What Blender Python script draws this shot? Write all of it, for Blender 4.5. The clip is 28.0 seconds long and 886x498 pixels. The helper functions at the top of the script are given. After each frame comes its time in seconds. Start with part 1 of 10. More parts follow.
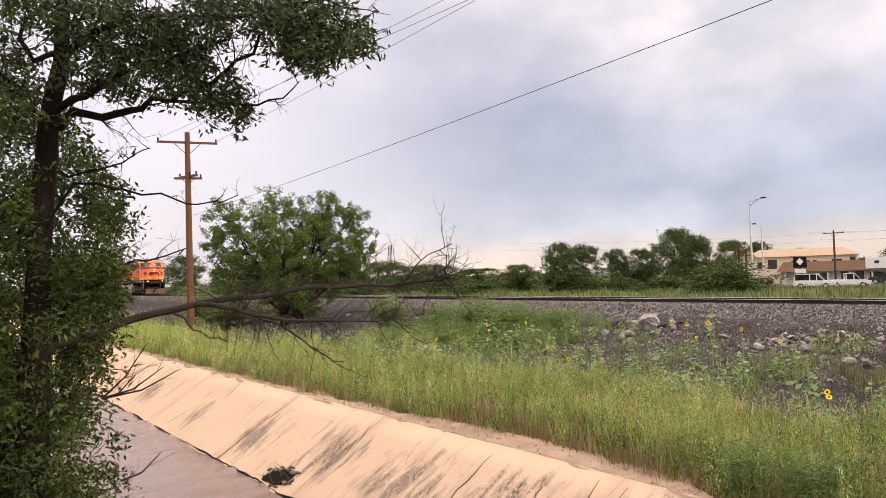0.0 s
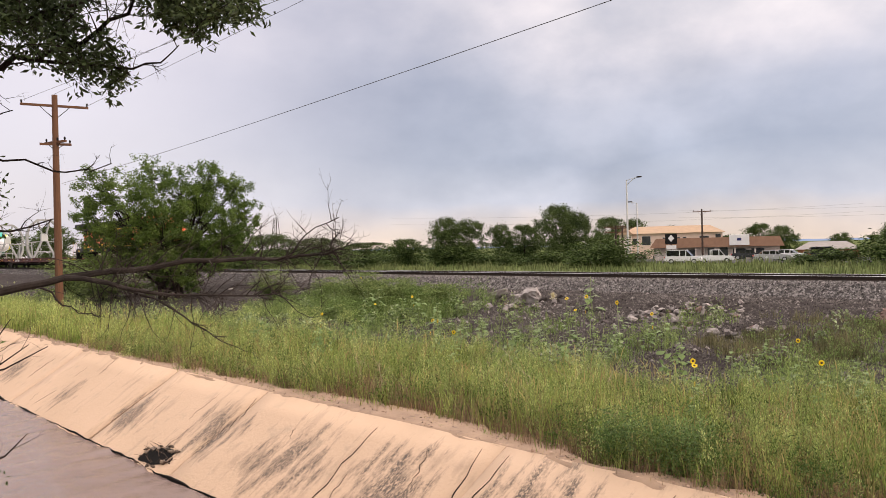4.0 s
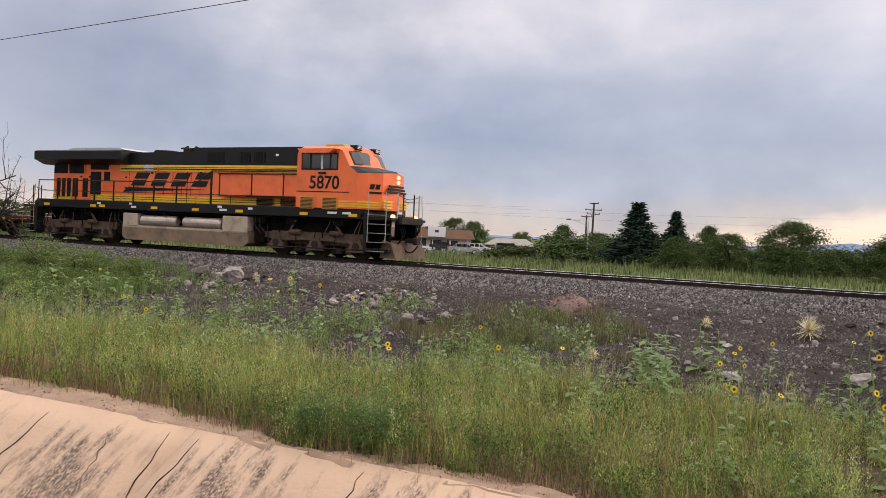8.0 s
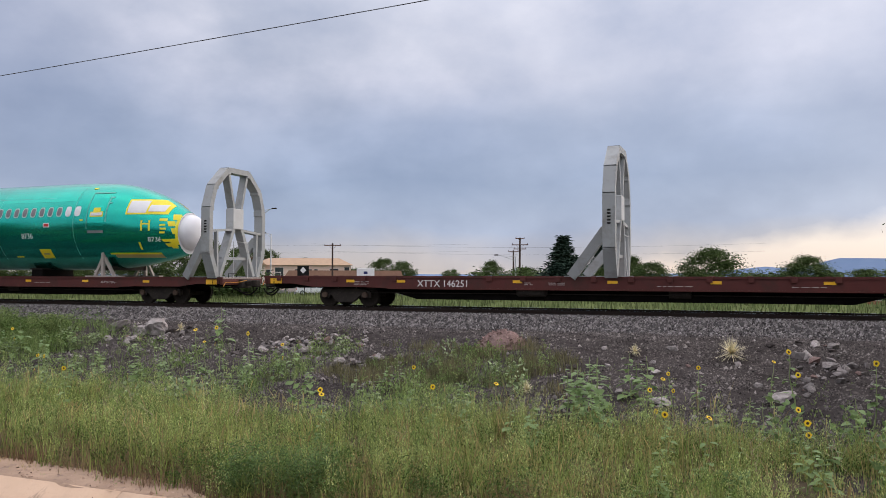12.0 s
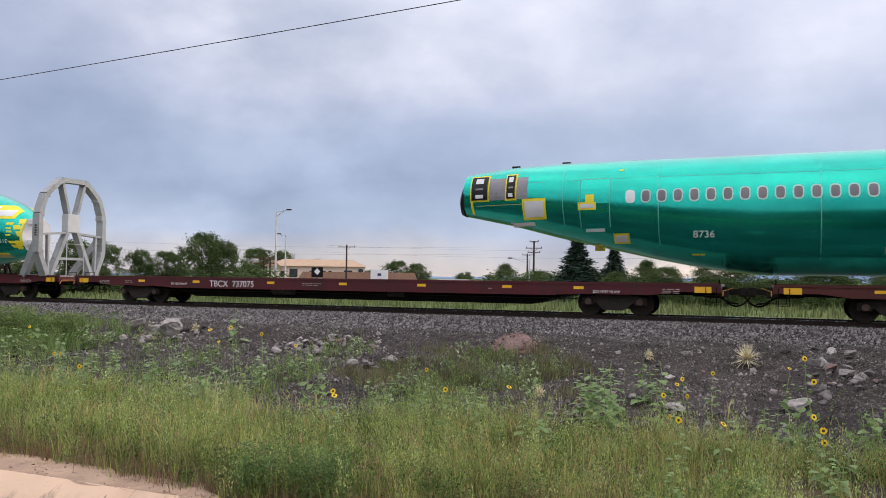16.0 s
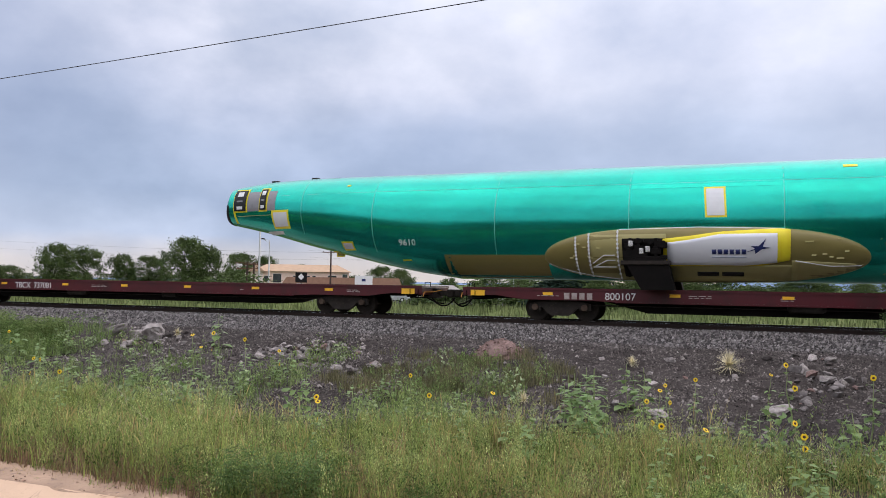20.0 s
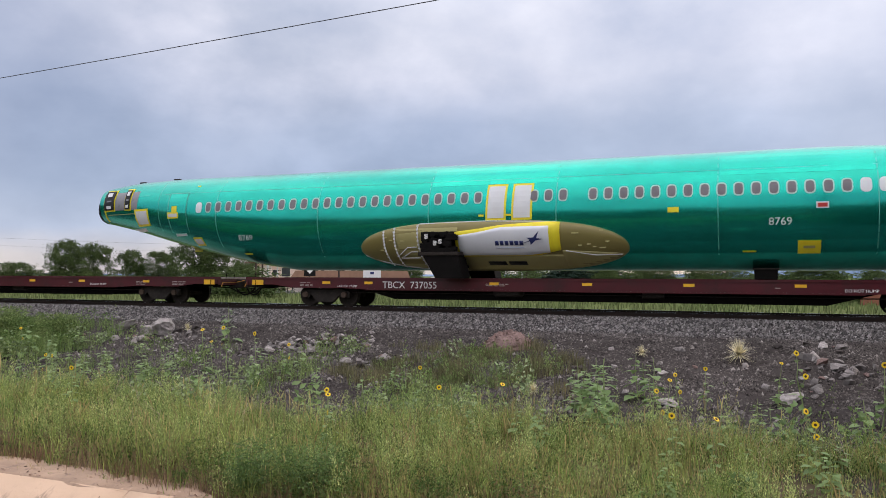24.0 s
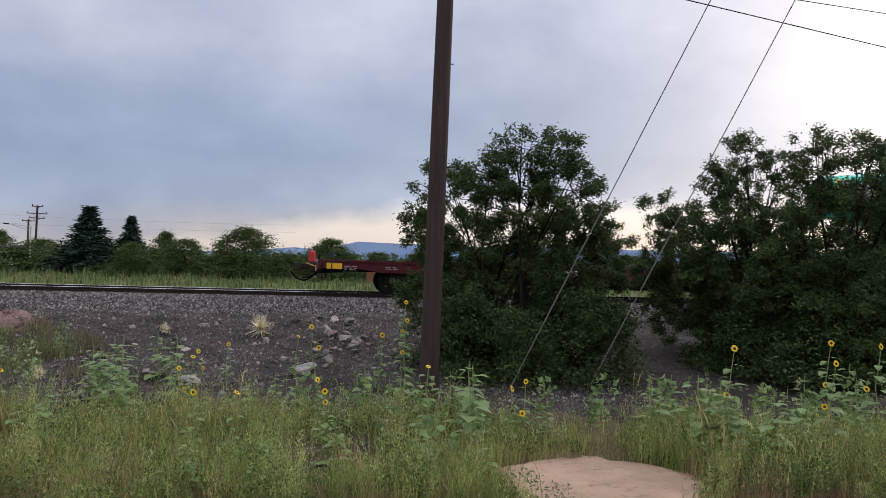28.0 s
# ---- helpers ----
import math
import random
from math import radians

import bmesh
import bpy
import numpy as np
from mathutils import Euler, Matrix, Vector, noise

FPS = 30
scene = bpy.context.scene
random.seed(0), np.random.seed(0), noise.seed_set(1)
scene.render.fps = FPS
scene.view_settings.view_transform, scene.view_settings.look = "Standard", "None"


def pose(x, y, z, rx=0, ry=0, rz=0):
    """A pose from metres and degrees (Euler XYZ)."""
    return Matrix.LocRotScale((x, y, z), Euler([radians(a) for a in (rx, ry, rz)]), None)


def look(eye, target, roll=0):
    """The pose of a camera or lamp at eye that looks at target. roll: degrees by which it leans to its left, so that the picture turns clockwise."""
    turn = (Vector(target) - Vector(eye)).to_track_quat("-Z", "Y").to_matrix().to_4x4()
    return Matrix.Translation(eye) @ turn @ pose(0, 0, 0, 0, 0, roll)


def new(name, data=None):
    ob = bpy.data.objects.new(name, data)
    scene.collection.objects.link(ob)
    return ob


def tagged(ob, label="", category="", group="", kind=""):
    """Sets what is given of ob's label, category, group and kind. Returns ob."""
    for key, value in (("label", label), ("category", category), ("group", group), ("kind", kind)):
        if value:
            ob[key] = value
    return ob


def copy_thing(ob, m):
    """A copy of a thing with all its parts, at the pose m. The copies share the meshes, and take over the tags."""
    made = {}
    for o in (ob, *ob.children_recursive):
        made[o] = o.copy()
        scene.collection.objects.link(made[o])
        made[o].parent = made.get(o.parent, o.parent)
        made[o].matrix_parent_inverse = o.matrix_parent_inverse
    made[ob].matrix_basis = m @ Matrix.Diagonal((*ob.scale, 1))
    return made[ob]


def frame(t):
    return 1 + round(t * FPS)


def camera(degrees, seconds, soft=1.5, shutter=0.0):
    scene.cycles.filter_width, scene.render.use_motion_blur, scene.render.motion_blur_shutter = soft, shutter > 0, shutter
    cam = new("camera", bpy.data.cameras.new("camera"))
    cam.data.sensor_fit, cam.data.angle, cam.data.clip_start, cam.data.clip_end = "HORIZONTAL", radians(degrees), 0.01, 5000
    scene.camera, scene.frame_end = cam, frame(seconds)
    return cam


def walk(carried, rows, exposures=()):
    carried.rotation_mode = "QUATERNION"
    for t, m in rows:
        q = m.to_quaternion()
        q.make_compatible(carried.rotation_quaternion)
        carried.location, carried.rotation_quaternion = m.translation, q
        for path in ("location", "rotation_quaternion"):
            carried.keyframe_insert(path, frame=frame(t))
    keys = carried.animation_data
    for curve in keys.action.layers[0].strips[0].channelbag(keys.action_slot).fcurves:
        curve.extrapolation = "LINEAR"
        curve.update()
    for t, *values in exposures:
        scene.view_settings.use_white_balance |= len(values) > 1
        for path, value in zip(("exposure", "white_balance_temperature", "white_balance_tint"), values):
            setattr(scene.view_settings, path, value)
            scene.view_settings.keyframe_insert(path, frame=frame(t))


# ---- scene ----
# World: x along the track (the train runs towards +x), y across it, z = 0 on the rail tops.
EYE = 1.25          # height of the eye over the rail tops
TRACK = 28.0        # y of the track's centre line

cam = camera(59.03, 28.0, soft=0.65, shutter=0.05)
PATH = [  # seconds, yaw, pitch, roll
    (0.0, 55.55, 2.02, 1.74),
    (0.5, 55.51, 1.94, 1.77),
    (1.0, 55.59, 1.75, 1.78),
    (1.5, 55.53, 1.54, 1.64),
    (2.0, 54.99, 1.32, 1.70),
    (2.5, 53.89, 1.07, 1.93),
    (4.5, 44.53, -0.42, 0.82),
    (5.0, 41.82, -0.64, 0.19),
    (5.5, 39.28, -0.83, -0.39),
    (6.0, 36.82, -1.03, -0.97),
    (6.5, 34.34, -1.26, -1.58),
    (7.0, 31.74, -1.43, -2.06),
    (7.5, 28.99, -1.43, -2.41),
    (8.0, 26.08, -1.18, -2.69),
    (8.5, 23.24, -0.75, -2.60),
    (9.0, 20.82, -0.24, -2.43),
    (9.5, 19.13, 0.33, -2.14),
    (10.0, 18.47, 0.89, -1.83),
    (10.5, 18.69, 1.35, -1.25),
    (11.0, 19.49, 1.65, -0.73),
    (11.5, 20.38, 1.77, -0.34),
    (12.0, 20.89, 1.85, -0.09),
    (12.5, 21.04, 1.90, -0.11),
    (14.5, 21.46, 2.03, -0.68),
    (15.0, 21.60, 2.01, -0.76),
    (15.5, 21.74, 2.01, -0.74),
    (16.0, 21.89, 2.03, -0.64),
    (16.5, 22.01, 2.04, -0.59),
    (17.0, 22.04, 2.10, -0.46),
    (17.5, 21.85, 2.18, -0.36),
    (18.0, 21.49, 2.31, -0.37),
    (18.5, 20.98, 2.43, -0.42),
    (19.0, 20.59, 2.50, -0.60),
    (19.5, 20.55, 2.47, -0.83),
    (20.0, 20.75, 2.47, -0.87),
    (20.5, 21.05, 2.50, -0.77),
    (22.5, 21.25, 2.65, -0.49),
    (23.0, 21.33, 2.47, -0.43),
    (23.5, 21.37, 2.20, -0.35),
    (24.0, 21.36, 1.88, -0.18),
    (24.5, 21.25, 1.62, -0.02),
    (25.0, 21.00, 1.40, 0.00),
    (25.5, 20.16, 1.31, -0.02),
    (26.0, 17.92, 1.30, -0.25),
    (26.5, 13.54, 1.36, -0.63),
    (27.0, 6.65, 1.35, -0.89),
    (27.5, -2.28, 1.22, -1.47),
    (28.0, -12.23, 0.77, -1.82),
]
STOPS = [(0.0, 0.34, 7700, 19), (2.5, 0.30, 7700, 19), (5.0, 0.08, 7400, 18), (8.0, -0.04, 7100, 17), (10.2, 0.07, 6700, 16), (11.0, 0.07, 6550, 15), (12.0, -0.18, 6450, 15), (15.0, 0.06, 6450, 15), (16.0, 0.0, 6450, 15), (17.0, -0.14, 6400, 15),
         (19.0, -0.11, 6350, 15), (20.0, 0.08, 6400, 15), (23.0, -0.2, 6350, 15), (24.0, -0.02, 6500, 15), (25.5, 0.0, 6450, 15), (27.0, -0.16, 6350, 15), (28.0, -0.38, 6250, 15)]
walk(cam, [(t, pose(0, 0, EYE, 90 + p, r, y)) for t, y, p, r in PATH], STOPS)


# ---- sky and sun ----
SUN_YAW, SUN_ELEV = -58.0, 24.0     # degrees from +y, counter-clockwise positive; a veiled sun behind cloud


def make_world():
    w = bpy.data.worlds.new("sky")
    scene.world = w
    w.use_nodes = True
    n, l = w.node_tree.nodes, w.node_tree.links
    n.clear()
    out = n.new("ShaderNodeOutputWorld")
    sky = n.new("ShaderNodeTexSky")
    sky.sky_type, sky.sun_disc = "NISHITA", False
    sky.sun_elevation, sky.sun_rotation = radians(SUN_ELEV), radians(-SUN_YAW)
    sky.dust_density = 3.0
    clear = n.new("ShaderNodeBackground")
    clear.inputs["Strength"].default_value = 0.05
    l.new(sky.outputs[0], clear.inputs["Color"])
    co = n.new("ShaderNodeTexCoord")
    sep = n.new("ShaderNodeSeparateXYZ")
    l.new(co.outputs["Generated"], sep.inputs[0])

    def math_node(op, a, b, clamp=False):
        m = n.new("ShaderNodeMath")
        m.operation, m.use_clamp = op, clamp
        for k, v in enumerate((a, b)):
            if isinstance(v, (int, float)):
                m.inputs[k].default_value = v
            elif v is not None:
                l.new(v, m.inputs[k])
        return m.outputs[0]

    def noise_node(scale, detail, rough, stretch, shift):
        mp = n.new("ShaderNodeMapping")
        mp.inputs["Scale"].default_value = stretch
        mp.inputs["Location"].default_value = shift
        l.new(co.outputs["Generated"], mp.inputs[0])
        t = n.new("ShaderNodeTexNoise")
        t.inputs["Scale"].default_value, t.inputs["Detail"].default_value, t.inputs["Roughness"].default_value = scale, detail, rough
        l.new(mp.outputs[0], t.inputs["Vector"])
        return t.outputs[0]

    def ramp(fac, stops):
        r = n.new("ShaderNodeValToRGB")
        while len(r.color_ramp.elements) < len(stops):
            r.color_ramp.elements.new(0.5)
        for e, (p, c) in zip(r.color_ramp.elements, stops):
            e.position, e.color = p, (*c, 1)
        l.new(fac, r.inputs[0])
        return r.outputs[0]

    def mix(fac, a, b):
        m = n.new("ShaderNodeMix")
        m.data_type = "RGBA"
        if isinstance(fac, float):
            m.inputs[0].default_value = fac
        else:
            l.new(fac, m.inputs[0])
        for k, v in ((6, a), (7, b)):
            if isinstance(v, tuple):
                m.inputs[k].default_value = (*v, 1)
            else:
                l.new(v, m.inputs[k])
        return m.outputs[2]

    z = sep.outputs["Z"]
    big = noise_node(1.5, 5.0, 0.5, (1.0, 1.0, 1.5), (0.3, 0.1, 0.0))
    fine = noise_node(3.0, 7.0, 0.52, (1.0, 1.0, 1.7), (1.7, 0.4, 0.2))
    # height in the sky, bent by the cloud noise, gives the layers of the deck
    bent = math_node("ADD", z, math_node("MULTIPLY", math_node("SUBTRACT", big, 0.5), 0.22))
    layers = ramp(bent, [(0.0, (0.77, 0.69, 0.61)), (0.03, (0.72, 0.68, 0.66)), (0.068, (0.44, 0.53, 0.70)), (0.125, (0.285, 0.36, 0.52)),
                         (0.20, (0.35, 0.405, 0.53)), (0.27, (0.60, 0.615, 0.69)), (0.36, (0.80, 0.795, 0.83)), (0.55, (1.25, 1.24, 1.26)), (0.9, (1.95, 1.92, 1.92))])
    # the deck is thin and pale behind the standpoint, heavy over the track
    back = math_node("MULTIPLY", sep.outputs["Y"], -1.6)
    back = math_node("ADD", back, -0.1, True)
    pale = ramp(z, [(0.0, (0.72, 0.69, 0.67)), (0.12, (0.70, 0.71, 0.76)), (0.35, (0.88, 0.88, 0.91)), (0.9, (1.95, 1.92, 1.92))])
    layers = mix(back, layers, pale)
    puffs = ramp(fine, [(0.3, (0.62, 0.68, 0.78)), (0.45, (0.89, 0.91, 0.95)), (0.56, (1.03, 1.03, 1.03)), (0.7, (1.30, 1.26, 1.22))])
    mul = n.new("ShaderNodeMix")
    mul.data_type, mul.blend_type = "RGBA", "MULTIPLY"
    mul.inputs[0].default_value = 0.85
    l.new(layers, mul.inputs[6])
    l.new(puffs, mul.inputs[7])
    # the thin, bright part of the deck round the veiled sun
    dot = n.new("ShaderNodeVectorMath")
    dot.operation = "DOT_PRODUCT"
    l.new(co.outputs["Generated"], dot.inputs[0])
    a, e = radians(SUN_YAW), radians(SUN_ELEV - 8)
    dot.inputs[1].default_value = (-math.sin(a) * math.cos(e), math.cos(a) * math.cos(e), math.sin(e))
    glow = math_node("POWER", math_node("MAXIMUM", dot.outputs["Value"], 0.0), 16.0)
    glow = math_node("MULTIPLY", glow, math_node("ADD", math_node("MULTIPLY", fine, 5.0), -2.1), True)
    # small billows on the underside
    curl = noise_node(7.0, 6.0, 0.55, (1.0, 1.0, 1.4), (0.4, 2.2, 0.9))
    bill = n.new("ShaderNodeMix")
    bill.data_type, bill.blend_type = "RGBA", "MULTIPLY"
    bill.inputs[0].default_value = 1.0
    l.new(mul.outputs[2], bill.inputs[6])
    l.new(ramp(curl, [(0.32, (0.89, 0.91, 0.94)), (0.5, (1.0, 1.0, 1.0)), (0.68, (1.09, 1.085, 1.07))]), bill.inputs[7])
    # heavier, bluer banks in the deck
    banked = bill.outputs[2]
    for yaw, el, tight, much in ((44.0, 14.0, 14.0, 0.58), (4.0, 9.0, 26.0, 0.30), (-26.0, 19.0, 30.0, 0.80), (34.0, 15.0, 40.0, 0.42)):
        low = n.new("ShaderNodeVectorMath")
        low.operation = "DOT_PRODUCT"
        l.new(co.outputs["Generated"], low.inputs[0])
        a, e = radians(yaw), radians(el)
        low.inputs[1].default_value = (-math.sin(a) * math.cos(e), math.cos(a) * math.cos(e), math.sin(e))
        heavy = math_node("MULTIPLY", math_node("POWER", math_node("MAXIMUM", low.outputs["Value"], 0.0), tight), much)
        heavy = math_node("MULTIPLY", heavy, math_node("ADD", math_node("MULTIPLY", fine, -3.0), 2.5))
        dark = n.new("ShaderNodeMix")
        dark.data_type, dark.blend_type = "RGBA", "MULTIPLY"
        l.new(heavy, dark.inputs[0])
        l.new(banked, dark.inputs[6])
        dark.inputs[7].default_value = (0.52, 0.58, 0.66, 1)
        banked = dark.outputs[2]
    # thin pale veil over the far end of the line
    thin = n.new("ShaderNodeVectorMath")
    thin.operation = "DOT_PRODUCT"
    l.new(co.outputs["Generated"], thin.inputs[0])
    a, e = radians(76.0), radians(13.0)
    thin.inputs[1].default_value = (-math.sin(a) * math.cos(e), math.cos(a) * math.cos(e), math.sin(e))
    veil = math_node("MULTIPLY", math_node("POWER", math_node("MAXIMUM", thin.outputs["Value"], 0.0), 16.0), 0.8)
    banked = mix(veil, banked, (0.60, 0.60, 0.70))
    lit = mix(math_node("MULTIPLY", glow, 0.30), banked, (0.98, 0.92, 0.87))
    # clear, creamy strip under the deck's edge towards the mountains
    west = n.new("ShaderNodeVectorMath")
    west.operation = "DOT_PRODUCT"
    l.new(co.outputs["Generated"], west.inputs[0])
    a = radians(-20.0)
    west.inputs[1].default_value = (-math.sin(a), math.cos(a), 0.0)
    edge = math_node("MULTIPLY", math_node("POWER", math_node("MAXIMUM", west.outputs["Value"], 0.0), 10.0), 0.10)
    gap = math_node("ADD", math_node("SUBTRACT", edge, z), math_node("MULTIPLY", math_node("SUBTRACT", fine, 0.5), 0.10))
    gap = math_node("ADD", gap, math_node("MULTIPLY", math_node("SUBTRACT", curl, 0.5), 0.05))
    gap = math_node("DIVIDE", gap, 0.028, True)
    cream = ramp(z, [(0.0, (1.0, 0.86, 0.72)), (0.05, (1.0, 0.91, 0.80)), (0.10, (0.86, 0.91, 0.97))])
    lit = mix(math_node("MULTIPLY", gap, 0.85), lit, cream)
    deck = n.new("ShaderNodeBackground")
    deck.inputs["Strength"].default_value = 1.0
    l.new(lit, deck.inputs["Color"])
    both = n.new("ShaderNodeAddShader")
    l.new(clear.outputs[0], both.inputs[0])
    l.new(deck.outputs[0], both.inputs[1])
    l.new(both.outputs[0], out.inputs["Surface"])


make_world()
sun = new("sun", bpy.data.lights.new("sun", "SUN"))
sun.data.energy, sun.data.angle, sun.data.color = 1.0, radians(25), (1.0, 0.93, 0.84)
_a, _e = radians(SUN_YAW), radians(SUN_ELEV)
sun.matrix_world = look((-math.sin(_a) * math.cos(_e) * 60, math.cos(_a) * math.cos(_e) * 60, math.sin(_e) * 60), (0, 0, 0))


# ---- materials ----
MATS = {}


def mat(name, c1, c2=None, rough=0.7, metal=0.0, scale=4.0, bump=0.0, bump_scale=None, c3=None, spot=0.5, spec=0.5, island=0.0, rand=0.0, stretch=(1, 1, 1), grime=None, coat=0.0, trans=0.0):
    """A surface: two tones mixed by broad noise, a third in finer spots, relief, and grime streaks."""
    if name in MATS:
        return MATS[name]
    m = bpy.data.materials.new(name)
    MATS[name] = m
    m.use_nodes = True
    n, l = m.node_tree.nodes, m.node_tree.links
    b = n["Principled BSDF"]
    b.inputs["Roughness"].default_value, b.inputs["Metallic"].default_value = rough, metal
    b.inputs["Specular IOR Level"].default_value = spec
    b.inputs["Coat Weight"].default_value = coat
    c2 = c2 or tuple(v * 0.8 for v in c1)
    co = n.new("ShaderNodeTexCoord")
    mp = n.new("ShaderNodeMapping")
    mp.inputs["Scale"].default_value = stretch
    l.new(co.outputs["Object"], mp.inputs[0])

    def tex(s, d=6.0, r=0.6):
        t = n.new("ShaderNodeTexNoise")
        t.inputs["Scale"].default_value, t.inputs["Detail"].default_value, t.inputs["Roughness"].default_value = s, d, r
        l.new(mp.outputs[0], t.inputs["Vector"])
        return t.outputs[0]

    def band(f, lo, hi):
        r = n.new("ShaderNodeMapRange")
        r.inputs[1].default_value, r.inputs[2].default_value = lo, hi
        l.new(f, r.inputs[0])
        return r.outputs[0]

    def mix(f, a, c, kind="MIX"):
        x = n.new("ShaderNodeMix")
        x.data_type, x.blend_type = "RGBA", kind
        if isinstance(f, float):
            x.inputs[0].default_value = f
        else:
            l.new(f, x.inputs[0])
        for k, v in ((6, a), (7, c)):
            if isinstance(v, tuple):
                x.inputs[k].default_value = (*v, 1)
            else:
                l.new(v, x.inputs[k])
        return x.outputs[2]
    col = mix(band(tex(scale), 0.32, 0.68), c1, c2)
    if c3:
        col = mix(band(tex(scale * 5.3), spot, spot + 0.12), col, c3)
    if island or rand:
        g = n.new("ShaderNodeNewGeometry") if island else n.new("ShaderNodeObjectInfo")
        r = g.outputs["Random Per Island" if island else "Random"]
        k = island or rand
        v = n.new("ShaderNodeMapRange")
        v.inputs[3].default_value, v.inputs[4].default_value = 1 - k, 1 + k
        l.new(r, v.inputs[0])
        x = n.new("ShaderNodeVectorMath")
        x.operation = "SCALE"
        l.new(col, x.inputs[0])
        l.new(v.outputs[0], x.inputs["Scale"])
        col = x.outputs[0]
    if grime:
        col = mix(band(tex(scale * 1.7, 8.0, 0.7), 0.5, 0.75), col, grime)
    l.new(col, b.inputs["Base Color"])
    if rough > 0.05:
        rr = n.new("ShaderNodeMapRange")
        rr.inputs[3].default_value, rr.inputs[4].default_value = max(rough - 0.1, 0.02), min(rough + 0.1, 1)
        l.new(tex(scale * 2.1), rr.inputs[0])
        l.new(rr.outputs[0], b.inputs["Roughness"])
    if bump:
        bp = n.new("ShaderNodeBump")
        bp.inputs["Strength"].default_value, bp.inputs["Distance"].default_value = min(bump, 1.0), 0.02
        l.new(tex(bump_scale or scale * 8), bp.inputs["Height"])
        l.new(bp.outputs[0], b.inputs["Normal"])
    if trans:
        t = n.new("ShaderNodeBsdfTranslucent")
        l.new(col, t.inputs["Color"])
        s = n.new("ShaderNodeMixShader")
        s.inputs[0].default_value = trans
        l.new(b.outputs[0], s.inputs[1])
        l.new(t.outputs[0], s.inputs[2])
        l.new(s.outputs[0], n["Material Output"].inputs[0])
    return m


# train
ORANGE = mat("orange_paint", (0.95, 0.185, 0.052), (0.86, 0.16, 0.046), 0.36, scale=0.9, grime=(0.66, 0.13, 0.048), bump=0.05)
BLACK = mat("black_paint", (0.0065, 0.0065, 0.0075), (0.011, 0.0105, 0.0115), 0.45, scale=1.2, spec=0.25)
VENT = mat("weathered_yellow_vent", (0.55, 0.24, 0.03), (0.46, 0.20, 0.03), 0.55, scale=2.0)
RING = mat("bare_window_ring", (0.42, 0.60, 0.53), (0.36, 0.54, 0.47), 0.4, 0.3, scale=4.0)
YELLOW = mat("yellow_stripe", (0.88, 0.52, 0.025), (0.80, 0.46, 0.025), 0.45, scale=2.0)
SOOT = mat("sooty_steel", (0.018, 0.0145, 0.012), (0.036, 0.028, 0.023), 0.8, scale=3.0, bump=0.3, c3=(0.065, 0.052, 0.043), spot=0.6, spec=0.2)
BOGIE = mat("dusty_cast_steel", (0.14, 0.093, 0.066), (0.062, 0.042, 0.032), 0.8, scale=2.4, bump=0.3, c3=(0.25, 0.19, 0.145), spot=0.62, spec=0.25)
TANK = mat("dusty_silver_paint", (0.50, 0.40, 0.31), (0.38, 0.30, 0.23), 0.55, scale=1.4, grime=(0.17, 0.125, 0.095), bump=0.1)
CARBOGIE = mat("grimy_bogie_steel", (0.042, 0.034, 0.028), (0.026, 0.021, 0.018), 0.75, scale=3.0, bump=0.25, c3=(0.08, 0.06, 0.046), spot=0.6, spec=0.25)
FUEL = mat("grimy_fuel_tank", (0.27, 0.185, 0.12), (0.17, 0.115, 0.078), 0.6, scale=1.4, grime=(0.07, 0.048, 0.036), bump=0.1)
SILVER = mat("silver_tank_paint", (0.56, 0.48, 0.41), (0.46, 0.39, 0.33), 0.38, 0.5, scale=1.5, grime=(0.26, 0.21, 0.17))
GRILLE = mat("dark_grille", (0.004, 0.004, 0.004), (0.009, 0.0085, 0.0085), 0.7, scale=5.0, spec=0.2)
WHITE = mat("white_paint", (0.78, 0.77, 0.75), (0.70, 0.69, 0.67), 0.5, scale=3.0)
STEP = mat("worn_step_edge", (0.46, 0.44, 0.41), (0.32, 0.30, 0.28), 0.5, scale=6.0)
CARRED = mat("oxide_red_paint", (0.088, 0.0085, 0.014), (0.066, 0.008, 0.012), 0.42, scale=0.7, grime=(0.04, 0.012, 0.012), bump=0.08, spec=0.4)
CARRED2 = mat("faded_oxide_red", (0.105, 0.027, 0.022), (0.08, 0.021, 0.018), 0.6, scale=0.8, grime=(0.05, 0.024, 0.018), bump=0.1, spec=0.3)
UNDER = mat("underframe_black", (0.005, 0.0045, 0.004), (0.010, 0.008, 0.0075), 0.85, scale=2.0, spec=0.1)
DECKM = mat("worn_steel_deck", (0.33, 0.30, 0.27), (0.22, 0.17, 0.15), 0.7, scale=1.6, c3=(0.12, 0.07, 0.06), spot=0.6)
REFLECT = mat("reflector_yellow", (0.85, 0.47, 0.02), (0.80, 0.42, 0.02), 0.4, scale=4.0)
STENCIL = mat("faded_stencil", (0.42, 0.36, 0.34), (0.30, 0.24, 0.22), 0.7, scale=9.0)
LETTER = mat("lettering_white", (0.80, 0.79, 0.77), (0.7, 0.69, 0.67), 0.6, scale=5.0)
RAILM = mat("rail_steel_rust", (0.035, 0.023, 0.019), (0.026, 0.018, 0.015), 0.75, scale=3.0, bump=0.2, spec=0.2)
RAILTOP = mat("polished_rail_head", (0.62, 0.61, 0.60), (0.55, 0.54, 0.53), 0.25, 0.9, scale=4.0)
FRAMEM = mat("grey_frame_paint", (0.33, 0.345, 0.345), (0.27, 0.283, 0.283), 0.5, scale=0.8, grime=(0.19, 0.185, 0.17), bump=0.05)
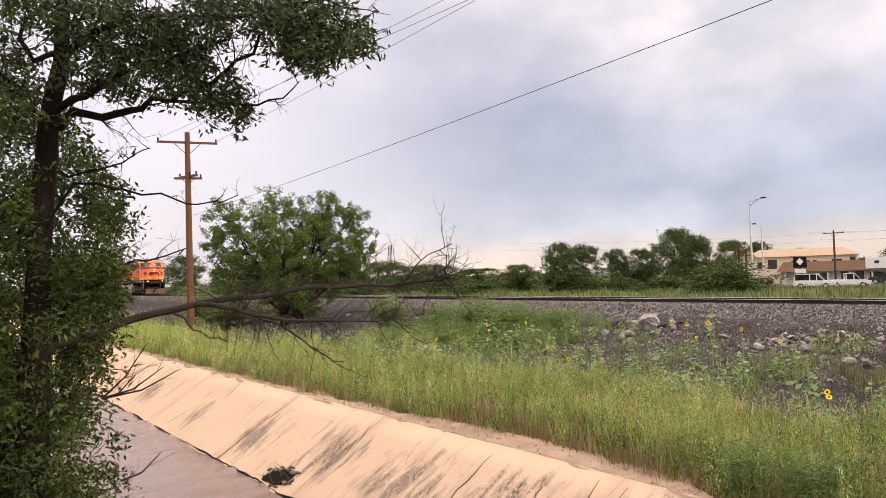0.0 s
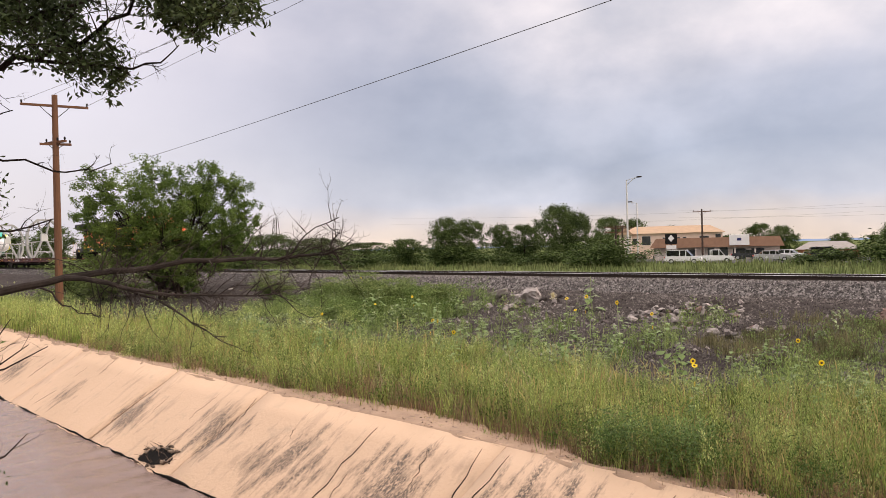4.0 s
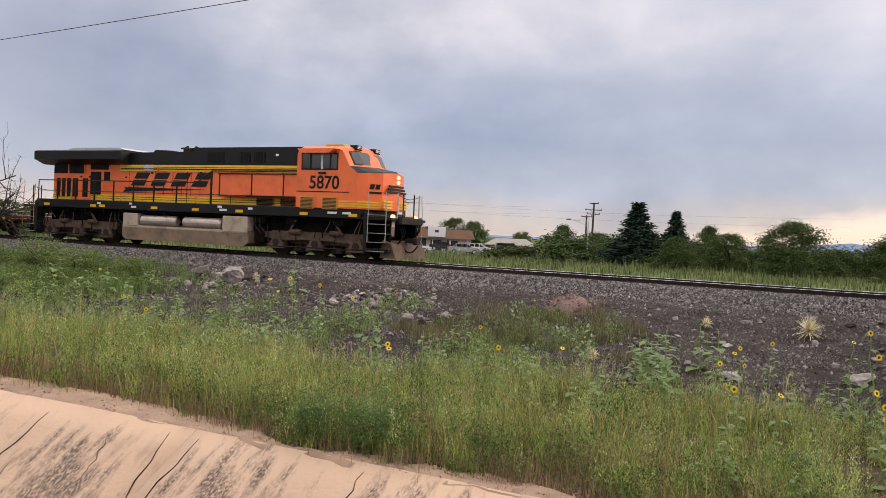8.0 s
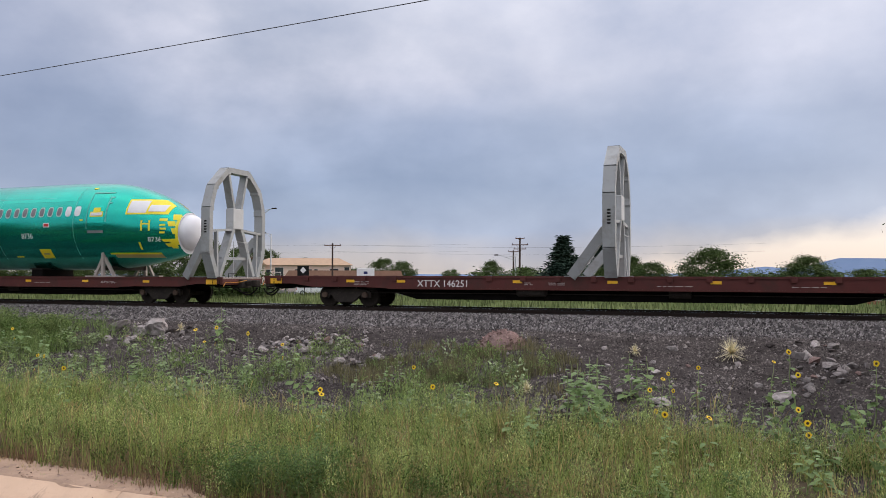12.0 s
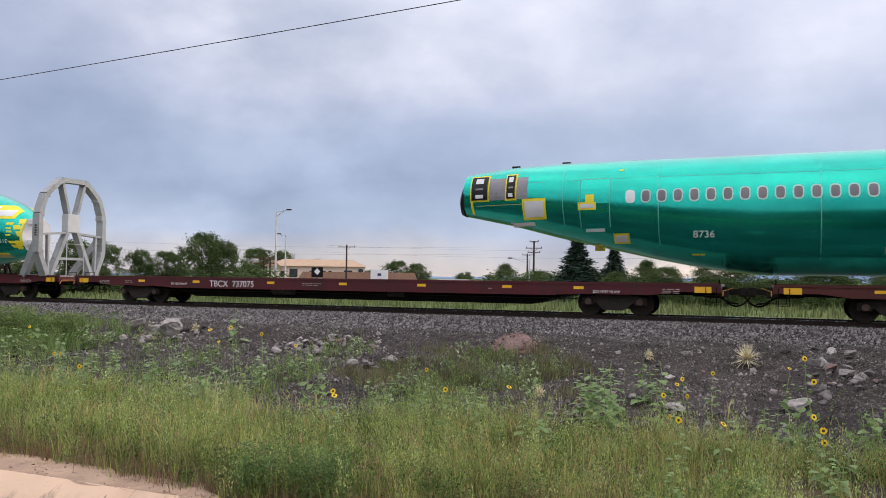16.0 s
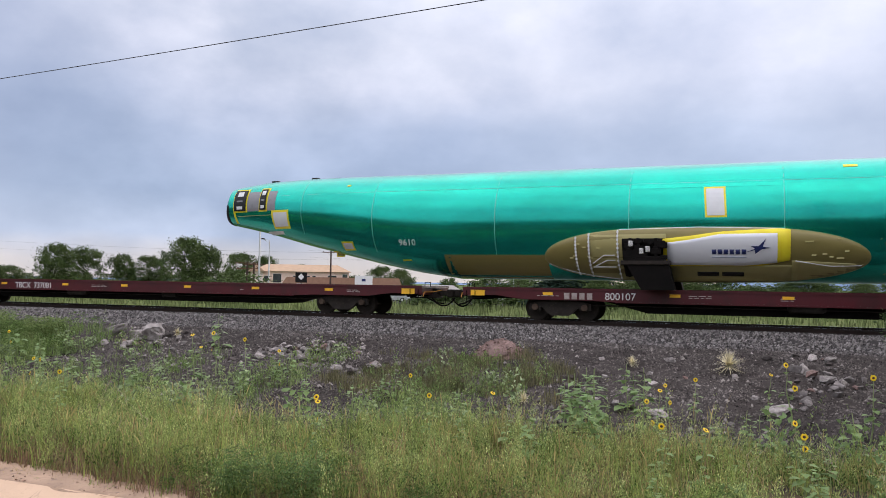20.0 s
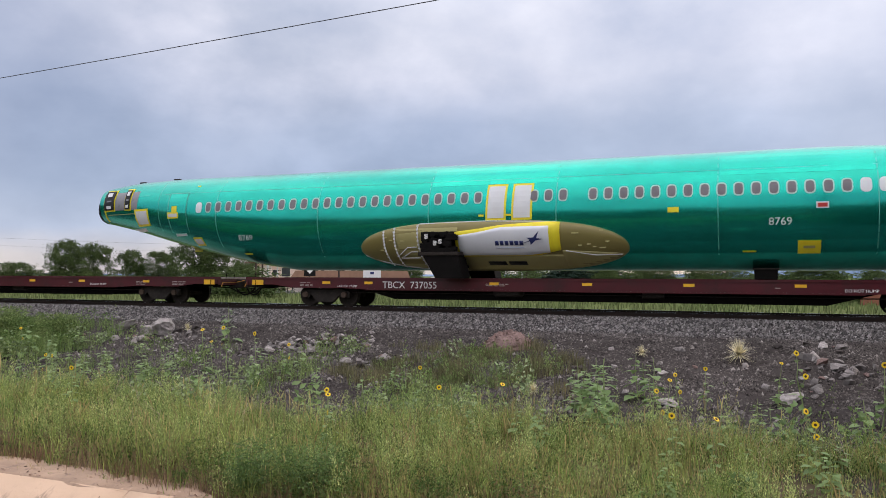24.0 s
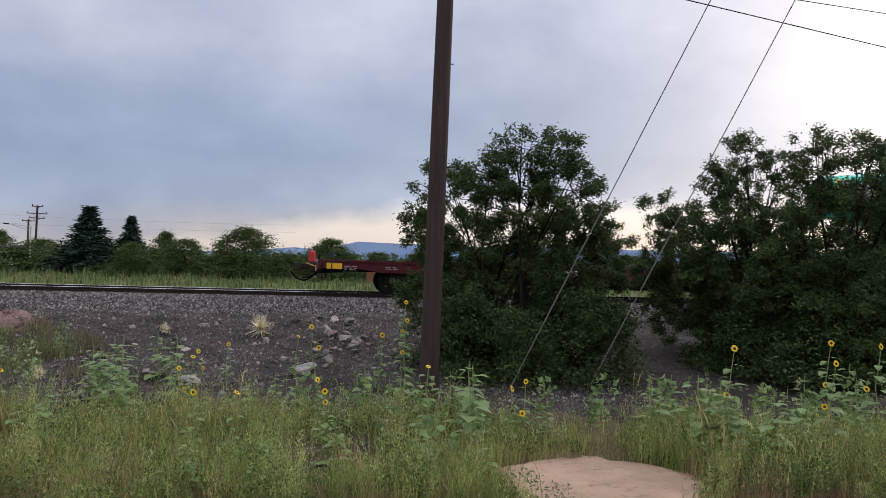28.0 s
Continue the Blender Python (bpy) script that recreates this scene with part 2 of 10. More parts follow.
FRAMEL = mat("pale_frame_paint", (0.50, 0.515, 0.515), (0.42, 0.43, 0.43), 0.5, scale=1.2, grime=(0.34, 0.33, 0.31))
GREEN = mat("zinc_chromate_green", (0.004, 0.47, 0.365), (0.005, 0.36, 0.275), 0.20, 0.84, scale=0.35, stretch=(1, 0.6, 3.0), bump=0.03, bump_scale=3.0, coat=0.2)
GREEN2 = mat("light_green_panel", (0.004, 0.50, 0.385), (0.005, 0.44, 0.335), 0.18, 0.84, scale=0.5, coat=0.2)
OLIVE = mat("olive_primer", (0.245, 0.20, 0.062), (0.20, 0.165, 0.05), 0.45, scale=0.6, bump=0.03)
OLIVE2 = mat("pale_olive_primer", (0.42, 0.37, 0.15), (0.36, 0.31, 0.12), 0.5, scale=0.8)
TAPE = mat("yellow_tape", (0.86, 0.74, 0.025), (0.80, 0.64, 0.02), 0.5, scale=3.0)
FILM = mat("white_protective_film", (0.74, 0.74, 0.74), (0.66, 0.66, 0.67), 0.4, scale=1.5, bump=0.15, bump_scale=4.0)
CLOTH = mat("white_cover_sheet", (0.80, 0.80, 0.82), (0.74, 0.74, 0.77), 0.6, scale=1.2, bump=0.12, bump_scale=2.5)
GREYP = mat("grey_window_film", (0.24, 0.235, 0.25), (0.19, 0.19, 0.205), 0.3, scale=2.0)
PANEF = mat("grey_window_plug", (0.17, 0.155, 0.165), (0.125, 0.115, 0.125), 0.35, scale=3.0)
SEAM = mat("pale_seam", (0.10, 0.42, 0.33), (0.16, 0.46, 0.37), 0.5, scale=4.0)
NAVY = mat("navy_print", (0.012, 0.02, 0.11), (0.015, 0.025, 0.12), 0.5, scale=4.0)
REDM = mat("red_paint", (0.55, 0.03, 0.025), (0.45, 0.03, 0.025), 0.5, scale=3.0)
GLASSD = mat("dark_cab_glass", (0.01, 0.012, 0.013), (0.02, 0.022, 0.022), 0.06, scale=2.0, spec=0.8)
CHROME = mat("brushed_bright_metal", (0.7, 0.68, 0.66), (0.6, 0.58, 0.56), 0.25, 0.8, scale=4.0)


def glow_mat(name, c, power):
    m = bpy.data.materials.new(name)
    m.use_nodes = True
    b = m.node_tree.nodes["Principled BSDF"]
    b.inputs["Base Color"].default_value, b.inputs["Emission Color"].default_value = (*c, 1), (*c, 1)
    b.inputs["Emission Strength"].default_value = power
    return m


HEADLIGHT = glow_mat("lit_headlight", (1.0, 0.72, 0.40), 1.0)

# ground and plants
DIRT = mat("bench_soil", (0.075, 0.058, 0.038), (0.11, 0.085, 0.055), 0.95, scale=0.8, bump=0.6, c3=(0.10, 0.08, 0.05), spot=0.55, spec=0.08)
CINDER = mat("dark_cinder_slope", (0.030, 0.025, 0.023), (0.066, 0.056, 0.053), 0.95, scale=1.1, bump=1.0, bump_scale=14.0, c3=(0.125, 0.108, 0.10), spot=0.57, spec=0.05)
BALLAST = mat("grey_crushed_ballast", (0.05, 0.045, 0.044), (0.08, 0.073, 0.071), 0.9, scale=6.0, bump=0.8, bump_scale=30.0, c3=(0.035, 0.032, 0.034), spot=0.52, spec=0.08)
STONE = mat("ballast_stone", (0.075, 0.067, 0.064), (0.27, 0.248, 0.24), 0.85, scale=8.0, island=0.8, spec=0.12)
ROCK = mat("grey_slag_rock", (0.42, 0.38, 0.36), (0.21, 0.185, 0.175), 0.9, scale=3.0, bump=1.0, bump_scale=9.0, c3=(0.50, 0.46, 0.44), spot=0.6, rand=0.35, spec=0.1)
ROCKD = mat("dark_slag_rock", (0.10, 0.085, 0.08), (0.06, 0.05, 0.048), 0.9, scale=3.0, bump=1.0, bump_scale=7.0, c3=(0.17, 0.15, 0.14), spot=0.6, rand=0.4, spec=0.1)
ROCKP = mat("pinkish_rock", (0.34, 0.225, 0.20), (0.17, 0.118, 0.108), 0.9, scale=5.0, bump=1.0, bump_scale=30.0, c3=(0.42, 0.33, 0.30), spot=0.6, island=0.4, spec=0.1)
FARGRASS = mat("dry_green_verge", (0.07, 0.10, 0.028), (0.11, 0.13, 0.045), 0.95, scale=0.15, c3=(0.15, 0.14, 0.065), spot=0.6, bump=0.5, spec=0.05)
GRASS = mat("green_grass_blades", (0.105, 0.19, 0.036), (0.42, 0.455, 0.14), 0.6, scale=1.3, island=0.6, trans=0.35, spec=0.12)
STRAW = mat("straw_grass_heads", (0.42, 0.34, 0.15), (0.34, 0.26, 0.11), 0.7, scale=0.4, island=0.35, trans=0.25, spec=0.1)
KOCHIA = mat("yellow_green_weed", (0.169, 0.277, 0.063), (0.621, 0.644, 0.271), 0.7, scale=1.1, island=0.5, trans=0.35, spec=0.1)
OLIVEW = mat("olive_weed_leaf", (0.115, 0.195, 0.048), (0.32, 0.375, 0.145), 0.7, scale=0.9, island=0.5, trans=0.4, spec=0.1)
BROWN = mat("reddish_dead_stem", (0.20, 0.12, 0.075), (0.32, 0.23, 0.14), 0.85, scale=0.8, island=0.5, spec=0.08)
SHRUBM = mat("dusty_shrub_leaf", (0.11, 0.17, 0.05), (0.22, 0.27, 0.10), 0.7, scale=1.2, island=0.6, trans=0.3, spec=0.1)
VERGE = mat("dull_verge_blades", (0.10, 0.14, 0.05), (0.165, 0.185, 0.08), 0.8, scale=0.2, island=0.5, trans=0.15, spec=0.1)
PALELEAF = mat("pale_weed_leaf", (0.30, 0.36, 0.20), (0.21, 0.28, 0.13), 0.6, scale=1.0, island=0.5, trans=0.2, spec=0.2)
WEED = mat("grey_green_weed_leaf", (0.15, 0.235, 0.07), (0.25, 0.31, 0.12), 0.55, scale=0.9, island=0.45, trans=0.3, spec=0.12)
SUNLEAF = mat("sunflower_leaf", (0.22, 0.31, 0.12), (0.15, 0.235, 0.085), 0.55, scale=3.0, island=0.25, trans=0.3, bump=0.2, spec=0.25)
PETAL = mat("yellow_petal", (0.90, 0.66, 0.015), (0.86, 0.58, 0.012), 0.5, scale=8.0, trans=0.2)
DISC = mat("brown_flower_disc", (0.055, 0.028, 0.012), (0.09, 0.045, 0.02), 0.9, scale=30.0, bump=0.5)
STEM = mat("green_stem", (0.20, 0.27, 0.10), (0.26, 0.29, 0.13), 0.7, scale=6.0)
LEAFD = mat("dark_tree_leaf", (0.030, 0.050, 0.018), (0.062, 0.088, 0.032), 0.5, scale=0.9, island=0.55, trans=0.15, spec=0.2)
LEAFN = mat("siberian_elm_leaf", (0.022, 0.042, 0.012), (0.085, 0.118, 0.032), 0.55, scale=1.1, island=0.6, trans=0.25, spec=0.15)
ELM = mat("dusky_elm_leaf", (0.036, 0.062, 0.023), (0.092, 0.13, 0.046), 0.6, scale=0.9, island=0.55, trans=0.25, spec=0.1)
FARLEAF = mat("far_tree_leaf", (0.050, 0.082, 0.028), (0.098, 0.135, 0.046), 0.7, scale=0.5, island=0.5, trans=0.2, spec=0.08)
GUY = mat("grey_strand", (0.16, 0.155, 0.15), (0.12, 0.115, 0.11), 0.6, scale=3.0)
LEAFM = mat("cottonwood_leaf", (0.062, 0.118, 0.024), (0.15, 0.22, 0.052), 0.5, scale=0.6, island=0.45, trans=0.35, spec=0.2)
NEEDLE = mat("blue_spruce_needles", (0.024, 0.044, 0.033), (0.044, 0.070, 0.050), 0.7, scale=0.6, island=0.45, spec=0.05)
BARK = mat("dark_bark", (0.012, 0.009, 0.008), (0.030, 0.022, 0.019), 0.95, scale=3.0, bump=1.0, bump_scale=18.0, stretch=(3, 3, 0.6), spec=0.1)
DEADWOOD = mat("grey_dead_wood", (0.030, 0.024, 0.021), (0.065, 0.052, 0.046), 0.9, scale=6.0, bump=0.5, spec=0.12)
POLEM = mat("weathered_pole_wood", (0.17, 0.085, 0.05), (0.12, 0.062, 0.04), 0.85, scale=2.5, bump=0.6, stretch=(6, 6, 0.4), c3=(0.07, 0.04, 0.03), spot=0.6, spec=0.15)
POLED = mat("dark_creosote_pole", (0.080, 0.054, 0.046), (0.050, 0.036, 0.032), 0.85, scale=2.5, bump=0.6, stretch=(6, 6, 0.35), c3=(0.045, 0.03, 0.026), spot=0.6, spec=0.12)
WIRE = mat("black_cable", (0.02, 0.02, 0.022), (0.03, 0.03, 0.032), 0.6, scale=2.0)
GALV = mat("galvanised_steel", (0.55, 0.56, 0.57), (0.47, 0.48, 0.49), 0.45, 0.4, scale=2.0)
STUCCO = mat("pink_cream_stucco", (0.74, 0.57, 0.48), (0.68, 0.52, 0.44), 0.9, scale=0.8, bump=0.2, spec=0.15)
STUCCOW = mat("pale_stucco", (0.68, 0.60, 0.55), (0.62, 0.54, 0.49), 0.9, scale=0.8, spec=0.15)
TILE = mat("tan_roof_tile", (0.44, 0.31, 0.21), (0.37, 0.26, 0.18), 0.85, scale=1.5, bump=0.4, spec=0.15)
MANSARD = mat("brown_mansard_shingle", (0.36, 0.21, 0.14), (0.29, 0.17, 0.115), 0.85, scale=1.5, bump=0.4, spec=0.15)
BRICKM = mat("red_brick_wall", (0.34, 0.14, 0.09), (0.27, 0.11, 0.075), 0.9, scale=1.2, bump=0.3, spec=0.15)
GLASSF = mat("far_window_glass", (0.03, 0.035, 0.04), (0.05, 0.055, 0.06), 0.08, scale=1.0, spec=0.7)
ASPH = mat("worn_asphalt", (0.075, 0.075, 0.078), (0.095, 0.094, 0.095), 0.95, scale=0.6, bump=0.3, spec=0.1)
# the blue of distance haze is mixed into this ridge colour
MOUNT = mat("hazy_blue_mountain", (0.16, 0.23, 0.36), (0.20, 0.27, 0.40), 1.0, scale=0.004, spec=0.0)
TYRE = mat("black_rubber", (0.02, 0.02, 0.02), (0.03, 0.03, 0.03), 0.85, scale=3.0)


def concrete_mat():
    """Buff concrete lining: pale patches, dark run-off stains that follow the slope, faint joints of dirt."""
    m = mat("buff_concrete", (0.60, 0.42, 0.295), (0.53, 0.37, 0.255), 0.9, scale=0.45, bump=0.7, bump_scale=16.0, c3=(0.47, 0.34, 0.24), spot=0.6)
    n, l = m.node_tree.nodes, m.node_tree.links
    b = n["Principled BSDF"]
    old = b.inputs["Base Color"].links[0].from_socket
    co = n.new("ShaderNodeTexCoord")

    def calc(op, p, q):
        k = n.new("ShaderNodeMath")
        k.operation = op
        for i, v in enumerate((p, q)):
            if isinstance(v, (int, float)):
                k.inputs[i].default_value = v
            else:
                l.new(v, k.inputs[i])
        return k.outputs[0]

    def cloud(scale, stretch, turn=0.0, rough=0.62):
        mp = n.new("ShaderNodeMapping")
        mp.inputs["Scale"].default_value, mp.inputs["Rotation"].default_value = stretch, (0, 0, turn)
        l.new(co.outputs["Object"], mp.inputs[0])
        t = n.new("ShaderNodeTexNoise")
        t.inputs["Scale"].default_value, t.inputs["Detail"].default_value, t.inputs["Roughness"].default_value = scale, 10.0, rough
        l.new(mp.outputs[0], t.inputs["Vector"])
        return t.outputs[0]

    def between(v, lo, hi):
        r = n.new("ShaderNodeMapRange")
        r.inputs[1].default_value, r.inputs[2].default_value = lo, hi
        l.new(v, r.inputs[0])
        return r.outputs[0]
    # mould patches low on each slab, broken by streaks across them
    near = None
    for x, y, size in ((-26.2, 6.5, 1.0), (-21.0, 6.3, 0.7), (-16.9, 6.45, 1.0), (-13.6, 6.65, 1.05), (-10.8, 6.6, 1.15), (-8.5, 6.65, 1.1), (-6.1, 6.9, 1.1), (-3.6, 6.9, 1.0)):
        d = n.new("ShaderNodeVectorMath")
        d.operation = "DISTANCE"
        mp = n.new("ShaderNodeMapping")
        mp.inputs["Scale"].default_value = (1.0, 1.45, 0.0)
        l.new(co.outputs["Object"], mp.inputs[0])
        l.new(mp.outputs[0], d.inputs[0])
        d.inputs[1].default_value = (x, y * 1.45, 0.0)
        f = calc("SUBTRACT", 1.0, calc("DIVIDE", d.outputs["Value"], size))
        near = f if near is None else calc("MAXIMUM", near, f)
    patch_ = calc("ADD", calc("MULTIPLY", near, 0.36), calc("MULTIPLY", cloud(1.9, (2.2, 0.6, 0.6), 0.3, 0.68), 1.6))
    mask = calc("MULTIPLY", between(patch_, 0.86, 1.1), between(cloud(38.0, (1.0, 0.55, 0.6), 0.25), 0.36, 0.56))
    faint = calc("MULTIPLY", between(cloud(2.2, (1.5, 0.5, 0.5), 0.25), 0.56, 0.7), 0.28)
    mask = calc("MAXIMUM", mask, faint)
    x = n.new("ShaderNodeMix")
    x.data_type = "RGBA"
    l.new(mask, x.inputs[0])
    l.new(old, x.inputs[6])
    x.inputs[7].default_value = (0.115, 0.088, 0.070, 1)
    l.new(x.outputs[2], b.inputs["Base Color"])
    return m


CONC = concrete_mat()


def water_mat():
    return mat("muddy_water", (0.17, 0.11, 0.088), (0.21, 0.14, 0.115), 0.06, scale=0.8, bump=0.6, bump_scale=9.0, stretch=(1.5, 0.55, 1), spec=0.5)


WATER = water_mat()

# ---- mesh helpers ----


def part(name, bm, material, parent=None, label="", smooth=False):
    """Link a bmesh as one mesh object, under a thing or a part."""
    me = bpy.data.meshes.new(name)
    bm.to_mesh(me)
    bm.free()
    me.materials.append(material)
    if smooth:
        me.polygons.foreach_set("use_smooth", [True] * len(me.polygons))
    ob = new(name, me)
    if parent is not None:
        ob.parent = parent
    if label:
        tagged(ob, label)
    return ob


def share(name, me, parent, m):
    ob = new(name, me)
    ob.parent = parent
    ob.matrix_basis = m
    return ob


def thing(name, label, category, group="", kind="", at=(0, 0, 0), rz=0.0):
    ob = new(name)
    ob.empty_display_size = 0.2
    ob.matrix_basis = pose(*at, 0, 0, rz)
    return tagged(ob, label, category, group, kind)


def B():
    return bmesh.new()


def box(bm, x0, x1, y0, y1, z0, z1, bevel=0.0, m=None):
    """An axis-aligned block, its edges eased by bevel."""
    vs = [bm.verts.new((x, y, z)) for x in (x0, x1) for y in (y0, y1) for z in (z0, z1)]
    fs = [(0, 1, 3, 2), (4, 6, 7, 5), (0, 4, 5, 1), (2, 3, 7, 6), (0, 2, 6, 4), (1, 5, 7, 3)]
    faces = [bm.faces.new([vs[i] for i in f]) for f in fs]
    if bevel:
        bmesh.ops.bevel(bm, geom=list({e for f in faces for e in f.edges}), offset=bevel, segments=1, affect="EDGES")
    if m is not None:
        bmesh.ops.transform(bm, matrix=m, verts=vs)
    return bm


def prism(bm, pts, y0, y1):
    """A closed outline in x, z drawn out from y0 to y1."""
    a = [bm.verts.new((x, y0, z)) for x, z in pts]
    b = [bm.verts.new((x, y1, z)) for x, z in pts]
    bm.faces.new(a)
    bm.faces.new(b[::-1])
    for i in range(len(pts)):
        j = (i + 1) % len(pts)
        bm.faces.new((a[j], a[i], b[i], b[j]))
    return bm


def tube(bm, pts, radii, seg=8, cap=True):
    """A round bar through the points, with a radius at each."""
    pts = [Vector(p) for p in pts]
    if isinstance(radii, (int, float)):
        radii = [radii] * len(pts)
    rings = []
    up = None
    for i, p in enumerate(pts):
        d = (pts[min(i + 1, len(pts) - 1)] - pts[max(i - 1, 0)]).normalized()
        if up is None:
            up = d.orthogonal().normalized()
        up = (up - d * up.dot(d)).normalized()
        side = d.cross(up)
        rings.append([bm.verts.new(p + (up * math.cos(k * math.tau / seg) + side * math.sin(k * math.tau / seg)) * radii[i]) for k in range(seg)])
    for r, q in zip(rings, rings[1:]):
        for k in range(seg):
            bm.faces.new((r[k], r[(k + 1) % seg], q[(k + 1) % seg], q[k]))
    if cap:
        bm.faces.new(rings[0][::-1])
        bm.faces.new(rings[-1])
    return bm


def disc_y(bm, x, y0, y1, z, r, seg=20):
    return tube(bm, [(x, y0, z), (x, y1, z)], r, seg)


def raw_mesh(name, verts, faces_size, material, smooth=False):
    """A mesh of equal faces (faces_size corners each, in order) from a numpy array of corners."""
    me = bpy.data.meshes.new(name)
    nv = len(verts)
    nf = nv // faces_size
    me.vertices.add(nv)
    me.vertices.foreach_set("co", verts.astype(np.float32).ravel())
    me.loops.add(nv)
    me.loops.foreach_set("vertex_index", np.arange(nv, dtype=np.int32))
    me.polygons.add(nf)
    me.polygons.foreach_set("loop_start", np.arange(0, nv, faces_size, dtype=np.int32))
    me.polygons.foreach_set("loop_total", np.full(nf, faces_size, dtype=np.int32))
    me.update(calc_edges=True)
    me.materials.append(material)
    return me


def lettering(name, body, size, material, parent, m, label="", bold=0.0):
    """Painted characters, 3 mm proud of their surface, centred on m (reading along its x, up along its y)."""
    cu = bpy.data.curves.new(name, "FONT")
    cu.body, cu.size, cu.align_x, cu.align_y, cu.extrude = body, size, "CENTER", "CENTER", 0.003
    cu.offset = bold
    tmp = bpy.data.objects.new(name, cu)
    scene.collection.objects.link(tmp)
    me = bpy.data.meshes.new_from_object(tmp.evaluated_get(bpy.context.evaluated_depsgraph_get()))
    bpy.data.objects.remove(tmp)
    me.materials.clear()
    me.materials.append(material)
    ob = new(name, me)
    ob.parent = parent
    ob.matrix_basis = m
    if label:
        tagged(ob, label)
    return ob


def on_side(x, y, z, tilt=0.0):
    """The pose of writing on a side that faces -y."""
    return pose(x, y, z, 90 + tilt, 0, 0)


def beam(bm, p, q, w, d, side=(0, 1, 0)):
    """A square bar from p to q, w wide along side, d deep."""
    p, q = Vector(p), Vector(q)
    a = (q - p).normalized()
    s = Vector(side)
    s = (s - a * s.dot(a)).normalized()
    n = a.cross(s)
    c = [(s * i * w + n * j * d) * 0.5 for i, j in ((-1, -1), (1, -1), (1, 1), (-1, 1))]
    v = [bm.verts.new(p + k) for k in c] + [bm.verts.new(q + k) for k in c]
    bm.faces.new(v[3::-1])
    bm.faces.new(v[4:])
    for i in range(4):
        j = (i + 1) % 4
        bm.faces.new((v[i], v[j], v[4 + j], v[4 + i]))
    return bm


# ---- ground, channel and track bed ----
EDGE = 7.6        # y of the lining's top edge
PROFILE = [(-600, -0.6), (-40, -0.4), (-6, -0.35), (0.9, -0.38), (2.6, -3.0), (5.0, -3.05), (5.3, -3.0), (7.5, -1.52), (8.0, -1.42), (12, -1.5), (16, -1.62),
           (19.5, -1.28), (22.4, -0.76), (23.5, -0.62), (24.8, -0.56), (26.0, -0.75), (31.6, -0.9), (36, -1.25), (60, -1.35), (100, -1.6), (150, -2.9), (300, -3.6), (900, -5.0), (3000, -6.0)]


def ground_z(x, y):
    ys, zs = zip(*PROFILE)
    z = float(np.interp(y, ys, zs))
    if 8.0 < y < 24:
        k = min(1, (y - 8.0) / 2) * min(1, (24 - y) / 1.5)
        z += k * (0.11 * noise.noise(Vector((x * 0.35, y * 0.35, 3))) + 0.05 * noise.noise(Vector((x * 1.3, y * 1.3, 7))))
        # lumps of tipped spoil on the slope
        z += 0.16 * k * max(0, noise.noise(Vector((x * 0.55, y * 0.5, 11)))) * (1 if y > 15 else 0.3)
    elif y > 36:
        z += 0.06 * noise.noise(Vector((x * 0.05, y * 0.05, 1)))
    return z


def make_ground():
    xs = np.unique(np.concatenate([np.linspace(-2600, -160, 14), np.linspace(-160, -50, 50), np.arange(-50, 26, 0.4), np.linspace(26, 160, 40), np.linspace(160, 2600, 14)]))
    ys = np.unique(np.concatenate([np.linspace(-600, -10, 8), [-6, -2, 0.9, 1.6, 2.6, 4, 5.0, 5.3, 7.5], np.arange(8.0, 24.5, 0.4), [26, 28, 30, 31.6, 33, 34.5, 36, 40, 45, 52, 60, 75],
                                   np.linspace(90, 300, 14), np.linspace(380, 3000, 12)]))
    bm = B()
    grid = [[bm.verts.new((x, y, ground_z(x, y))) for y in ys] for x in xs]
    for i in range(len(xs) - 1):
        for j in range(len(ys) - 1):
            f = bm.faces.new((grid[i][j], grid[i + 1][j], grid[i + 1][j + 1], grid[i][j + 1]))
            x, y = (xs[i] + xs[i + 1]) / 2, (ys[j] + ys[j + 1]) / 2
            w = y + 2.2 * noise.noise(Vector((x * 0.3, y * 0.3, 5)))
            f.material_index = 0 if w < 12.6 else (1 if y < 31.5 else 2)
            f.smooth = True
    ob = part("ground", bm, DIRT)
    ob.data.materials.append(CINDER)
    ob.data.materials.append(FARGRASS)
    tagged(ob, "uneven soil, dark cinder slope and green verge running to the horizon", "ground", kind="structure")


def lining_pt(x, k):
    """A point of the lining: k = 0 under the water, 1 at the top edge."""
    return Vector((x, 5.2 + (EDGE - 5.2) * k + 0.03 * noise.noise(Vector((x * 0.4, 0, 9))), -2.955 + (2.955 - 1.40) * k + 0.02 * noise.noise(Vector((x * 0.6, k * 3, 2)))))


def strip(x):
    """Width of the bare strip between the lining and the grass."""
    return float(np.interp(x, [-60, -30, -20, -13, -10.5, -8.9, -7.7, -6.5, -5.5, -4.5, -3.5, -2, 0.5], [0.08, 0.1, 0.16, 0.36, 0.66, 0.64, 0.36, 0.20, 0.06, 0.05, 0.12, 0.08, 0.03]))


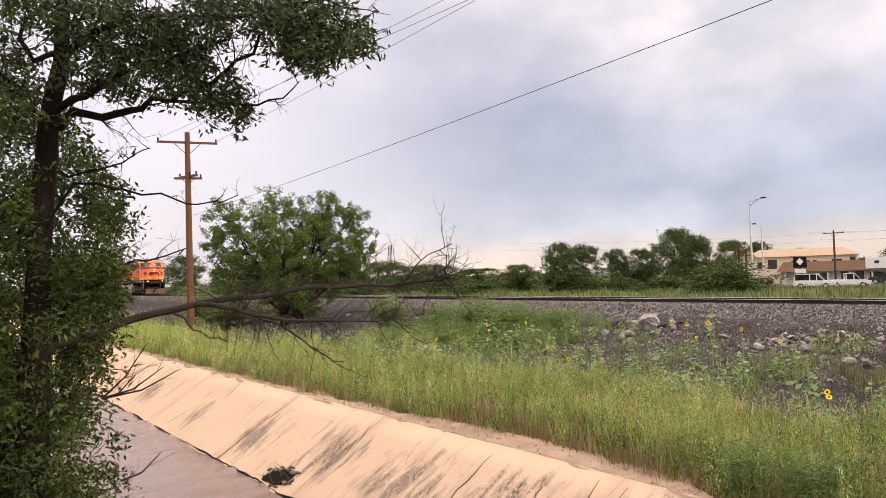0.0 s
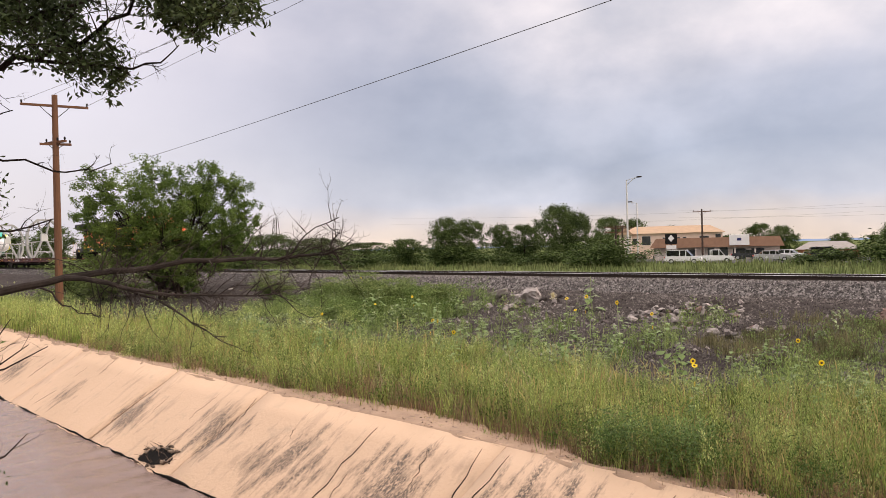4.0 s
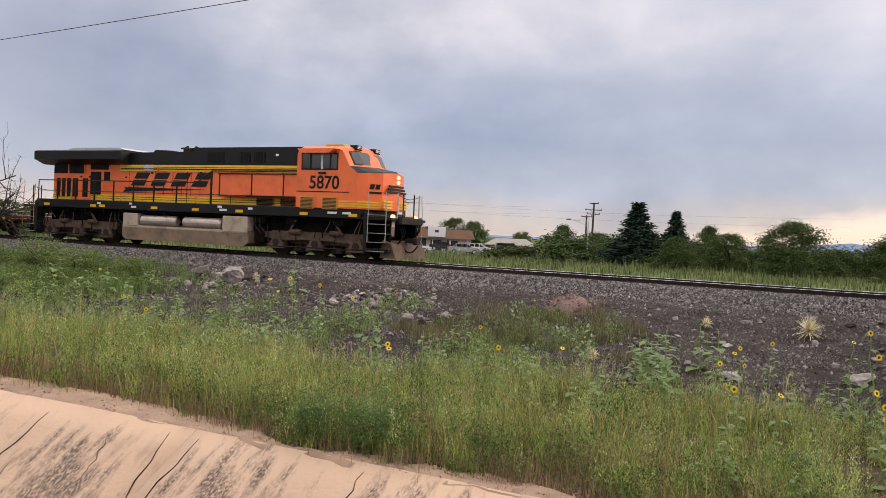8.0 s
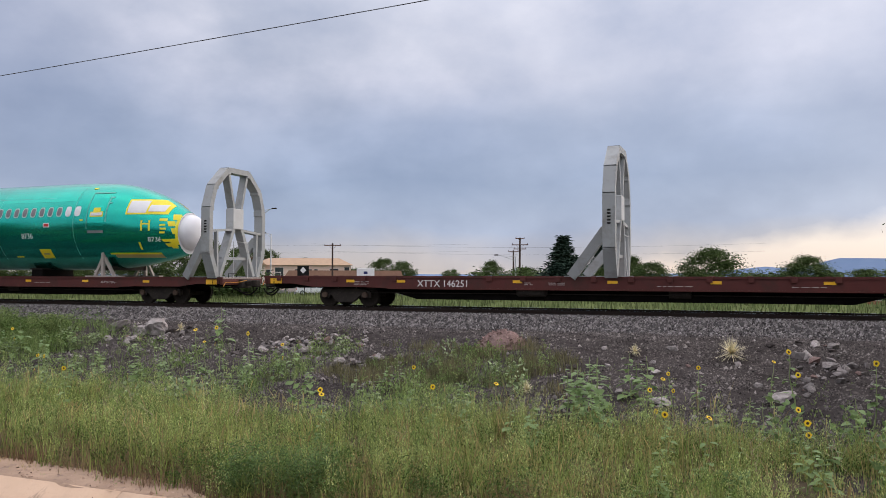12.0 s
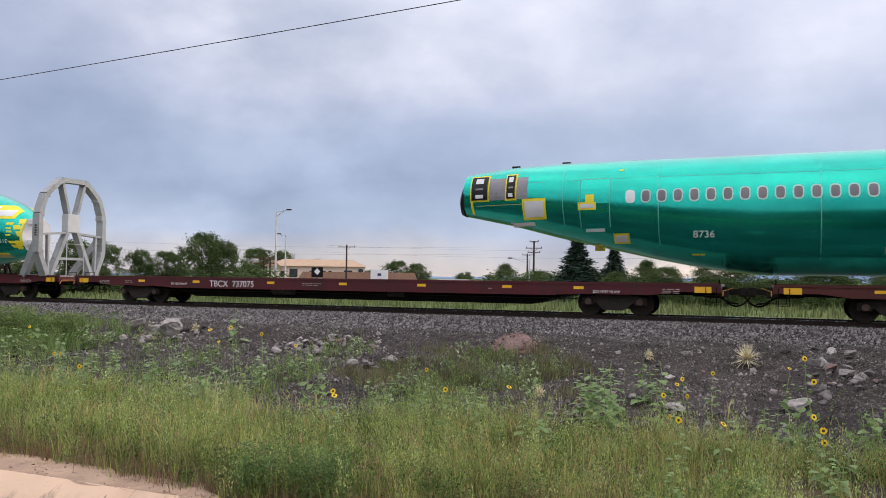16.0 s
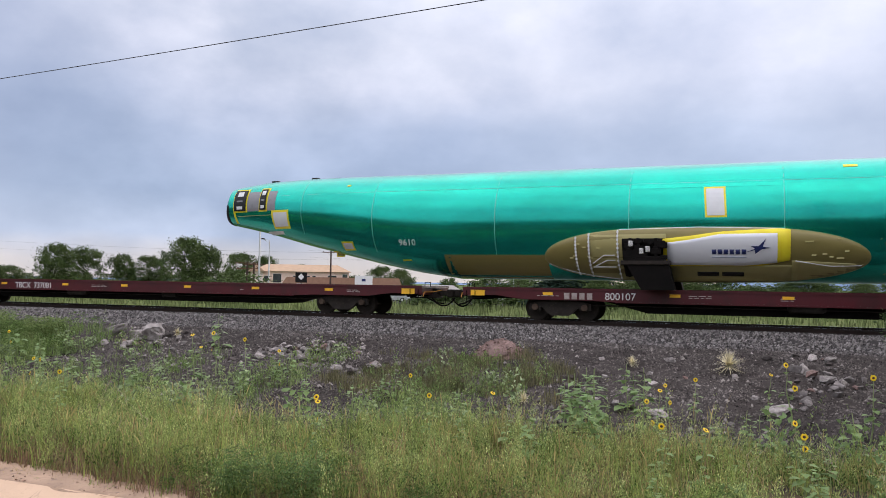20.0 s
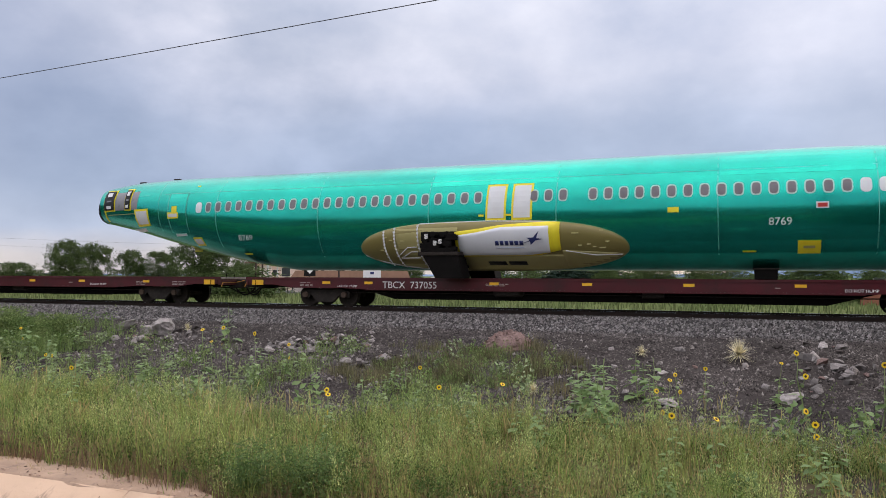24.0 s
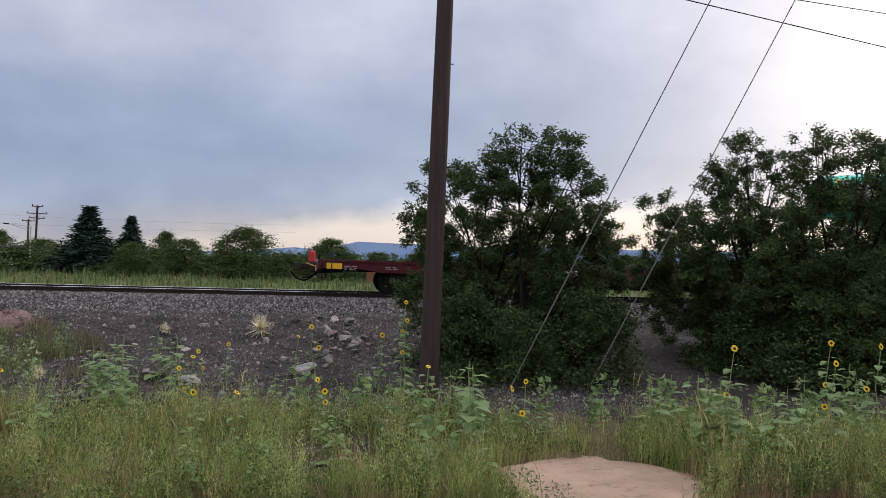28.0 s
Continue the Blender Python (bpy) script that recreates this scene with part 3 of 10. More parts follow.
def make_channel():
    top = thing("channel_lining", "buff concrete channel lining, cracked and streaked with dark stains", "channel", kind="structure")
    rnd = random.Random(5)
    x = -78.0
    while x < 34:
        w = rnd.uniform(3.4, 6.2)
        x1 = min(x + w, 34.5)
        skew = rnd.uniform(-0.5, -0.2)
        bm = B()
        nx, nk = 12, 6
        lift = rnd.uniform(0.0, 0.012)
        tv, bv = [], []
        for i in range(nx + 1):
            a, b = [], []
            for j in range(nk + 1):
                k = j / nk
                px = x + 0.004 + (x1 - x - 0.008) * i / nx + skew * (1 - k)
                if i in (0, nx):
                    px += 0.07 * noise.noise(Vector(((x if i == 0 else x1) * 3.1, k * 4, 4)))
                p = lining_pt(px, k) + Vector((0, 0, lift))
                if j == nk:
                    p.y += 0.05 * noise.noise(Vector((px * 1.7, 1, 1)))
                a.append(bm.verts.new(p))
                b.append(bm.verts.new(p + Vector((0, 0.07, -0.11))))
            tv.append(a)
            bv.append(b)
        for i in range(nx):
            for j in range(nk):
                bm.faces.new((tv[i][j], tv[i + 1][j], tv[i + 1][j + 1], tv[i][j + 1])).smooth = True
        for j in range(nk):
            bm.faces.new((tv[0][j], tv[0][j + 1], bv[0][j + 1], bv[0][j]))
            bm.faces.new((tv[nx][j + 1], tv[nx][j], bv[nx][j], bv[nx][j + 1]))
        for i in range(nx):
            bm.faces.new((tv[i][nk], tv[i + 1][nk], bv[i + 1][nk], bv[i][nk]))
            bm.faces.new((tv[i + 1][0], tv[i][0], bv[i][0], bv[i + 1][0]))
        part("slab", bm, CONC, top)
        x = x1
    # cracks: thin dark wedges that run up the slope
    def crack(x0, k0, x1, k1, wide):
        pts = []
        for i in range(13):
            u = i / 12
            pts.append(lining_pt(x0 + (x1 - x0) * u + 0.07 * noise.noise(Vector((x0, i * 0.5, 2))) + 0.03 * noise.noise(Vector((x0, i * 1.7, 4))), k0 + (k1 - k0) * u) + Vector((0, -0.001, 0.008)))
        part("crack", tube(B(), pts, [0.0015 + wide * math.sin(math.pi * (0.08 + 0.84 * i / 12)) * (0.7 + 0.5 * noise.noise(Vector((x0, i * 0.9, 8)))) for i in range(13)], 4), UNDER, top)
    for c in ((-20.7, 0.76, -20.75, 0.95, 0.010), (-22.1, 0.25, -21.8, 0.48, 0.006), (-14.7, 0.62, -14.6, 0.92, 0.006), (-9.55, 0.1, -9.65, 0.92, 0.011), (-9.25, 0.3, -9.38, 0.6, 0.008), (-7.05, 0.3, -7.43, 0.95, 0.010),
              (-7.0, 0.35, -6.93, 0.95, 0.007), (-13.1, 0.72, -13.3, 0.92, 0.006), (-14.5, 0.2, -14.3, 0.55, 0.008), (-24.6, 0.5, -24.5, 0.8, 0.006), (-4.6, 0.4, -4.5, 0.95, 0.008)):
        crack(*c)
    for _ in range(12):
        cx, k0 = rnd.uniform(-32, -2), rnd.uniform(0.2, 0.7)
        crack(cx, k0, cx + rnd.uniform(-0.2, 0.2), k0 + rnd.uniform(0.08, 0.25), 0.004)
    # a black tube paints the shade of the undercut along the water's edge
    pts, rad = [], []
    for i in range(260):
        x = -40 + i * 0.125
        k = 0.196 + 0.012 * noise.noise(Vector((x * 0.9, 2, 2))) + 0.012 * noise.noise(Vector((x * 3.1, 5, 2)))
        pts.append(lining_pt(x, k) + Vector((0, 0, 0.006)))
        rad.append(max(0.004, 0.018 + 0.05 * noise.noise(Vector((x * 0.8, 7, 2)))))
    part("undercut", tube(B(), pts, rad, 5), UNDER, top, "black line for the shade under the lining's undercut edge at the water")
    # the broken toe: a flat black, jagged patch paints the hole's shade, with debris on it
    hole = (-14.35, 0.29)
    bm = B()
    ring_ = []
    for i in range(22):
        a = i * math.tau / 22
        q = 1 + 0.35 * noise.noise(Vector((math.cos(a) * 1.6, math.sin(a) * 1.6, 4)))
        ring_.append(bm.verts.new(lining_pt(hole[0] + 0.50 * q * math.cos(a) + 0.22 * q * math.sin(a), hole[1] + 0.088 * q * math.sin(a)) + Vector((0, -0.004, 0.014))))
    bm.faces.new(ring_)
    part("broken_hole", bm, UNDER, top, "flat black patch for the shaded hole where the lining has broken away")
    bm = B()
    for k in range(22):
        a, q = rnd.uniform(0, math.tau), rnd.uniform(0.8, 1.05)
        p = lining_pt(hole[0] + 0.6 * q * math.cos(a) + 0.2 * q * math.sin(a), hole[1] + 0.1 * q * math.sin(a))
        r = rnd.uniform(0.015, 0.05)
        bmesh.ops.create_icosphere(bm, subdivisions=1, radius=r, matrix=Matrix.Translation(p + Vector((0, -0.01, 0.012))) @ Matrix.Diagonal((1.7, 0.8, 0.5, 1)))
    for v in bm.verts:
        v.co += noise.noise_vector(v.co * 11) * 0.035
    for k in range(26):
        p = lining_pt(hole[0] + rnd.uniform(-0.55, 0.55), hole[1] + rnd.uniform(-0.07, 0.08)) + Vector((0, 0, 0.03))
        tube(bm, [p, p + Vector((rnd.uniform(-0.3, 0.3), rnd.uniform(-0.12, 0.08), rnd.uniform(0.0, 0.13)))], [0.005, 0.003], 4)
    slabs = B()
    for k in range(14):
        a, q = rnd.uniform(-0.4, 3.5), rnd.uniform(0.8, 1.08)
        p = lining_pt(hole[0] + 0.5 * q * math.cos(a) + 0.2 * q * math.sin(a), hole[1] + 0.085 * q * math.sin(a)) + Vector((0, -0.005, 0.01))
        bmesh.ops.create_cube(slabs, size=1.0, matrix=Matrix.Translation(p) @ Matrix.Rotation(rnd.uniform(0, 3), 4, "Z") @ Matrix.Rotation(rnd.uniform(-0.7, 0.7), 4, "X") @ Matrix.Diagonal((rnd.uniform(0.04, 0.16), rnd.uniform(0.03, 0.09), 0.03, 1)))
    for v in slabs.verts:
        v.co += noise.noise_vector(v.co * 13) * 0.02
    tagged(part("broken_concrete", slabs, mat("broken_concrete", (0.30, 0.22, 0.16), (0.13, 0.10, 0.08), 0.9, scale=4.0, island=0.5)), "broken bits of pale concrete in the hole at the toe", "rubble", kind="stuff")
    tagged(part("debris_heap", bm, BOGIE), "dark broken concrete, twigs and debris at the water's edge", "rubble", kind="stuff")
    bm = B()
    xs = np.concatenate([np.linspace(-78, -45, 40), np.arange(-44.8, -4, 0.09), np.linspace(-3.8, 34, 40)])
    ny = 30
    g = [[bm.verts.new((x, 2.0 + (5.78 - 2.0) * j / ny, -2.65 + 0.014 * noise.noise(Vector((x * 0.9, j * 0.5, 1))) + 0.03 * noise.noise(Vector((x * 2.3 + j * 0.10, j * 0.11, 6))) + 0.012 * noise.noise(Vector((x * 4.5, j * 0.3, 6))))) for j in range(ny + 1)] for x in xs]
    for i in range(len(xs) - 1):
        for j in range(ny):
            bm.faces.new((g[i][j], g[i + 1][j], g[i + 1][j + 1], g[i][j + 1])).smooth = True
    tagged(part("water", bm, WATER), "shallow muddy brown water with small ripples", "water", kind="structure")
    # pale spill of grit along the top edge
    bm = B()
    for i in range(5200):
        x, y = rnd.uniform(-40, 6), EDGE + abs(rnd.gauss(0.1, 0.45)) - 0.05
        r = 0.006 + 0.034 * rnd.random() ** 3
        p = Vector((x, y, max(ground_z(x, y), -1.40) + 0.012))
        v = [bm.verts.new(p + Vector((rnd.uniform(-1, 1), rnd.uniform(-1, 1), rnd.uniform(-0.3, 0.9))) * r) for _ in range(4)]
        for a, b, c in ((0, 1, 2), (0, 2, 3), (0, 3, 1), (1, 3, 2)):
            bm.faces.new((v[a], v[b], v[c]))
    tagged(part("grit", bm, mat("pink_grit", (0.40, 0.27, 0.20), (0.30, 0.21, 0.16), 0.9, scale=3.0, island=0.4)), "pinkish grit and small stones along the lining's edge", "gravel", kind="stuff")
    bm = B()
    cols = np.linspace(0, 1, 9)
    xs = np.arange(-60, 1.0, 0.16)
    g = []
    for x in xs:
        wide = 0.22 + strip(x) + 0.4 * noise.noise(Vector((x * 0.8, 0, 8))) + 0.18 * noise.noise(Vector((x * 3, 0, 8)))
        row = []
        for q in cols:
            spill = -0.10 - 0.10 * noise.noise(Vector((x * 1.6, 3, 8))) - 0.05 * noise.noise(Vector((x * 6, 3, 8)))
            y = EDGE + spill + (wide - spill) * q
            z = float(np.interp(y - EDGE, [-0.3, 0.0, 0.15, 0.5, 1.4], [-1.595, -1.402, -1.392, -1.385, -1.46]))
            z += 0.006 + (0.03 * noise.noise(Vector((x * 1.5, y * 2, 4))) + 0.015 * noise.noise(Vector((x * 6, y * 6, 4)))) * min(1, max(0, y - EDGE) * 5) - (0.05 if q in (0, 1) else 0)
            row.append(bm.verts.new((x, y, z)))
        g.append(row)
    for i in range(len(xs) - 1):
        for j in range(len(cols) - 1):
            bm.faces.new((g[i][j], g[i + 1][j], g[i + 1][j + 1], g[i][j + 1])).smooth = True
    tagged(part("soil_edge", bm, mat("pink_soil", (0.42, 0.285, 0.195), (0.27, 0.18, 0.125), 0.95, scale=1.6, bump=0.8, bump_scale=12.0, c3=(0.22, 0.15, 0.11), spot=0.57)), "bare pinkish soil strip behind the lining", "soil", kind="structure")


def make_track():
    tr = thing("track", "straight railway track with polished rails on grey ballast", "railway track", kind="structure")
    # ballast bed with a rounded shoulder
    sec = [(-4.3, -0.90), (-3.4, -0.62), (-2.35, -0.20), (-1.9, -0.16), (1.9, -0.16), (2.35, -0.20), (3.4, -0.62), (4.3, -0.95)]
    bm = B()
    xs = np.concatenate([np.linspace(-900, -80, 20), np.arange(-79, 40, 1.0), np.linspace(41, 900, 20)])
    g = [[bm.verts.new((x, TRACK + a, z + (0.03 * noise.noise(Vector((x, a, 3))) if abs(a) > 2 else 0))) for a, z in sec] for x in xs]
    for i in range(len(xs) - 1):
        for j in range(len(sec) - 1):
            bm.faces.new((g[i][j], g[i + 1][j], g[i + 1][j + 1], g[i][j + 1]))
    part("ballast_bed", bm, BALLAST, tr)
    rail = [(-0.07, -0.17), (0.07, -0.17), (0.07, -0.155), (0.014, -0.135), (0.014, -0.045), (0.036, -0.035), (0.036, -0.006), (0.028, 0.0), (-0.028, 0.0), (-0.036, -0.006), (-0.036, -0.035), (-0.014, -0.045), (-0.014, -0.135), (-0.07, -0.155)]
    for s in (-1, 1):
        bm = B()
        a = [bm.verts.new((-900, TRACK + s * 0.7535 + y, z)) for y, z in rail]
        b = [bm.verts.new((900, TRACK + s * 0.7535 + y, z)) for y, z in rail]
        for i in range(len(rail)):
            j = (i + 1) % len(rail)
            f = bm.faces.new((a[i], a[j], b[j], b[i]))
            f.material_index = 1 if i in (6, 7, 8) else 0
        ob = part("rail", bm, RAILM, tr)
        ob.data.materials.append(RAILTOP)
    bm = box(B(), -0.12, 0.12, -1.3, 1.3, -0.30, -0.145, 0.012)
    tie = bpy.data.meshes.new("sleeper")
    bm.to_mesh(tie)
    bm.free()
    tie.materials.append(SOOT)
    for k in range(200):
        share("sleeper", tie, tr, pose(-82 + k * 0.6, TRACK, 0.0, 0, 0, random.uniform(-1, 1)))
    # loose stones on the near shoulder
    rs = np.random.RandomState(3)
    n = 26000
    x = np.where(rs.rand(n) < 0.75, rs.uniform(-45, 14, n), rs.uniform(-120, 30, n))
    u = rs.rand(n) ** 0.8
    a = -1.55 - u * 1.95
    zz = np.interp(-a, [q[0] for q in sec[4:]], [q[1] for q in sec[4:]])
    r = rs.uniform(0.02, 0.055, n)
    base = np.array([(-1, -1, -0.6), (1, -0.8, -0.5), (0.8, 1, -0.6), (-0.9, 0.8, -0.4), (-0.5, -0.6, 0.8), (0.7, -0.4, 0.7), (0.3, 0.7, 0.9)])
    tri = np.array([(0, 1, 5), (0, 5, 4), (1, 2, 6), (1, 6, 5), (2, 3, 6), (3, 0, 4), (3, 4, 6), (4, 5, 6)])
    V = base[None] * r[:, None, None] * rs.uniform(0.6, 1.3, (n, 7, 3))
    ang = rs.uniform(0, 6.28, n)
    c, s = np.cos(ang)[:, None], np.sin(ang)[:, None]
    V = np.stack([V[..., 0] * c - V[..., 1] * s, V[..., 0] * s + V[..., 1] * c, V[..., 2]], -1)
    V += np.stack([x, TRACK + a, zz + 0.01], -1)[:, None]
    me = raw_mesh("ballast_stones", V[:, tri.ravel()].reshape(-1, 3), 3, STONE)
    tagged(new("ballast_stones", me), "loose grey crushed stones on the ballast shoulder", "gravel", kind="stuff")


make_ground()
make_channel()
make_track()


# ---- train ----
def run(t):
    """Metres that the train has gone at t."""
    return 11.75 * t + 0.01 * t * t


TRAIN = []      # things that run with the train: object, x at the start
WHEELS = []     # wheelsets that roll: object, pose in their bogie, radius


def wheelset(parent, x, r, z, half=0.72):
    bm = B()
    for s in (-1, 1):
        disc_y(bm, 0, s * half - 0.065, s * half + 0.065, 0, r, 24)
        disc_y(bm, 0, s * (half - 0.08), s * (half - 0.05), 0, r + 0.03, 24)
        disc_y(bm, 0, s * (half + 0.06), s * (half + 0.22), 0, 0.10, 10)
        for k in range(3):
            a = k * math.tau / 3
            box(bm, -0.03, 0.03, s * (half + 0.205) - 0.02, s * (half + 0.205) + 0.02, 0.03, 0.075, 0, pose(0, 0, 0, 0, math.degrees(a), 0))
    disc_y(bm, 0, -half, half, 0, 0.08, 10)
    ob = part("wheelset", bm, SOOT, parent)
    m = pose(x, 0, z)
    ob.matrix_basis = m
    WHEELS.append((ob, m, r))
    return ob


def car_bogie(parent, x, wb=1.73, r=0.42):
    bm = B()
    for s in (-1, 1):
        y0, y1 = (0.92, 1.08) if s > 0 else (-1.08, -0.92)
        h = wb / 2
        prism(bm, [(-h - 0.22, 0.36), (-h - 0.22, 0.58), (-h + 0.1, 0.66), (-0.35, 0.70), (0.35, 0.70), (h - 0.1, 0.66), (h + 0.22, 0.58), (h + 0.22, 0.36), (h - 0.16, 0.34), (h - 0.22, 0.46),
                   (0.42, 0.24), (0.3, 0.17), (-0.3, 0.17), (-0.42, 0.24), (-h + 0.22, 0.46), (-h + 0.16, 0.34)], y0, y1)
    box(bm, -0.2, 0.2, -0.95, 0.95, 0.42, 0.68, 0.03)
    bg = part("bogie", bm, CARBOGIE, parent)
    bg.matrix_basis = pose(x, 0, 0)
    for s in (-1, 1):
        bm = B()
        for k in (-0.2, -0.07, 0.07, 0.2):
            tube(bm, [(k, s * 1.0, 0.22), (k, s * 1.0, 0.42)], 0.05, 8)
        part("spring_nest", bm, BOGIE, bg)
        for e in (-1, 1):
            bm = disc_y(B(), e * wb / 2, s * 1.08, s * 1.17, 0.46, 0.11, 12)
            part("bearing_cap", bm, BOGIE, bg)
    for e in (-1, 1):
        wheelset(bg, e * wb / 2, r, r)
    return bg


def coupler(parent, x, d):
    bm = B()
    box(bm, min(x, x + d * 0.55), max(x, x + d * 0.55), -0.11, 0.11, 0.76, 0.95, 0.02)
    box(bm, min(x + d * 0.5, x + d * 0.78), max(x + d * 0.5, x + d * 0.78), -0.17, 0.15, 0.70, 1.0, 0.04)
    part("coupler", bm, SOOT, parent)
    bm = B()
    pts = [(x + d * q, -0.35 + 0.2 * q, 0.68 - 0.30 * math.sin(math.pi * min(q / 0.85, 1)) ** 0.8) for q in np.linspace(0, 0.85, 10)]
    tube(bm, pts, 0.03, 6)
    part("brake_hose", bm, UNDER, parent)


def flatcar(label, s_front, length, deck, marks, red, sill=0.42, number_at=0.0, pockets=False, extra=(), clear=(9, 9)):
    """An 89-foot flat car; local x = 0 at its middle, +x is forward."""
    h = length / 2
    car = thing("flat_car", label, "rail car", "flat cars of the train")
    bm = box(B(), -h, h, -1.36, 1.36, deck - 0.06, deck, 0.01)
    part("deck", bm, DECKM, car)
    for s in (-1, 1):
        bm = B()
        y = s * 1.38
        lo, taper = deck - sill, 0.16
        prism(bm, [(-h, deck + 0.015), (h, deck + 0.015), (h, lo + taper), (h - 1.3, lo + taper), (h - 2.2, lo + 0.04), (h - 4.5, lo + 0.04), (h - 5.4, lo), (-h + 5.4, lo), (-h + 4.5, lo + 0.04), (-h + 2.2, lo + 0.04), (-h + 1.3, lo + taper), (-h, lo + taper)],
              y - 0.02 * s, y + 0.02 * s)
        box(bm, -h, h, min(y, y + s * 0.05), max(y, y + s * 0.05), deck - 0.05, deck + 0.02)
        box(bm, -h + 5.4, h - 5.4, min(y, y + s * 0.05), max(y, y + s * 0.05), lo - 0.02, lo + 0.03)
        part("side_sill", bm, red, car)
        spots = []
        for k in range(9):
            x = -h + 0.55 + k * (length - 1.1) / 8
            for mx, _, size, text in marks:
                half = 0.31 * size * len(text) + 0.5
                if abs(x - mx) < half:
                    x = mx + (half if x > mx else -half)
            if clear[0] < x < clear[1]:
                x = clear[0] - 0.3
            if 0 < k < 8 and any(abs(x - q) < 0.9 for q in spots):
                continue
            spots.append(x)
            w = 0.26 if k in (0, 8) else 0.17
            bm = box(B(), x - w, x + w, min(y + s * 0.021, y + s * 0.032), max(y + s * 0.021, y + s * 0.032), deck - 0.28 + (0.0 if k in (0, 8) else 0.06), deck - 0.12 + (0.04 if k in (0, 8) else 0))
            part("reflector", bm, REFLECT, car)
        if pockets:
            for k in range(22):
                x = -h + 0.7 + k * (length - 1.4) / 21
                if any(abs(x - mx) < 0.31 * size * len(text) + 0.15 for mx, _, size, text in marks):
                    continue
                bm = box(B(), x - 0.09, x + 0.09, min(y + s * 0.02, y + s * 0.10), max(y + s * 0.02, y + s * 0.10), deck - 0.17, deck + 0.03, 0.01)
                part("stake_pocket", bm, CARRED2, car)
        for x in (-h + 0.3, h - 0.3):
            bm = tube(B(), [(x - 0.16, s * 1.43, deck - 0.1), (x - 0.16, s * 1.43, 0.44), (x + 0.16, s * 1.43, 0.44), (x + 0.16, s * 1.43, deck - 0.1)], 0.014, 6)
            step = part("sill_step", bm, UNDER, car)
            part("rung", tube(B(), [(x - 0.16, s * 1.43, 0.68), (x + 0.16, s * 1.43, 0.68)], 0.014, 6), UNDER, step)
    bm = B()
    prism(bm, [(-h + 0.2, deck - 0.07), (h - 0.2, deck - 0.07), (h - 0.2, 0.74), (h - 4.9, 0.72), (h - 6.4, 0.32), (-h + 6.4, 0.32), (-h + 4.9, 0.72), (-h + 0.2, 0.74)], -0.95, 0.95)
    part("centre_sill", bm, UNDER, car)
    for e in (-1, 1):
        bm = box(B(), min(e * h, e * (h - 0.16)), max(e * h, e * (h - 0.16)), -1.36, 1.36, deck - 0.3, deck - 0.065, 0.015)
        part("end_sill", bm, red, car)
        coupler(car, e * h, e)
        car_bogie(car, e * (h - 3.45))
        bm = B()
        tube(bm, [(e * (h - 0.08), -0.9, deck - 0.1), (e * (h - 0.08), -0.9, deck + 0.16), (e * (h - 0.08), -0.35, deck + 0.16), (e * (h - 0.08), -0.35, deck - 0.1)], 0.014, 6)
        part("grab_iron", bm, UNDER if not pockets else STEP, car)
    bm = B()
    for k in range(-3, 4):
        beam(bm, (k * 2.6, -1.3, deck - 0.14), (k * 2.6, 1.3, deck - 0.14), 0.12, 0.14, (1, 0, 0))
    part("cross_bearers", bm, UNDER, car)
    part("brake_reservoir", tube(B(), [(-3.4, -1.12, 0.62), (-3.3, -1.12, 0.62), (-2.4, -1.12, 0.62), (-2.3, -1.12, 0.62)], [0.10, 0.17, 0.17, 0.10], 12), CARBOGIE, car)
    part("brake_cylinder", tube(B(), [(1.8, -1.05, 0.6), (2.5, -1.05, 0.6)], 0.14, 10), CARBOGIE, car)
    part("brake_rod", tube(B(), [(-h + 4.2, -1.0, 0.55), (-3.4, -1.08, 0.56), (2.2, -1.02, 0.56), (h - 4.2, -1.0, 0.55)], 0.022, 5), CARBOGIE, car)
    for e in (-1, 1):
        part("uncoupling_lever", tube(B(), [(e * (h + 0.06), -1.42, deck - 0.36), (e * (h + 0.06), -1.3, deck - 0.2), (e * (h + 0.10), -0.5, deck - 0.2), (e * (h + 0.34), -0.2, deck - 0.12)], 0.018, 6), VENT, car)
        part("draft_box", box(B(), min(e * (h - 0.4), e * (h + 0.2)), max(e * (h - 0.4), e * (h + 0.2)), -0.32, 0.32, 0.66, 1.02, 0.03), CARBOGIE, car)
        part("air_line", tube(B(), [(e * (h - 0.9), -0.7, 0.72), (e * (h - 0.1), -0.62, 0.68), (e * (h + 0.25), -0.5, 0.5), (e * (h + 0.5), -0.36, 0.46)], 0.028, 6), UNDER, car)
    for x, z, size, text in marks:
        lettering("lettering", text, size, LETTER, car, on_side(x, -1.40 - 0.003, z))
    rnd = random.Random(int(h * 100) + len(marks))
    for x, z, rows, w in extra:
        for k in range(rows):
            bm = B()
            q = x - w * 0.7
            while q < x + w * 0.55:
                e = min(q + rnd.uniform(0.08, 0.3), x + w * 0.7)
                box(bm, q, e, -1.407, -1.401, z - k * 0.06 - 0.012, z - k * 0.06 + 0.012)
                q = e + 0.06
            part("stencil_line", bm, STENCIL, car)
    TRAIN.append((car, s_front - h))
    return car


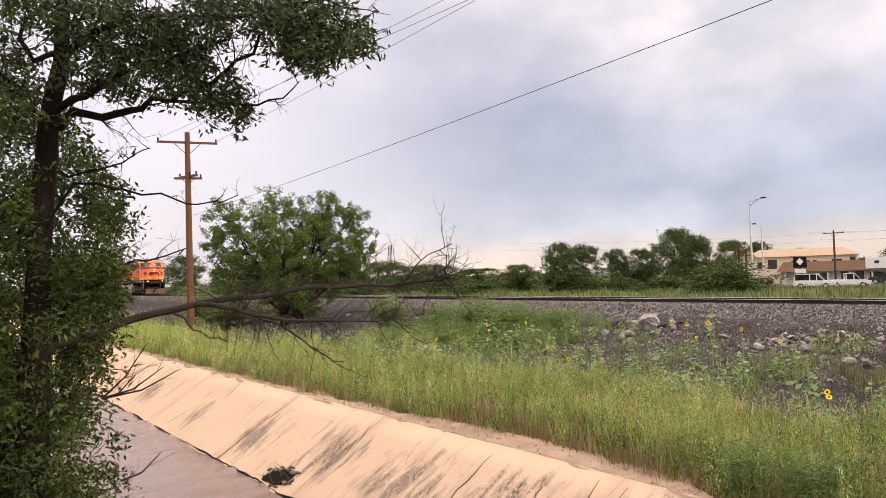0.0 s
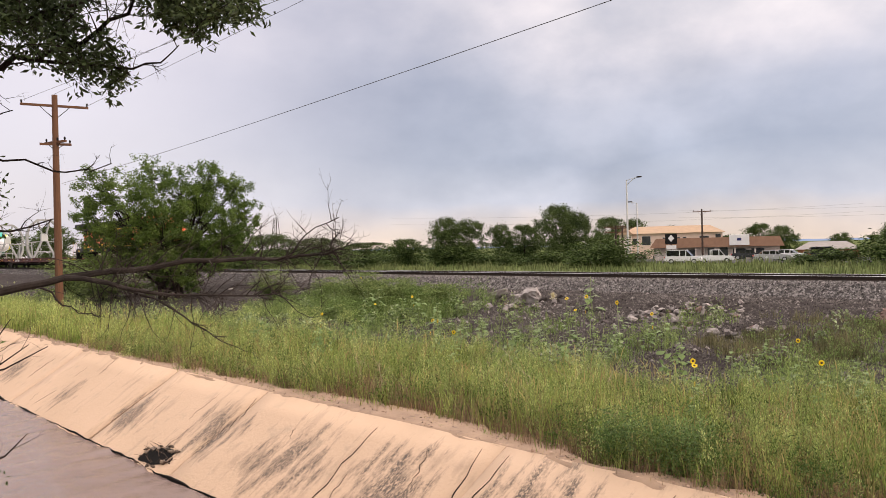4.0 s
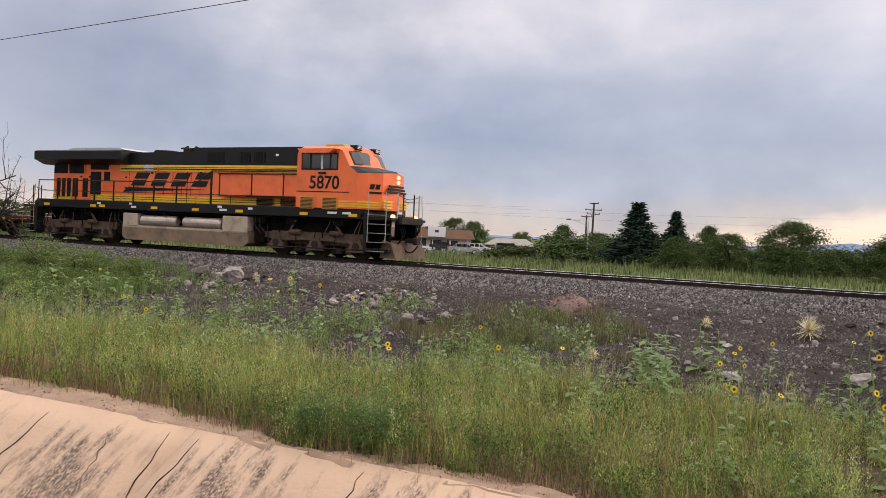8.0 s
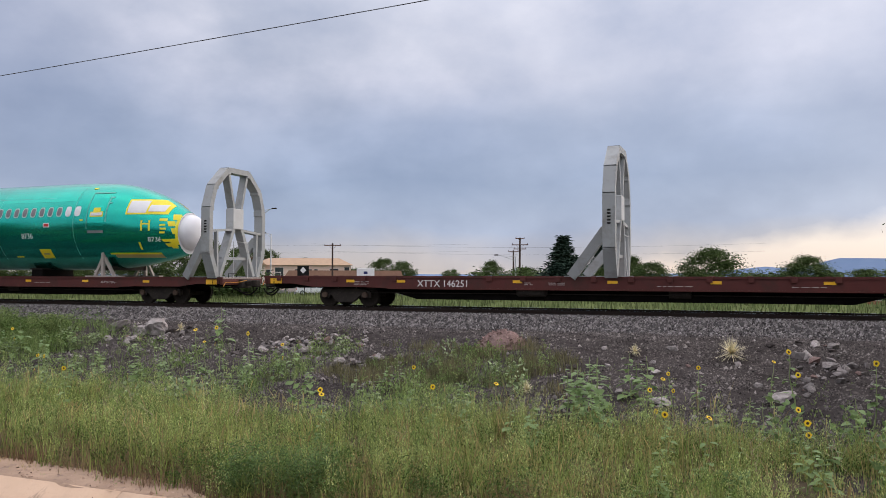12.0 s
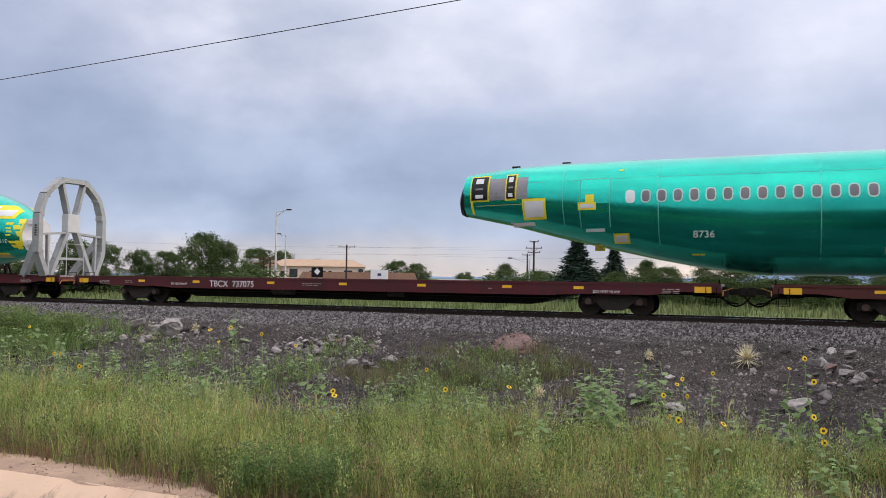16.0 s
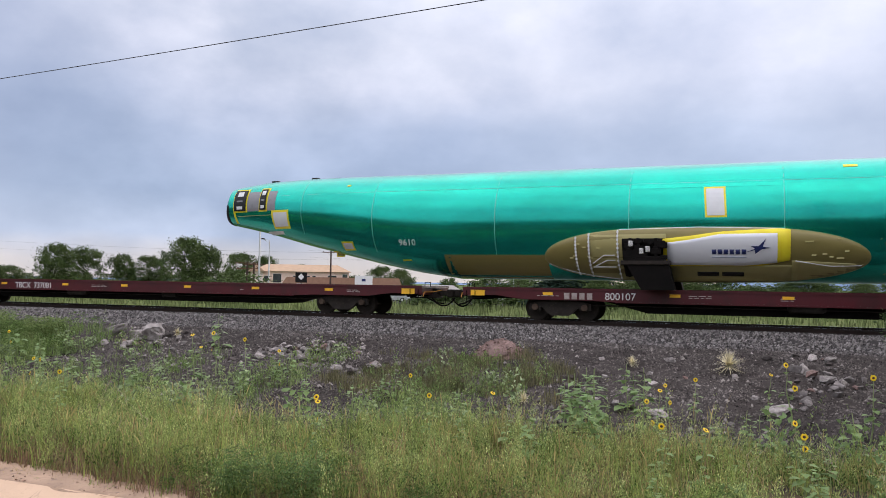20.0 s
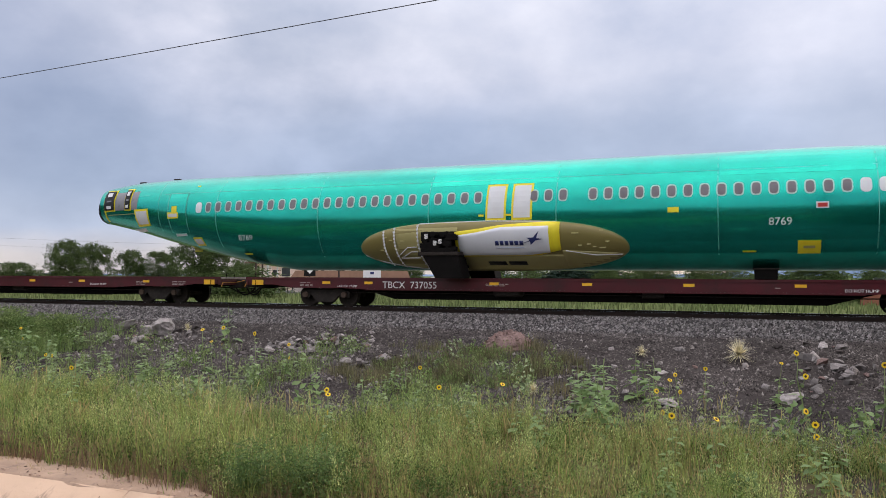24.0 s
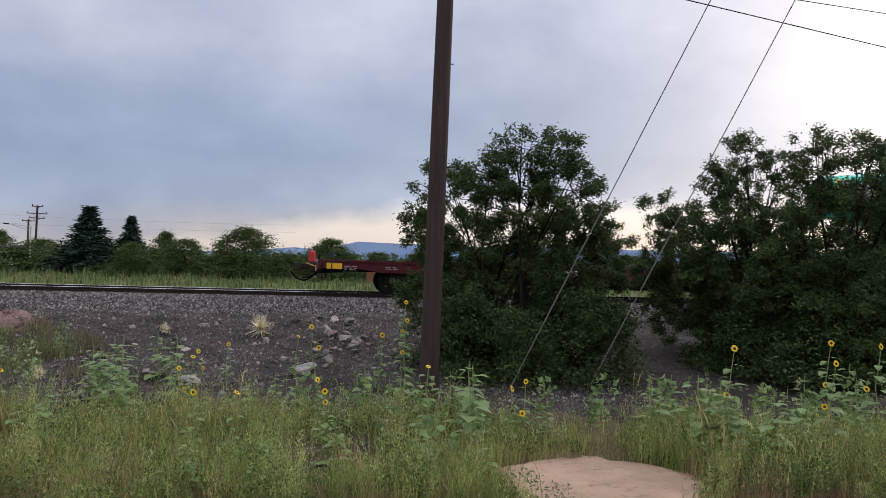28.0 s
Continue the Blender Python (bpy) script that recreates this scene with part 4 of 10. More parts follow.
def loco():
    lo = thing("locomotive", "orange and black six-axle diesel freight locomotive with yellow stripes", "locomotive")
    # frame
    bm = B()
    box(bm, -9.7, 9.55, -1.5, 1.5, 1.64, 2.04, 0.02)
    part("frame", bm, BLACK, lo, "black underframe with walkways")
    for s in (-1, 1):
        for x in (-8.9, -5.6, -5.0, -1.6, 0.9, 3.4, 6.8, 9.2):
            part("reflector", box(B(), x - 0.2, x + 0.2, s * 1.5 - 0.008, s * 1.5 + 0.008, 1.72, 1.84), REFLECT, lo)
    # long hood, with black roof and orange sides
    part("long_hood", box(B(), -9.25, 6.4, -0.92, 0.92, 2.04, 4.32, 0.05), ORANGE, lo)
    part("hood_roof", prism(B(), [(-4.1, 3.80), (6.41, 3.80), (6.41, 4.60), (0.2, 4.60), (0.1, 4.42), (-4.1, 4.38)], -0.96, 0.96), BLACK, lo, "black roof section of the long hood")
    # radiator wings over the rear
    bm = B()
    secr = [(-1.52, 4.02), (-1.52, 4.42), (-1.38, 4.48), (1.38, 4.48), (1.52, 4.42), (1.52, 4.02), (0.94, 3.80), (-0.94, 3.80)]
    a = [bm.verts.new((-9.95, y, z)) for y, z in secr]
    b = [bm.verts.new((-3.85, y, z)) for y, z in secr]
    bm.faces.new(a)
    bm.faces.new(b[::-1])
    for i in range(8):
        j = (i + 1) % 8
        bm.faces.new((a[j], a[i], b[i], b[j]))
    part("radiator_housing", bm, BLACK, lo, "black flared radiator housing over the rear")
    part("radiator_top", prism(B(), [(-8.0, 4.47), (-7.6, 4.60), (-4.3, 4.60), (-3.9, 4.47)], -1.2, 1.2), GALV, lo)
    for s in (-1, 1):
        y = s * 0.925
        for x0, x1 in ((-9.18, -8.14), (-8.06, -6.98)):
            sc = part("radiator_screen", box(B(), x0, x1, y - 0.02, y + 0.02, 3.36, 3.9, 0.01), GRILLE, lo)
            part("screen_frame", box(B(), x1 - 0.01, x1 + 0.05, y - 0.03, y + 0.03, 3.34, 3.9), ORANGE, sc)
        part("air_inlet", box(B(), -6.55, -5.3, y - 0.02, y + 0.02, 3.56, 3.86, 0.01), GRILLE, lo)
        for x0, x1 in ((-8.97, -8.70), (-8.58, -8.33), (-8.2, -7.94), (-7.8, -7.43), (-7.08, -6.72)):
            part("louvre_door", box(B(), x0, x1, y - 0.02, y + 0.02, 2.2, 3.12, 0.01), GRILLE, lo)
        part("equipment_door", box(B(), -6.53, -5.8, y - 0.025, y + 0.025, 2.33, 3.46, 0.015), GRILLE, lo)
        part("equipment_door", box(B(), -5.6, -5.2, y - 0.025, y + 0.025, 3.02, 3.46, 0.015), GRILLE, lo)
        # stripes
        for x0, x1 in ((-9.2, -7.9), (-6.45, -4.45), (-4.4, 0.3), (0.4, 6.4)):
            band = part("stripe", box(B(), x0, x1, y - 0.006, y + 0.006, 2.07, 2.37), YELLOW, lo)
            for z in (2.16, 2.26):
                part("stripe_line", box(B(), x0, x1, y - 0.011, y + 0.011, z, z + 0.022), BLACK, band)
        for x0, x1 in ((-4.5, -2.0), (-1.95, 0.9), (0.95, 6.4)):
            band = part("stripe", box(B(), x0, x1, s * 0.967 - 0.006, s * 0.967 + 0.006, 3.50, 3.80), YELLOW, lo)
            for z in (3.58, 3.68):
                part("stripe_line", box(B(), x0, x1, s * 0.967 - 0.011, s * 0.967 + 0.011, z, z + 0.022), BLACK, band)
        part("worn_patch", box(B(), -2.9, -2.3, s * 0.967 - 0.012, s * 0.967 + 0.012, 3.52, 3.78), GALV, lo)
        for k in range(9):
            part("door_seam", box(B(), -3.9 + k * 0.56, -3.885 + k * 0.56, s * 0.93 - 0.004, s * 0.93 + 0.004, 2.4, 3.5), SOOT, lo)
        for x, z in ((-4.1, 3.2), (-4.1, 2.7), (-6.6, 3.2), (4.3, 3.3), (5.6, 3.25), (-2.4, 3.42), (0.6, 3.46), (-7.2, 3.2)):
            part("latch", box(B(), x - 0.05, x + 0.05, s * 0.935 - 0.015, s * 0.935 + 0.015, z - 0.04, z + 0.04), SOOT, lo)
        for x, z, w in ((-3.1, 1.93, 0.1), (-2.9, 1.78, 0.16), (2.3, 1.93, 0.12), (2.5, 1.80, 0.2), (4.0, 1.9, 0.12), (-4.1, 4.0, 0.12), (4.9, 4.25, 0.07), (8.2, 1.85, 0.22), (8.9, 1.85, 0.2), (-5.2, 1.9, 0.12)):
            part("notice_plate", box(B(), x - w, x + w, s * (1.5 if z < 2 else 0.967) - 0.01, s * (1.5 if z < 2 else 0.967) + 0.01, z - 0.04, z + 0.05), WHITE, lo)
        for x in (-0.2, 1.2, 2.4, 3.9, 5.2):
            part("door_seam", box(B(), x - 0.012, x + 0.012, s * 0.93 - 0.012, s * 0.93 + 0.012, 2.08, 3.5), BLACK, lo)
        part("side_panel", box(B(), 1.9, 6.35, s * 1.18 - 0.05, s * 1.18 + 0.05, 2.42, 3.40, 0.03), ORANGE, lo)
        for x in (2.0, 3.8, 5.5):
            part("panel_frame", box(B(), x - 0.025, x + 0.025, s * 1.235 - 0.015, s * 1.235 + 0.015, 2.42, 3.42), BLACK, lo)
        part("panel_rail", box(B(), 1.9, 6.38, s * 1.235 - 0.02, s * 1.235 + 0.02, 3.39, 3.43), BLACK, lo)
        part("panel_rail", box(B(), 3.5, 6.38, s * 1.235 - 0.02, s * 1.235 + 0.02, 2.42, 2.46), BLACK, lo)
        for x0, x1 in ((3.9, 4.8), (5.2, 6.0)):
            bm = B()
            for k in range(5):
                box(bm, x0, x1, s * 1.0 - 0.03, s * 1.0 + 0.03, 2.10 + k * 0.055, 2.135 + k * 0.055)
            part("grille", bm, SOOT, lo)
        for x0, x1 in ((1.0, 1.97), (2.85, 3.45), (3.65, 4.27)):
            bm = box(B(), x0, x1, s * 0.965 - 0.012, s * 0.965 + 0.012, 3.92, 4.38)
            part("roof_grille", bm, GRILLE, lo)
            if x0 > 2:
                for k in range(4):
                    part("slat", box(B(), x0 + 0.06 + k * 0.15, x0 + 0.10 + k * 0.15, s * 0.985 - 0.01, s * 0.985 + 0.01, 3.94, 4.36), BLACK, lo)
        # slanted company mark as plain blocks
        for k in range(4):
            x = -3.75 + k * 1.27
            bm = B()
            yy = s * 0.934
            for z0, z1 in ((2.82, 3.09), (3.15, 3.44)):
                a, b = (z0 - 2.82) * 0.6, (z1 - 2.82) * 0.6
                prism(bm, [(x + a, z0), (x + a + 0.86, z0), (x + b + 0.86, z1), (x + b, z1)], yy - 0.006, yy + 0.006)
            part("mark_block", bm, BLACK, lo, "slanted black block of the company mark")
        part("mark_swoosh", prism(B(), [(-4.28, 2.50), (-3.95, 2.74), (1.0, 2.70), (-1.6, 2.62)], s * 0.934 - 0.006, s * 0.934 + 0.006), BLACK, lo)
    # roof fittings
    part("exhaust_hatch", prism(B(), [(-2.9, 4.38), (-2.7, 4.56), (-1.6, 4.52), (-1.3, 4.38)], -0.5, 0.5), SOOT, lo)
    bm = B()
    for k, (x, r) in enumerate(((-1.3, 0.07), (-0.95, 0.08), (-1.05, 0.06))):
        tube(bm, [(x - 0.05, -0.2 + 0.2 * k, 4.66), (x + 0.18, -0.2 + 0.2 * k, 4.66), (x + 0.34, -0.2 + 0.2 * k, 4.66)], [0.035, 0.045, r + 0.05], 10)
    box(bm, -1.15, -0.85, -0.3, 0.3, 4.38, 4.64, 0.02)
    part("air_horn", bm, SOOT, lo)
    # cab
    prof = [(6.4, 2.04), (6.4, 4.44), (6.55, 4.60), (8.45, 4.60), (8.62, 4.52), (8.97, 3.80), (9.86, 3.62), (9.96, 3.56), (9.96, 2.04)]
    # for each line across: y, set-forward of the windscreen, drop of the roof edge, set-back of the tapered nose, drop of its top
    across = [(-1.54, 0.0, -0.16, -0.60, -0.09), (-1.30, 0.06, -0.03, -0.26, -0.06), (-0.85, 0.30, 0.02, 0.18, -0.04), (0.0, 0.38, 0.05, 0.38, 0.03), (0.85, 0.30, 0.02, 0.18, -0.04), (1.30, 0.06, -0.03, -0.26, -0.06), (1.54, 0.0, -0.16, -0.60, -0.09)]
    bm = B()
    n = len(prof)
    cols = [[bm.verts.new((x + (nose if i > 5 else dx if i == 5 else dx * 0.5 if i > 2 else 0), y, z + (dz if z > 4.2 else drop if i in (6, 7) else drop * 0.55 if i == 5 else 0))) for i, (x, z) in enumerate(prof)] for y, dx, dz, nose, drop in across]
    bm.faces.new(cols[0])
    bm.faces.new(cols[-1][::-1])
    for a, b in zip(cols, cols[1:]):
        for i in range(n):
            j = (i + 1) % n
            bm.faces.new((a[j], a[i], b[i], b[j])).material_index = 1 if i in (5, 6) else 0
    cab = part("cab", bm, ORANGE, lo, "orange cab with a black anti-glare nose top")
    cab.data.materials.append(BLACK)
    part("roof_unit", box(B(), 7.0, 7.9, -0.45, 0.45, 4.66, 4.78, 0.03), OLIVE2, lo, "beige roof air conditioner")
    for s in (-1, 1):
        y = s * 1.545
        part("window_frame", box(B(), 6.62, 8.42, y - 0.012, y + 0.012, 3.58, 4.28, 0.01), BLACK, lo)
        for x0, x1 in ((6.68, 7.05), (7.15, 7.62), (7.68, 8.02), (8.10, 8.37)):
            part("window_pane", box(B(), x0, x1, y - 0.018, y + 0.018, 3.64, 4.23), GLASSD, lo)
        part("window_mullion", box(B(), 7.60, 7.70, y - 0.022, y + 0.022, 3.62, 4.24), GALV, lo)
        part("sun_visor", prism(B(), [(6.62, 4.42), (8.42, 4.42), (8.16, 4.24), (6.78, 4.24)], min(y, y + s * 0.34), max(y, y + s * 0.34)), ORANGE, lo)
        part("mirror", box(B(), 7.5, 7.85, s * 1.56 - 0.05, s * 1.56 + 0.05, 3.42, 3.50, 0.01), BLACK, lo)
        lettering("road_number", "5870", 0.74, BLACK, lo, on_side(7.78, -1.552, 3.05) if s < 0 else pose(7.78, 1.552, 3.05, 90, 0, 180), "black road number", 0.012)
        for x0, x1 in ((6.62, 7.32), (7.72, 8.46)):
            bm = box(B(), x0, x1, y - 0.03, y + 0.03, 1.98, 2.5, 0.02)
            v = part("vent_box", bm, VENT, lo, "louvred yellow vent box")
            bm = B()
            for k in range(8):
                box(bm, x0 + 0.05, x1 - 0.05, y + s * 0.03 - 0.008, y + s * 0.03 + 0.008, 2.03 + k * 0.055, 2.055 + k * 0.055)
            part("louvre", bm, SOOT, v)
        for z, h in ((2.1, 0.06), (2.2, 0.06), (2.3, 0.06)):
            part("stripe", box(B(), 8.5, 9.34, y - 0.007, y + 0.007, z, z + h), YELLOW, lo)
            bm = B()
            for p, q in (((9.37, 1.545), (9.71, 1.305)), ((9.71, 1.305), (10.13, 0.86))):
                vs = [bm.verts.new((px + o * 0.5, s * (py + o), zz)) for o in (0.012, -0.02) for (px, py), zz in ((p, z), (q, z), (q, z + h), (p, z + h))]
                for f in ((0, 1, 2, 3), (4, 5, 6, 7), (0, 1, 5, 4), (2, 3, 7, 6), (0, 3, 7, 4), (1, 2, 6, 5)):
                    bm.faces.new([vs[k] for k in f])
            part("nose_side_stripe", bm, YELLOW, lo)
        part("panel_seam", box(B(), 6.42, 9.0, y - 0.006, y + 0.006, 2.68, 2.71), BLACK, lo)
        # the company mark's blocks on the tapered nose side
        bm = B()
        for u0, u1, z0, z1 in ((0.12, 0.42, 2.86, 3.06), (0.50, 0.80, 2.86, 3.06), (0.04, 0.92, 2.68, 2.76)):
            vs = []
            for o in (0.014, -0.02):
                for u, z in ((u0, z0), (u1, z0), (u1 + 0.08, z1), (u0 + 0.08, z1)):
                    vs.append(bm.verts.new((9.71 + 0.42 * u + o * 0.72, s * (1.305 - 0.445 * u + o * 0.75), z)))
            for f in ((0, 1, 2, 3), (4, 5, 6, 7), (0, 1, 5, 4), (2, 3, 7, 6), (0, 3, 7, 4), (1, 2, 6, 5)):
                bm.faces.new([vs[k] for k in f])
        part("nose_side_mark", bm, BLACK, lo, "slanted black blocks of the company mark")
        for x in (-8.75, -7.45, -6.2, -4.95, -3.65, -2.35, -1.0):
            part("walkway_bracket", prism(B(), [(x - 0.06, 1.64), (x + 0.06, 1.64), (x + 0.03, 1.45), (x - 0.03, 1.45)], min(s * 1.1, s * 1.46), max(s * 1.1, s * 1.46)), UNDER, lo)
        # number board and windscreen on the front slope
        def cab_front(y, z, off):
            dx = float(np.interp(y, [0, 0.85, 1.30, 1.54], [0.38, 0.30, 0.06, 0.0]))
            k = (4.52 - z) / 0.78
            return Vector((8.62 + dx * 0.5 + k * (0.35 + dx * 0.5) + off, s * y, z))
        for nm, grow, off, m in (("windscreen_frame", 0.04, 0.02, BLACK), ("windscreen", 0.0, 0.035, GLASSD)):
            ws = B()
            cols_ = []
            for y, top in ((1.24 + grow, 4.33 + grow), (0.85, 4.38 + grow), (0.10 - grow, 4.40 + grow)):
                cols_.append([ws.verts.new(cab_front(y, z, o)) for o in (off, -0.05) for z in (3.86 - grow, (3.86 + top) / 2, top)])
            for a, b in zip(cols_, cols_[1:]):
                for i in range(2):
                    f = (a[i], b[i], b[i + 1], a[i + 1])
                    ws.faces.new(f if s < 0 else f[::-1])
                for i, j in ((2, 5), (3, 0)):
                    ws.faces.new((a[i], b[i], b[j], a[j]))
            for c in (cols_[0], cols_[-1]):
                ws.faces.new((c[0], c[1], c[4], c[3]))
                ws.faces.new((c[1], c[2], c[5], c[4]))
            part(nm, ws, m, lo)
        part("number_board", box(B(), 8.55, 8.88, min(s * 0.5, s * 0.95), max(s * 0.5, s * 0.95), 4.46, 4.66, 0.02), BLACK, lo)
        lettering("board_number", "5870", 0.17, LETTER, lo, pose(8.886, s * 0.725, 4.56, 90, 0, 90), "white road number on a number board")
        # snow-white handrails and front steps
        part("step_well", box(B(), 9.7, 10.9, min(s * 1.48, s * 0.95), max(s * 1.48, s * 0.95), 0.42, 0.5), BLACK, lo)
        for xx, d in ((10.42, 1), (-10.35, -1)):
            part("step_back", box(B(), min(xx - d * 0.55, xx + d * 0.30), max(xx - d * 0.55, xx + d * 0.30), min(s * 1.02, s * 1.1), max(s * 1.02, s * 1.1), 0.3, 1.7), UNDER, lo)
            part("step_side", box(B(), min(xx - d * 0.72, xx - d * 0.55), max(xx - d * 0.72, xx - d * 0.55), min(s * 1.0, s * 1.52), max(s * 1.0, s * 1.52), 0.35, 1.95, 0.03), BLACK, lo)
            for k in range(5):
                st = part("step", box(B(), min(xx - d * 0.55, xx + d * 0.30), max(xx - d * 0.55, xx + d * 0.30), min(s * 1.12, s * 1.5), max(s * 1.12, s * 1.5), 0.36 + k * 0.36, 0.40 + k * 0.36), BLACK, lo)
                part("step_edge", box(B(), min(xx - d * 0.55, xx + d * 0.30), max(xx - d * 0.55, xx + d * 0.30), s * 1.505 - 0.008, s * 1.505 + 0.008, 0.382 + k * 0.36, 0.40 + k * 0.36), STEP, st)
            for q in (-0.5, 0.32):
                bm = tube(B(), [(xx + d * q, s * 1.52, 0.75), (xx + d * q, s * 1.52, 2.0), (xx + d * (q - 0.04), s * 1.48, 2.75)], 0.016, 6)
                part("step_handrail", bm, STEP if d > 0 else VENT, lo, "white grab rail beside the steps" if d > 0 else "grimy yellow grab rail beside the rear steps")
        # side handrails
        bm = B()
        pts = [(-9.6, 2.04), (-9.6, 2.98), (-0.2, 2.98), (0.9, 2.98), (1.75, 3.50), (6.35, 3.50)]
        tube(bm, [(x, s * 1.46, z) for x, z in pts], 0.028, 6)
        part("handrail", bm, BLACK, lo)
        for x in (-8.2, -6.9, -5.6, -4.3, -3.0, -1.7, -0.3, 1.75):
            part("stanchion", tube(B(), [(x, s * 1.46, 2.0), (x, s * 1.46, 2.98 if x < 1 else 3.5)], 0.036, 6), BLACK, lo)
        part("lower_rail", tube(B(), [(-9.6, s * 1.46, 2.46), (6.3, s * 1.46, 2.46)], 0.018, 5), BLACK, lo)
        # upper grab rail
        part("roof_handrail", tube(B(), [(-4.4, s * 1.0, 3.62), (-0.4, s * 1.0, 3.62), (6.3, s * 1.0, 3.62)], 0.018, 5), BLACK, lo)
        # bogies' side frames are built below; air tanks and fuel tank here
        for x0, x1 in ((-2.55, -0.35), (0.05, 2.3)):
            bm = tube(B(), [(x0, s * 1.25, 1.18), (x0 + 0.1, s * 1.25, 1.18), (x1 - 0.1, s * 1.25, 1.18), (x1, s * 1.25, 1.18)], [0.16, 0.25, 0.25, 0.16], 16)
            part("air_tank", bm, SILVER, lo, "silver-painted air reservoir")
            for x in (x0 + 0.5, x1 - 0.5):
                part("tank_strap", tube(B(), [(x - 0.03, s * 1.25, 1.18), (x + 0.03, s * 1.25, 1.18)], 0.256, 16), TANK, lo)
        part("battery_box", box(B(), -3.6, -2.65, min(s * 1.0, s * 1.48), max(s * 1.0, s * 1.48), 0.9, 1.5, 0.03), TANK, lo)
        part("battery_box", box(B(), 2.45, 3.85, min(s * 1.0, s * 1.48), max(s * 1.0, s * 1.48), 0.85, 1.55, 0.03), TANK, lo)
        # headlights, ditch lights
        part("ditch_light", disc_y(B(), 0, -0.06, 0.06, 0, 0.1, 14), HEADLIGHT, lo).matrix_basis = pose(10.72, s * 0.95, 1.78, 0, 0, 90)
    bm = prism(B(), [(-3.64, 0.95), (3.9, 0.95), (3.9, 0.42), (3.6, 0.26), (-3.4, 0.26), (-3.64, 0.42)], -1.45, 1.45)
    part("fuel_tank", bm, FUEL, lo, "grimy dark grey fuel tank")
    for s in (-1, 1):
        # paler band along the top of the tank's side
        part("tank_seam", box(B(), -3.6, 3.86, s * 1.452 - 0.006, s * 1.452 + 0.006, 0.84, 0.94), TANK, lo)
    # dark boxes added to stand for the shade between tank and bogies
    for x0, x1 in ((-4.4, -3.66), (3.92, 4.5)):
        part("air_compressor_box", box(B(), x0, x1, -1.1, 1.1, 0.45, 1.2, 0.04), UNDER, lo)
    for z in (3.2, 3.4):
        part("headlight", disc_y(B(), 0, -0.05, 0.05, 0, 0.075, 14), HEADLIGHT, lo, "lit headlight in the nose").matrix_basis = pose(10.36, 0, z, 0, 0, 90)
    bm = B()
    for k in range(3):
        prism(bm, [(10.27, 2.75 + k * 0.12), (10.35, 2.75 + k * 0.12), (10.35, 2.83 + k * 0.12), (10.27, 2.83 + k * 0.12)], -0.75 + 0.08 * k, 0.75 - 0.12 * k)
    part("nose_mark", bm, BLACK, lo, "black bars of the nose mark")
    for z in (2.12, 2.24, 2.36):
        part("nose_stripe", box(B(), 10.2, 10.28, -0.95, 0.95, z, z + 0.07), YELLOW, lo)
    part("front_platform", box(B(), 9.5, 10.95, -1.45, 1.45, 1.62, 1.74, 0.02), BLACK, lo)
    part("rear_platform", box(B(), -10.85, -9.4, -1.45, 1.45, 1.62, 1.74, 0.02), BLACK, lo)
    part("anticlimber", box(B(), 10.85, 11.12, -0.9, 0.9, 1.5, 1.78, 0.03), SOOT, lo)
    for x in (10.9, -10.75):
        for y in (-0.9, -0.45, 0.45, 0.9):
            part("end_rail_post", tube(B(), [(x, y, 1.7), (x, y, 2.75)], 0.03, 6), STEP if x > 0 and abs(y) > 0.6 else BLACK, lo)
        part("end_chain", tube(B(), [(x, y, 2.65 - 0.12 * math.cos(y * 2)) for y in np.linspace(-0.9, 0.9, 9)], 0.015, 5), BLACK, lo)
    part("snow_plow", prism(B(), [(10.4, 0.14), (11.12, 0.14), (10.9, 0.7), (10.5, 0.85)], -1.3, 1.3), BOGIE, lo, "dusty pilot plow")
    for x, d in ((10.85, 1), (-10.75, -1)):
        coupler(lo, x, d * 0.75)
        for k, y in enumerate((-0.75, -0.62, -0.5, 0.5, 0.62, 0.75)):
            hose = tube(B(), [(x + d * 0.22 * math.sin(q * 3.1), y, 1.45 - q * 0.75 + 0.06 * k) for q in np.linspace(0, 1, 7)], 0.025, 6)
            part("air_hose", hose, UNDER, lo)
    # bogies
    for cx in (-7.0, 7.2):
        bm = B()
        for s in (-1, 1):
            y0, y1 = (0.98, 1.14) if s > 0 else (-1.14, -0.98)
            prism(bm, [(-2.65, 0.72), (-2.6, 0.98), (-1.6, 1.02), (-0.9, 0.92), (0.9, 0.92), (1.6, 1.02), (2.6, 0.98), (2.65, 0.72), (1.55, 0.62), (0.8, 0.68), (-0.8, 0.68), (-1.55, 0.62)], y0, y1)
        box(bm, -2.5, 2.5, -0.93, 0.93, 0.5, 1.04, 0.04)
        for k in (-1.5, -0.5, 0.5, 1.5):
            box(bm, k - 0.42, k + 0.42, -0.6, 0.6, 0.16, 0.6, 0.05)
        bg = part("bogie", bm, BOGIE, lo, "dusty cast-steel three-axle bogie")
        bg.matrix_basis = pose(cx, 0, 0)
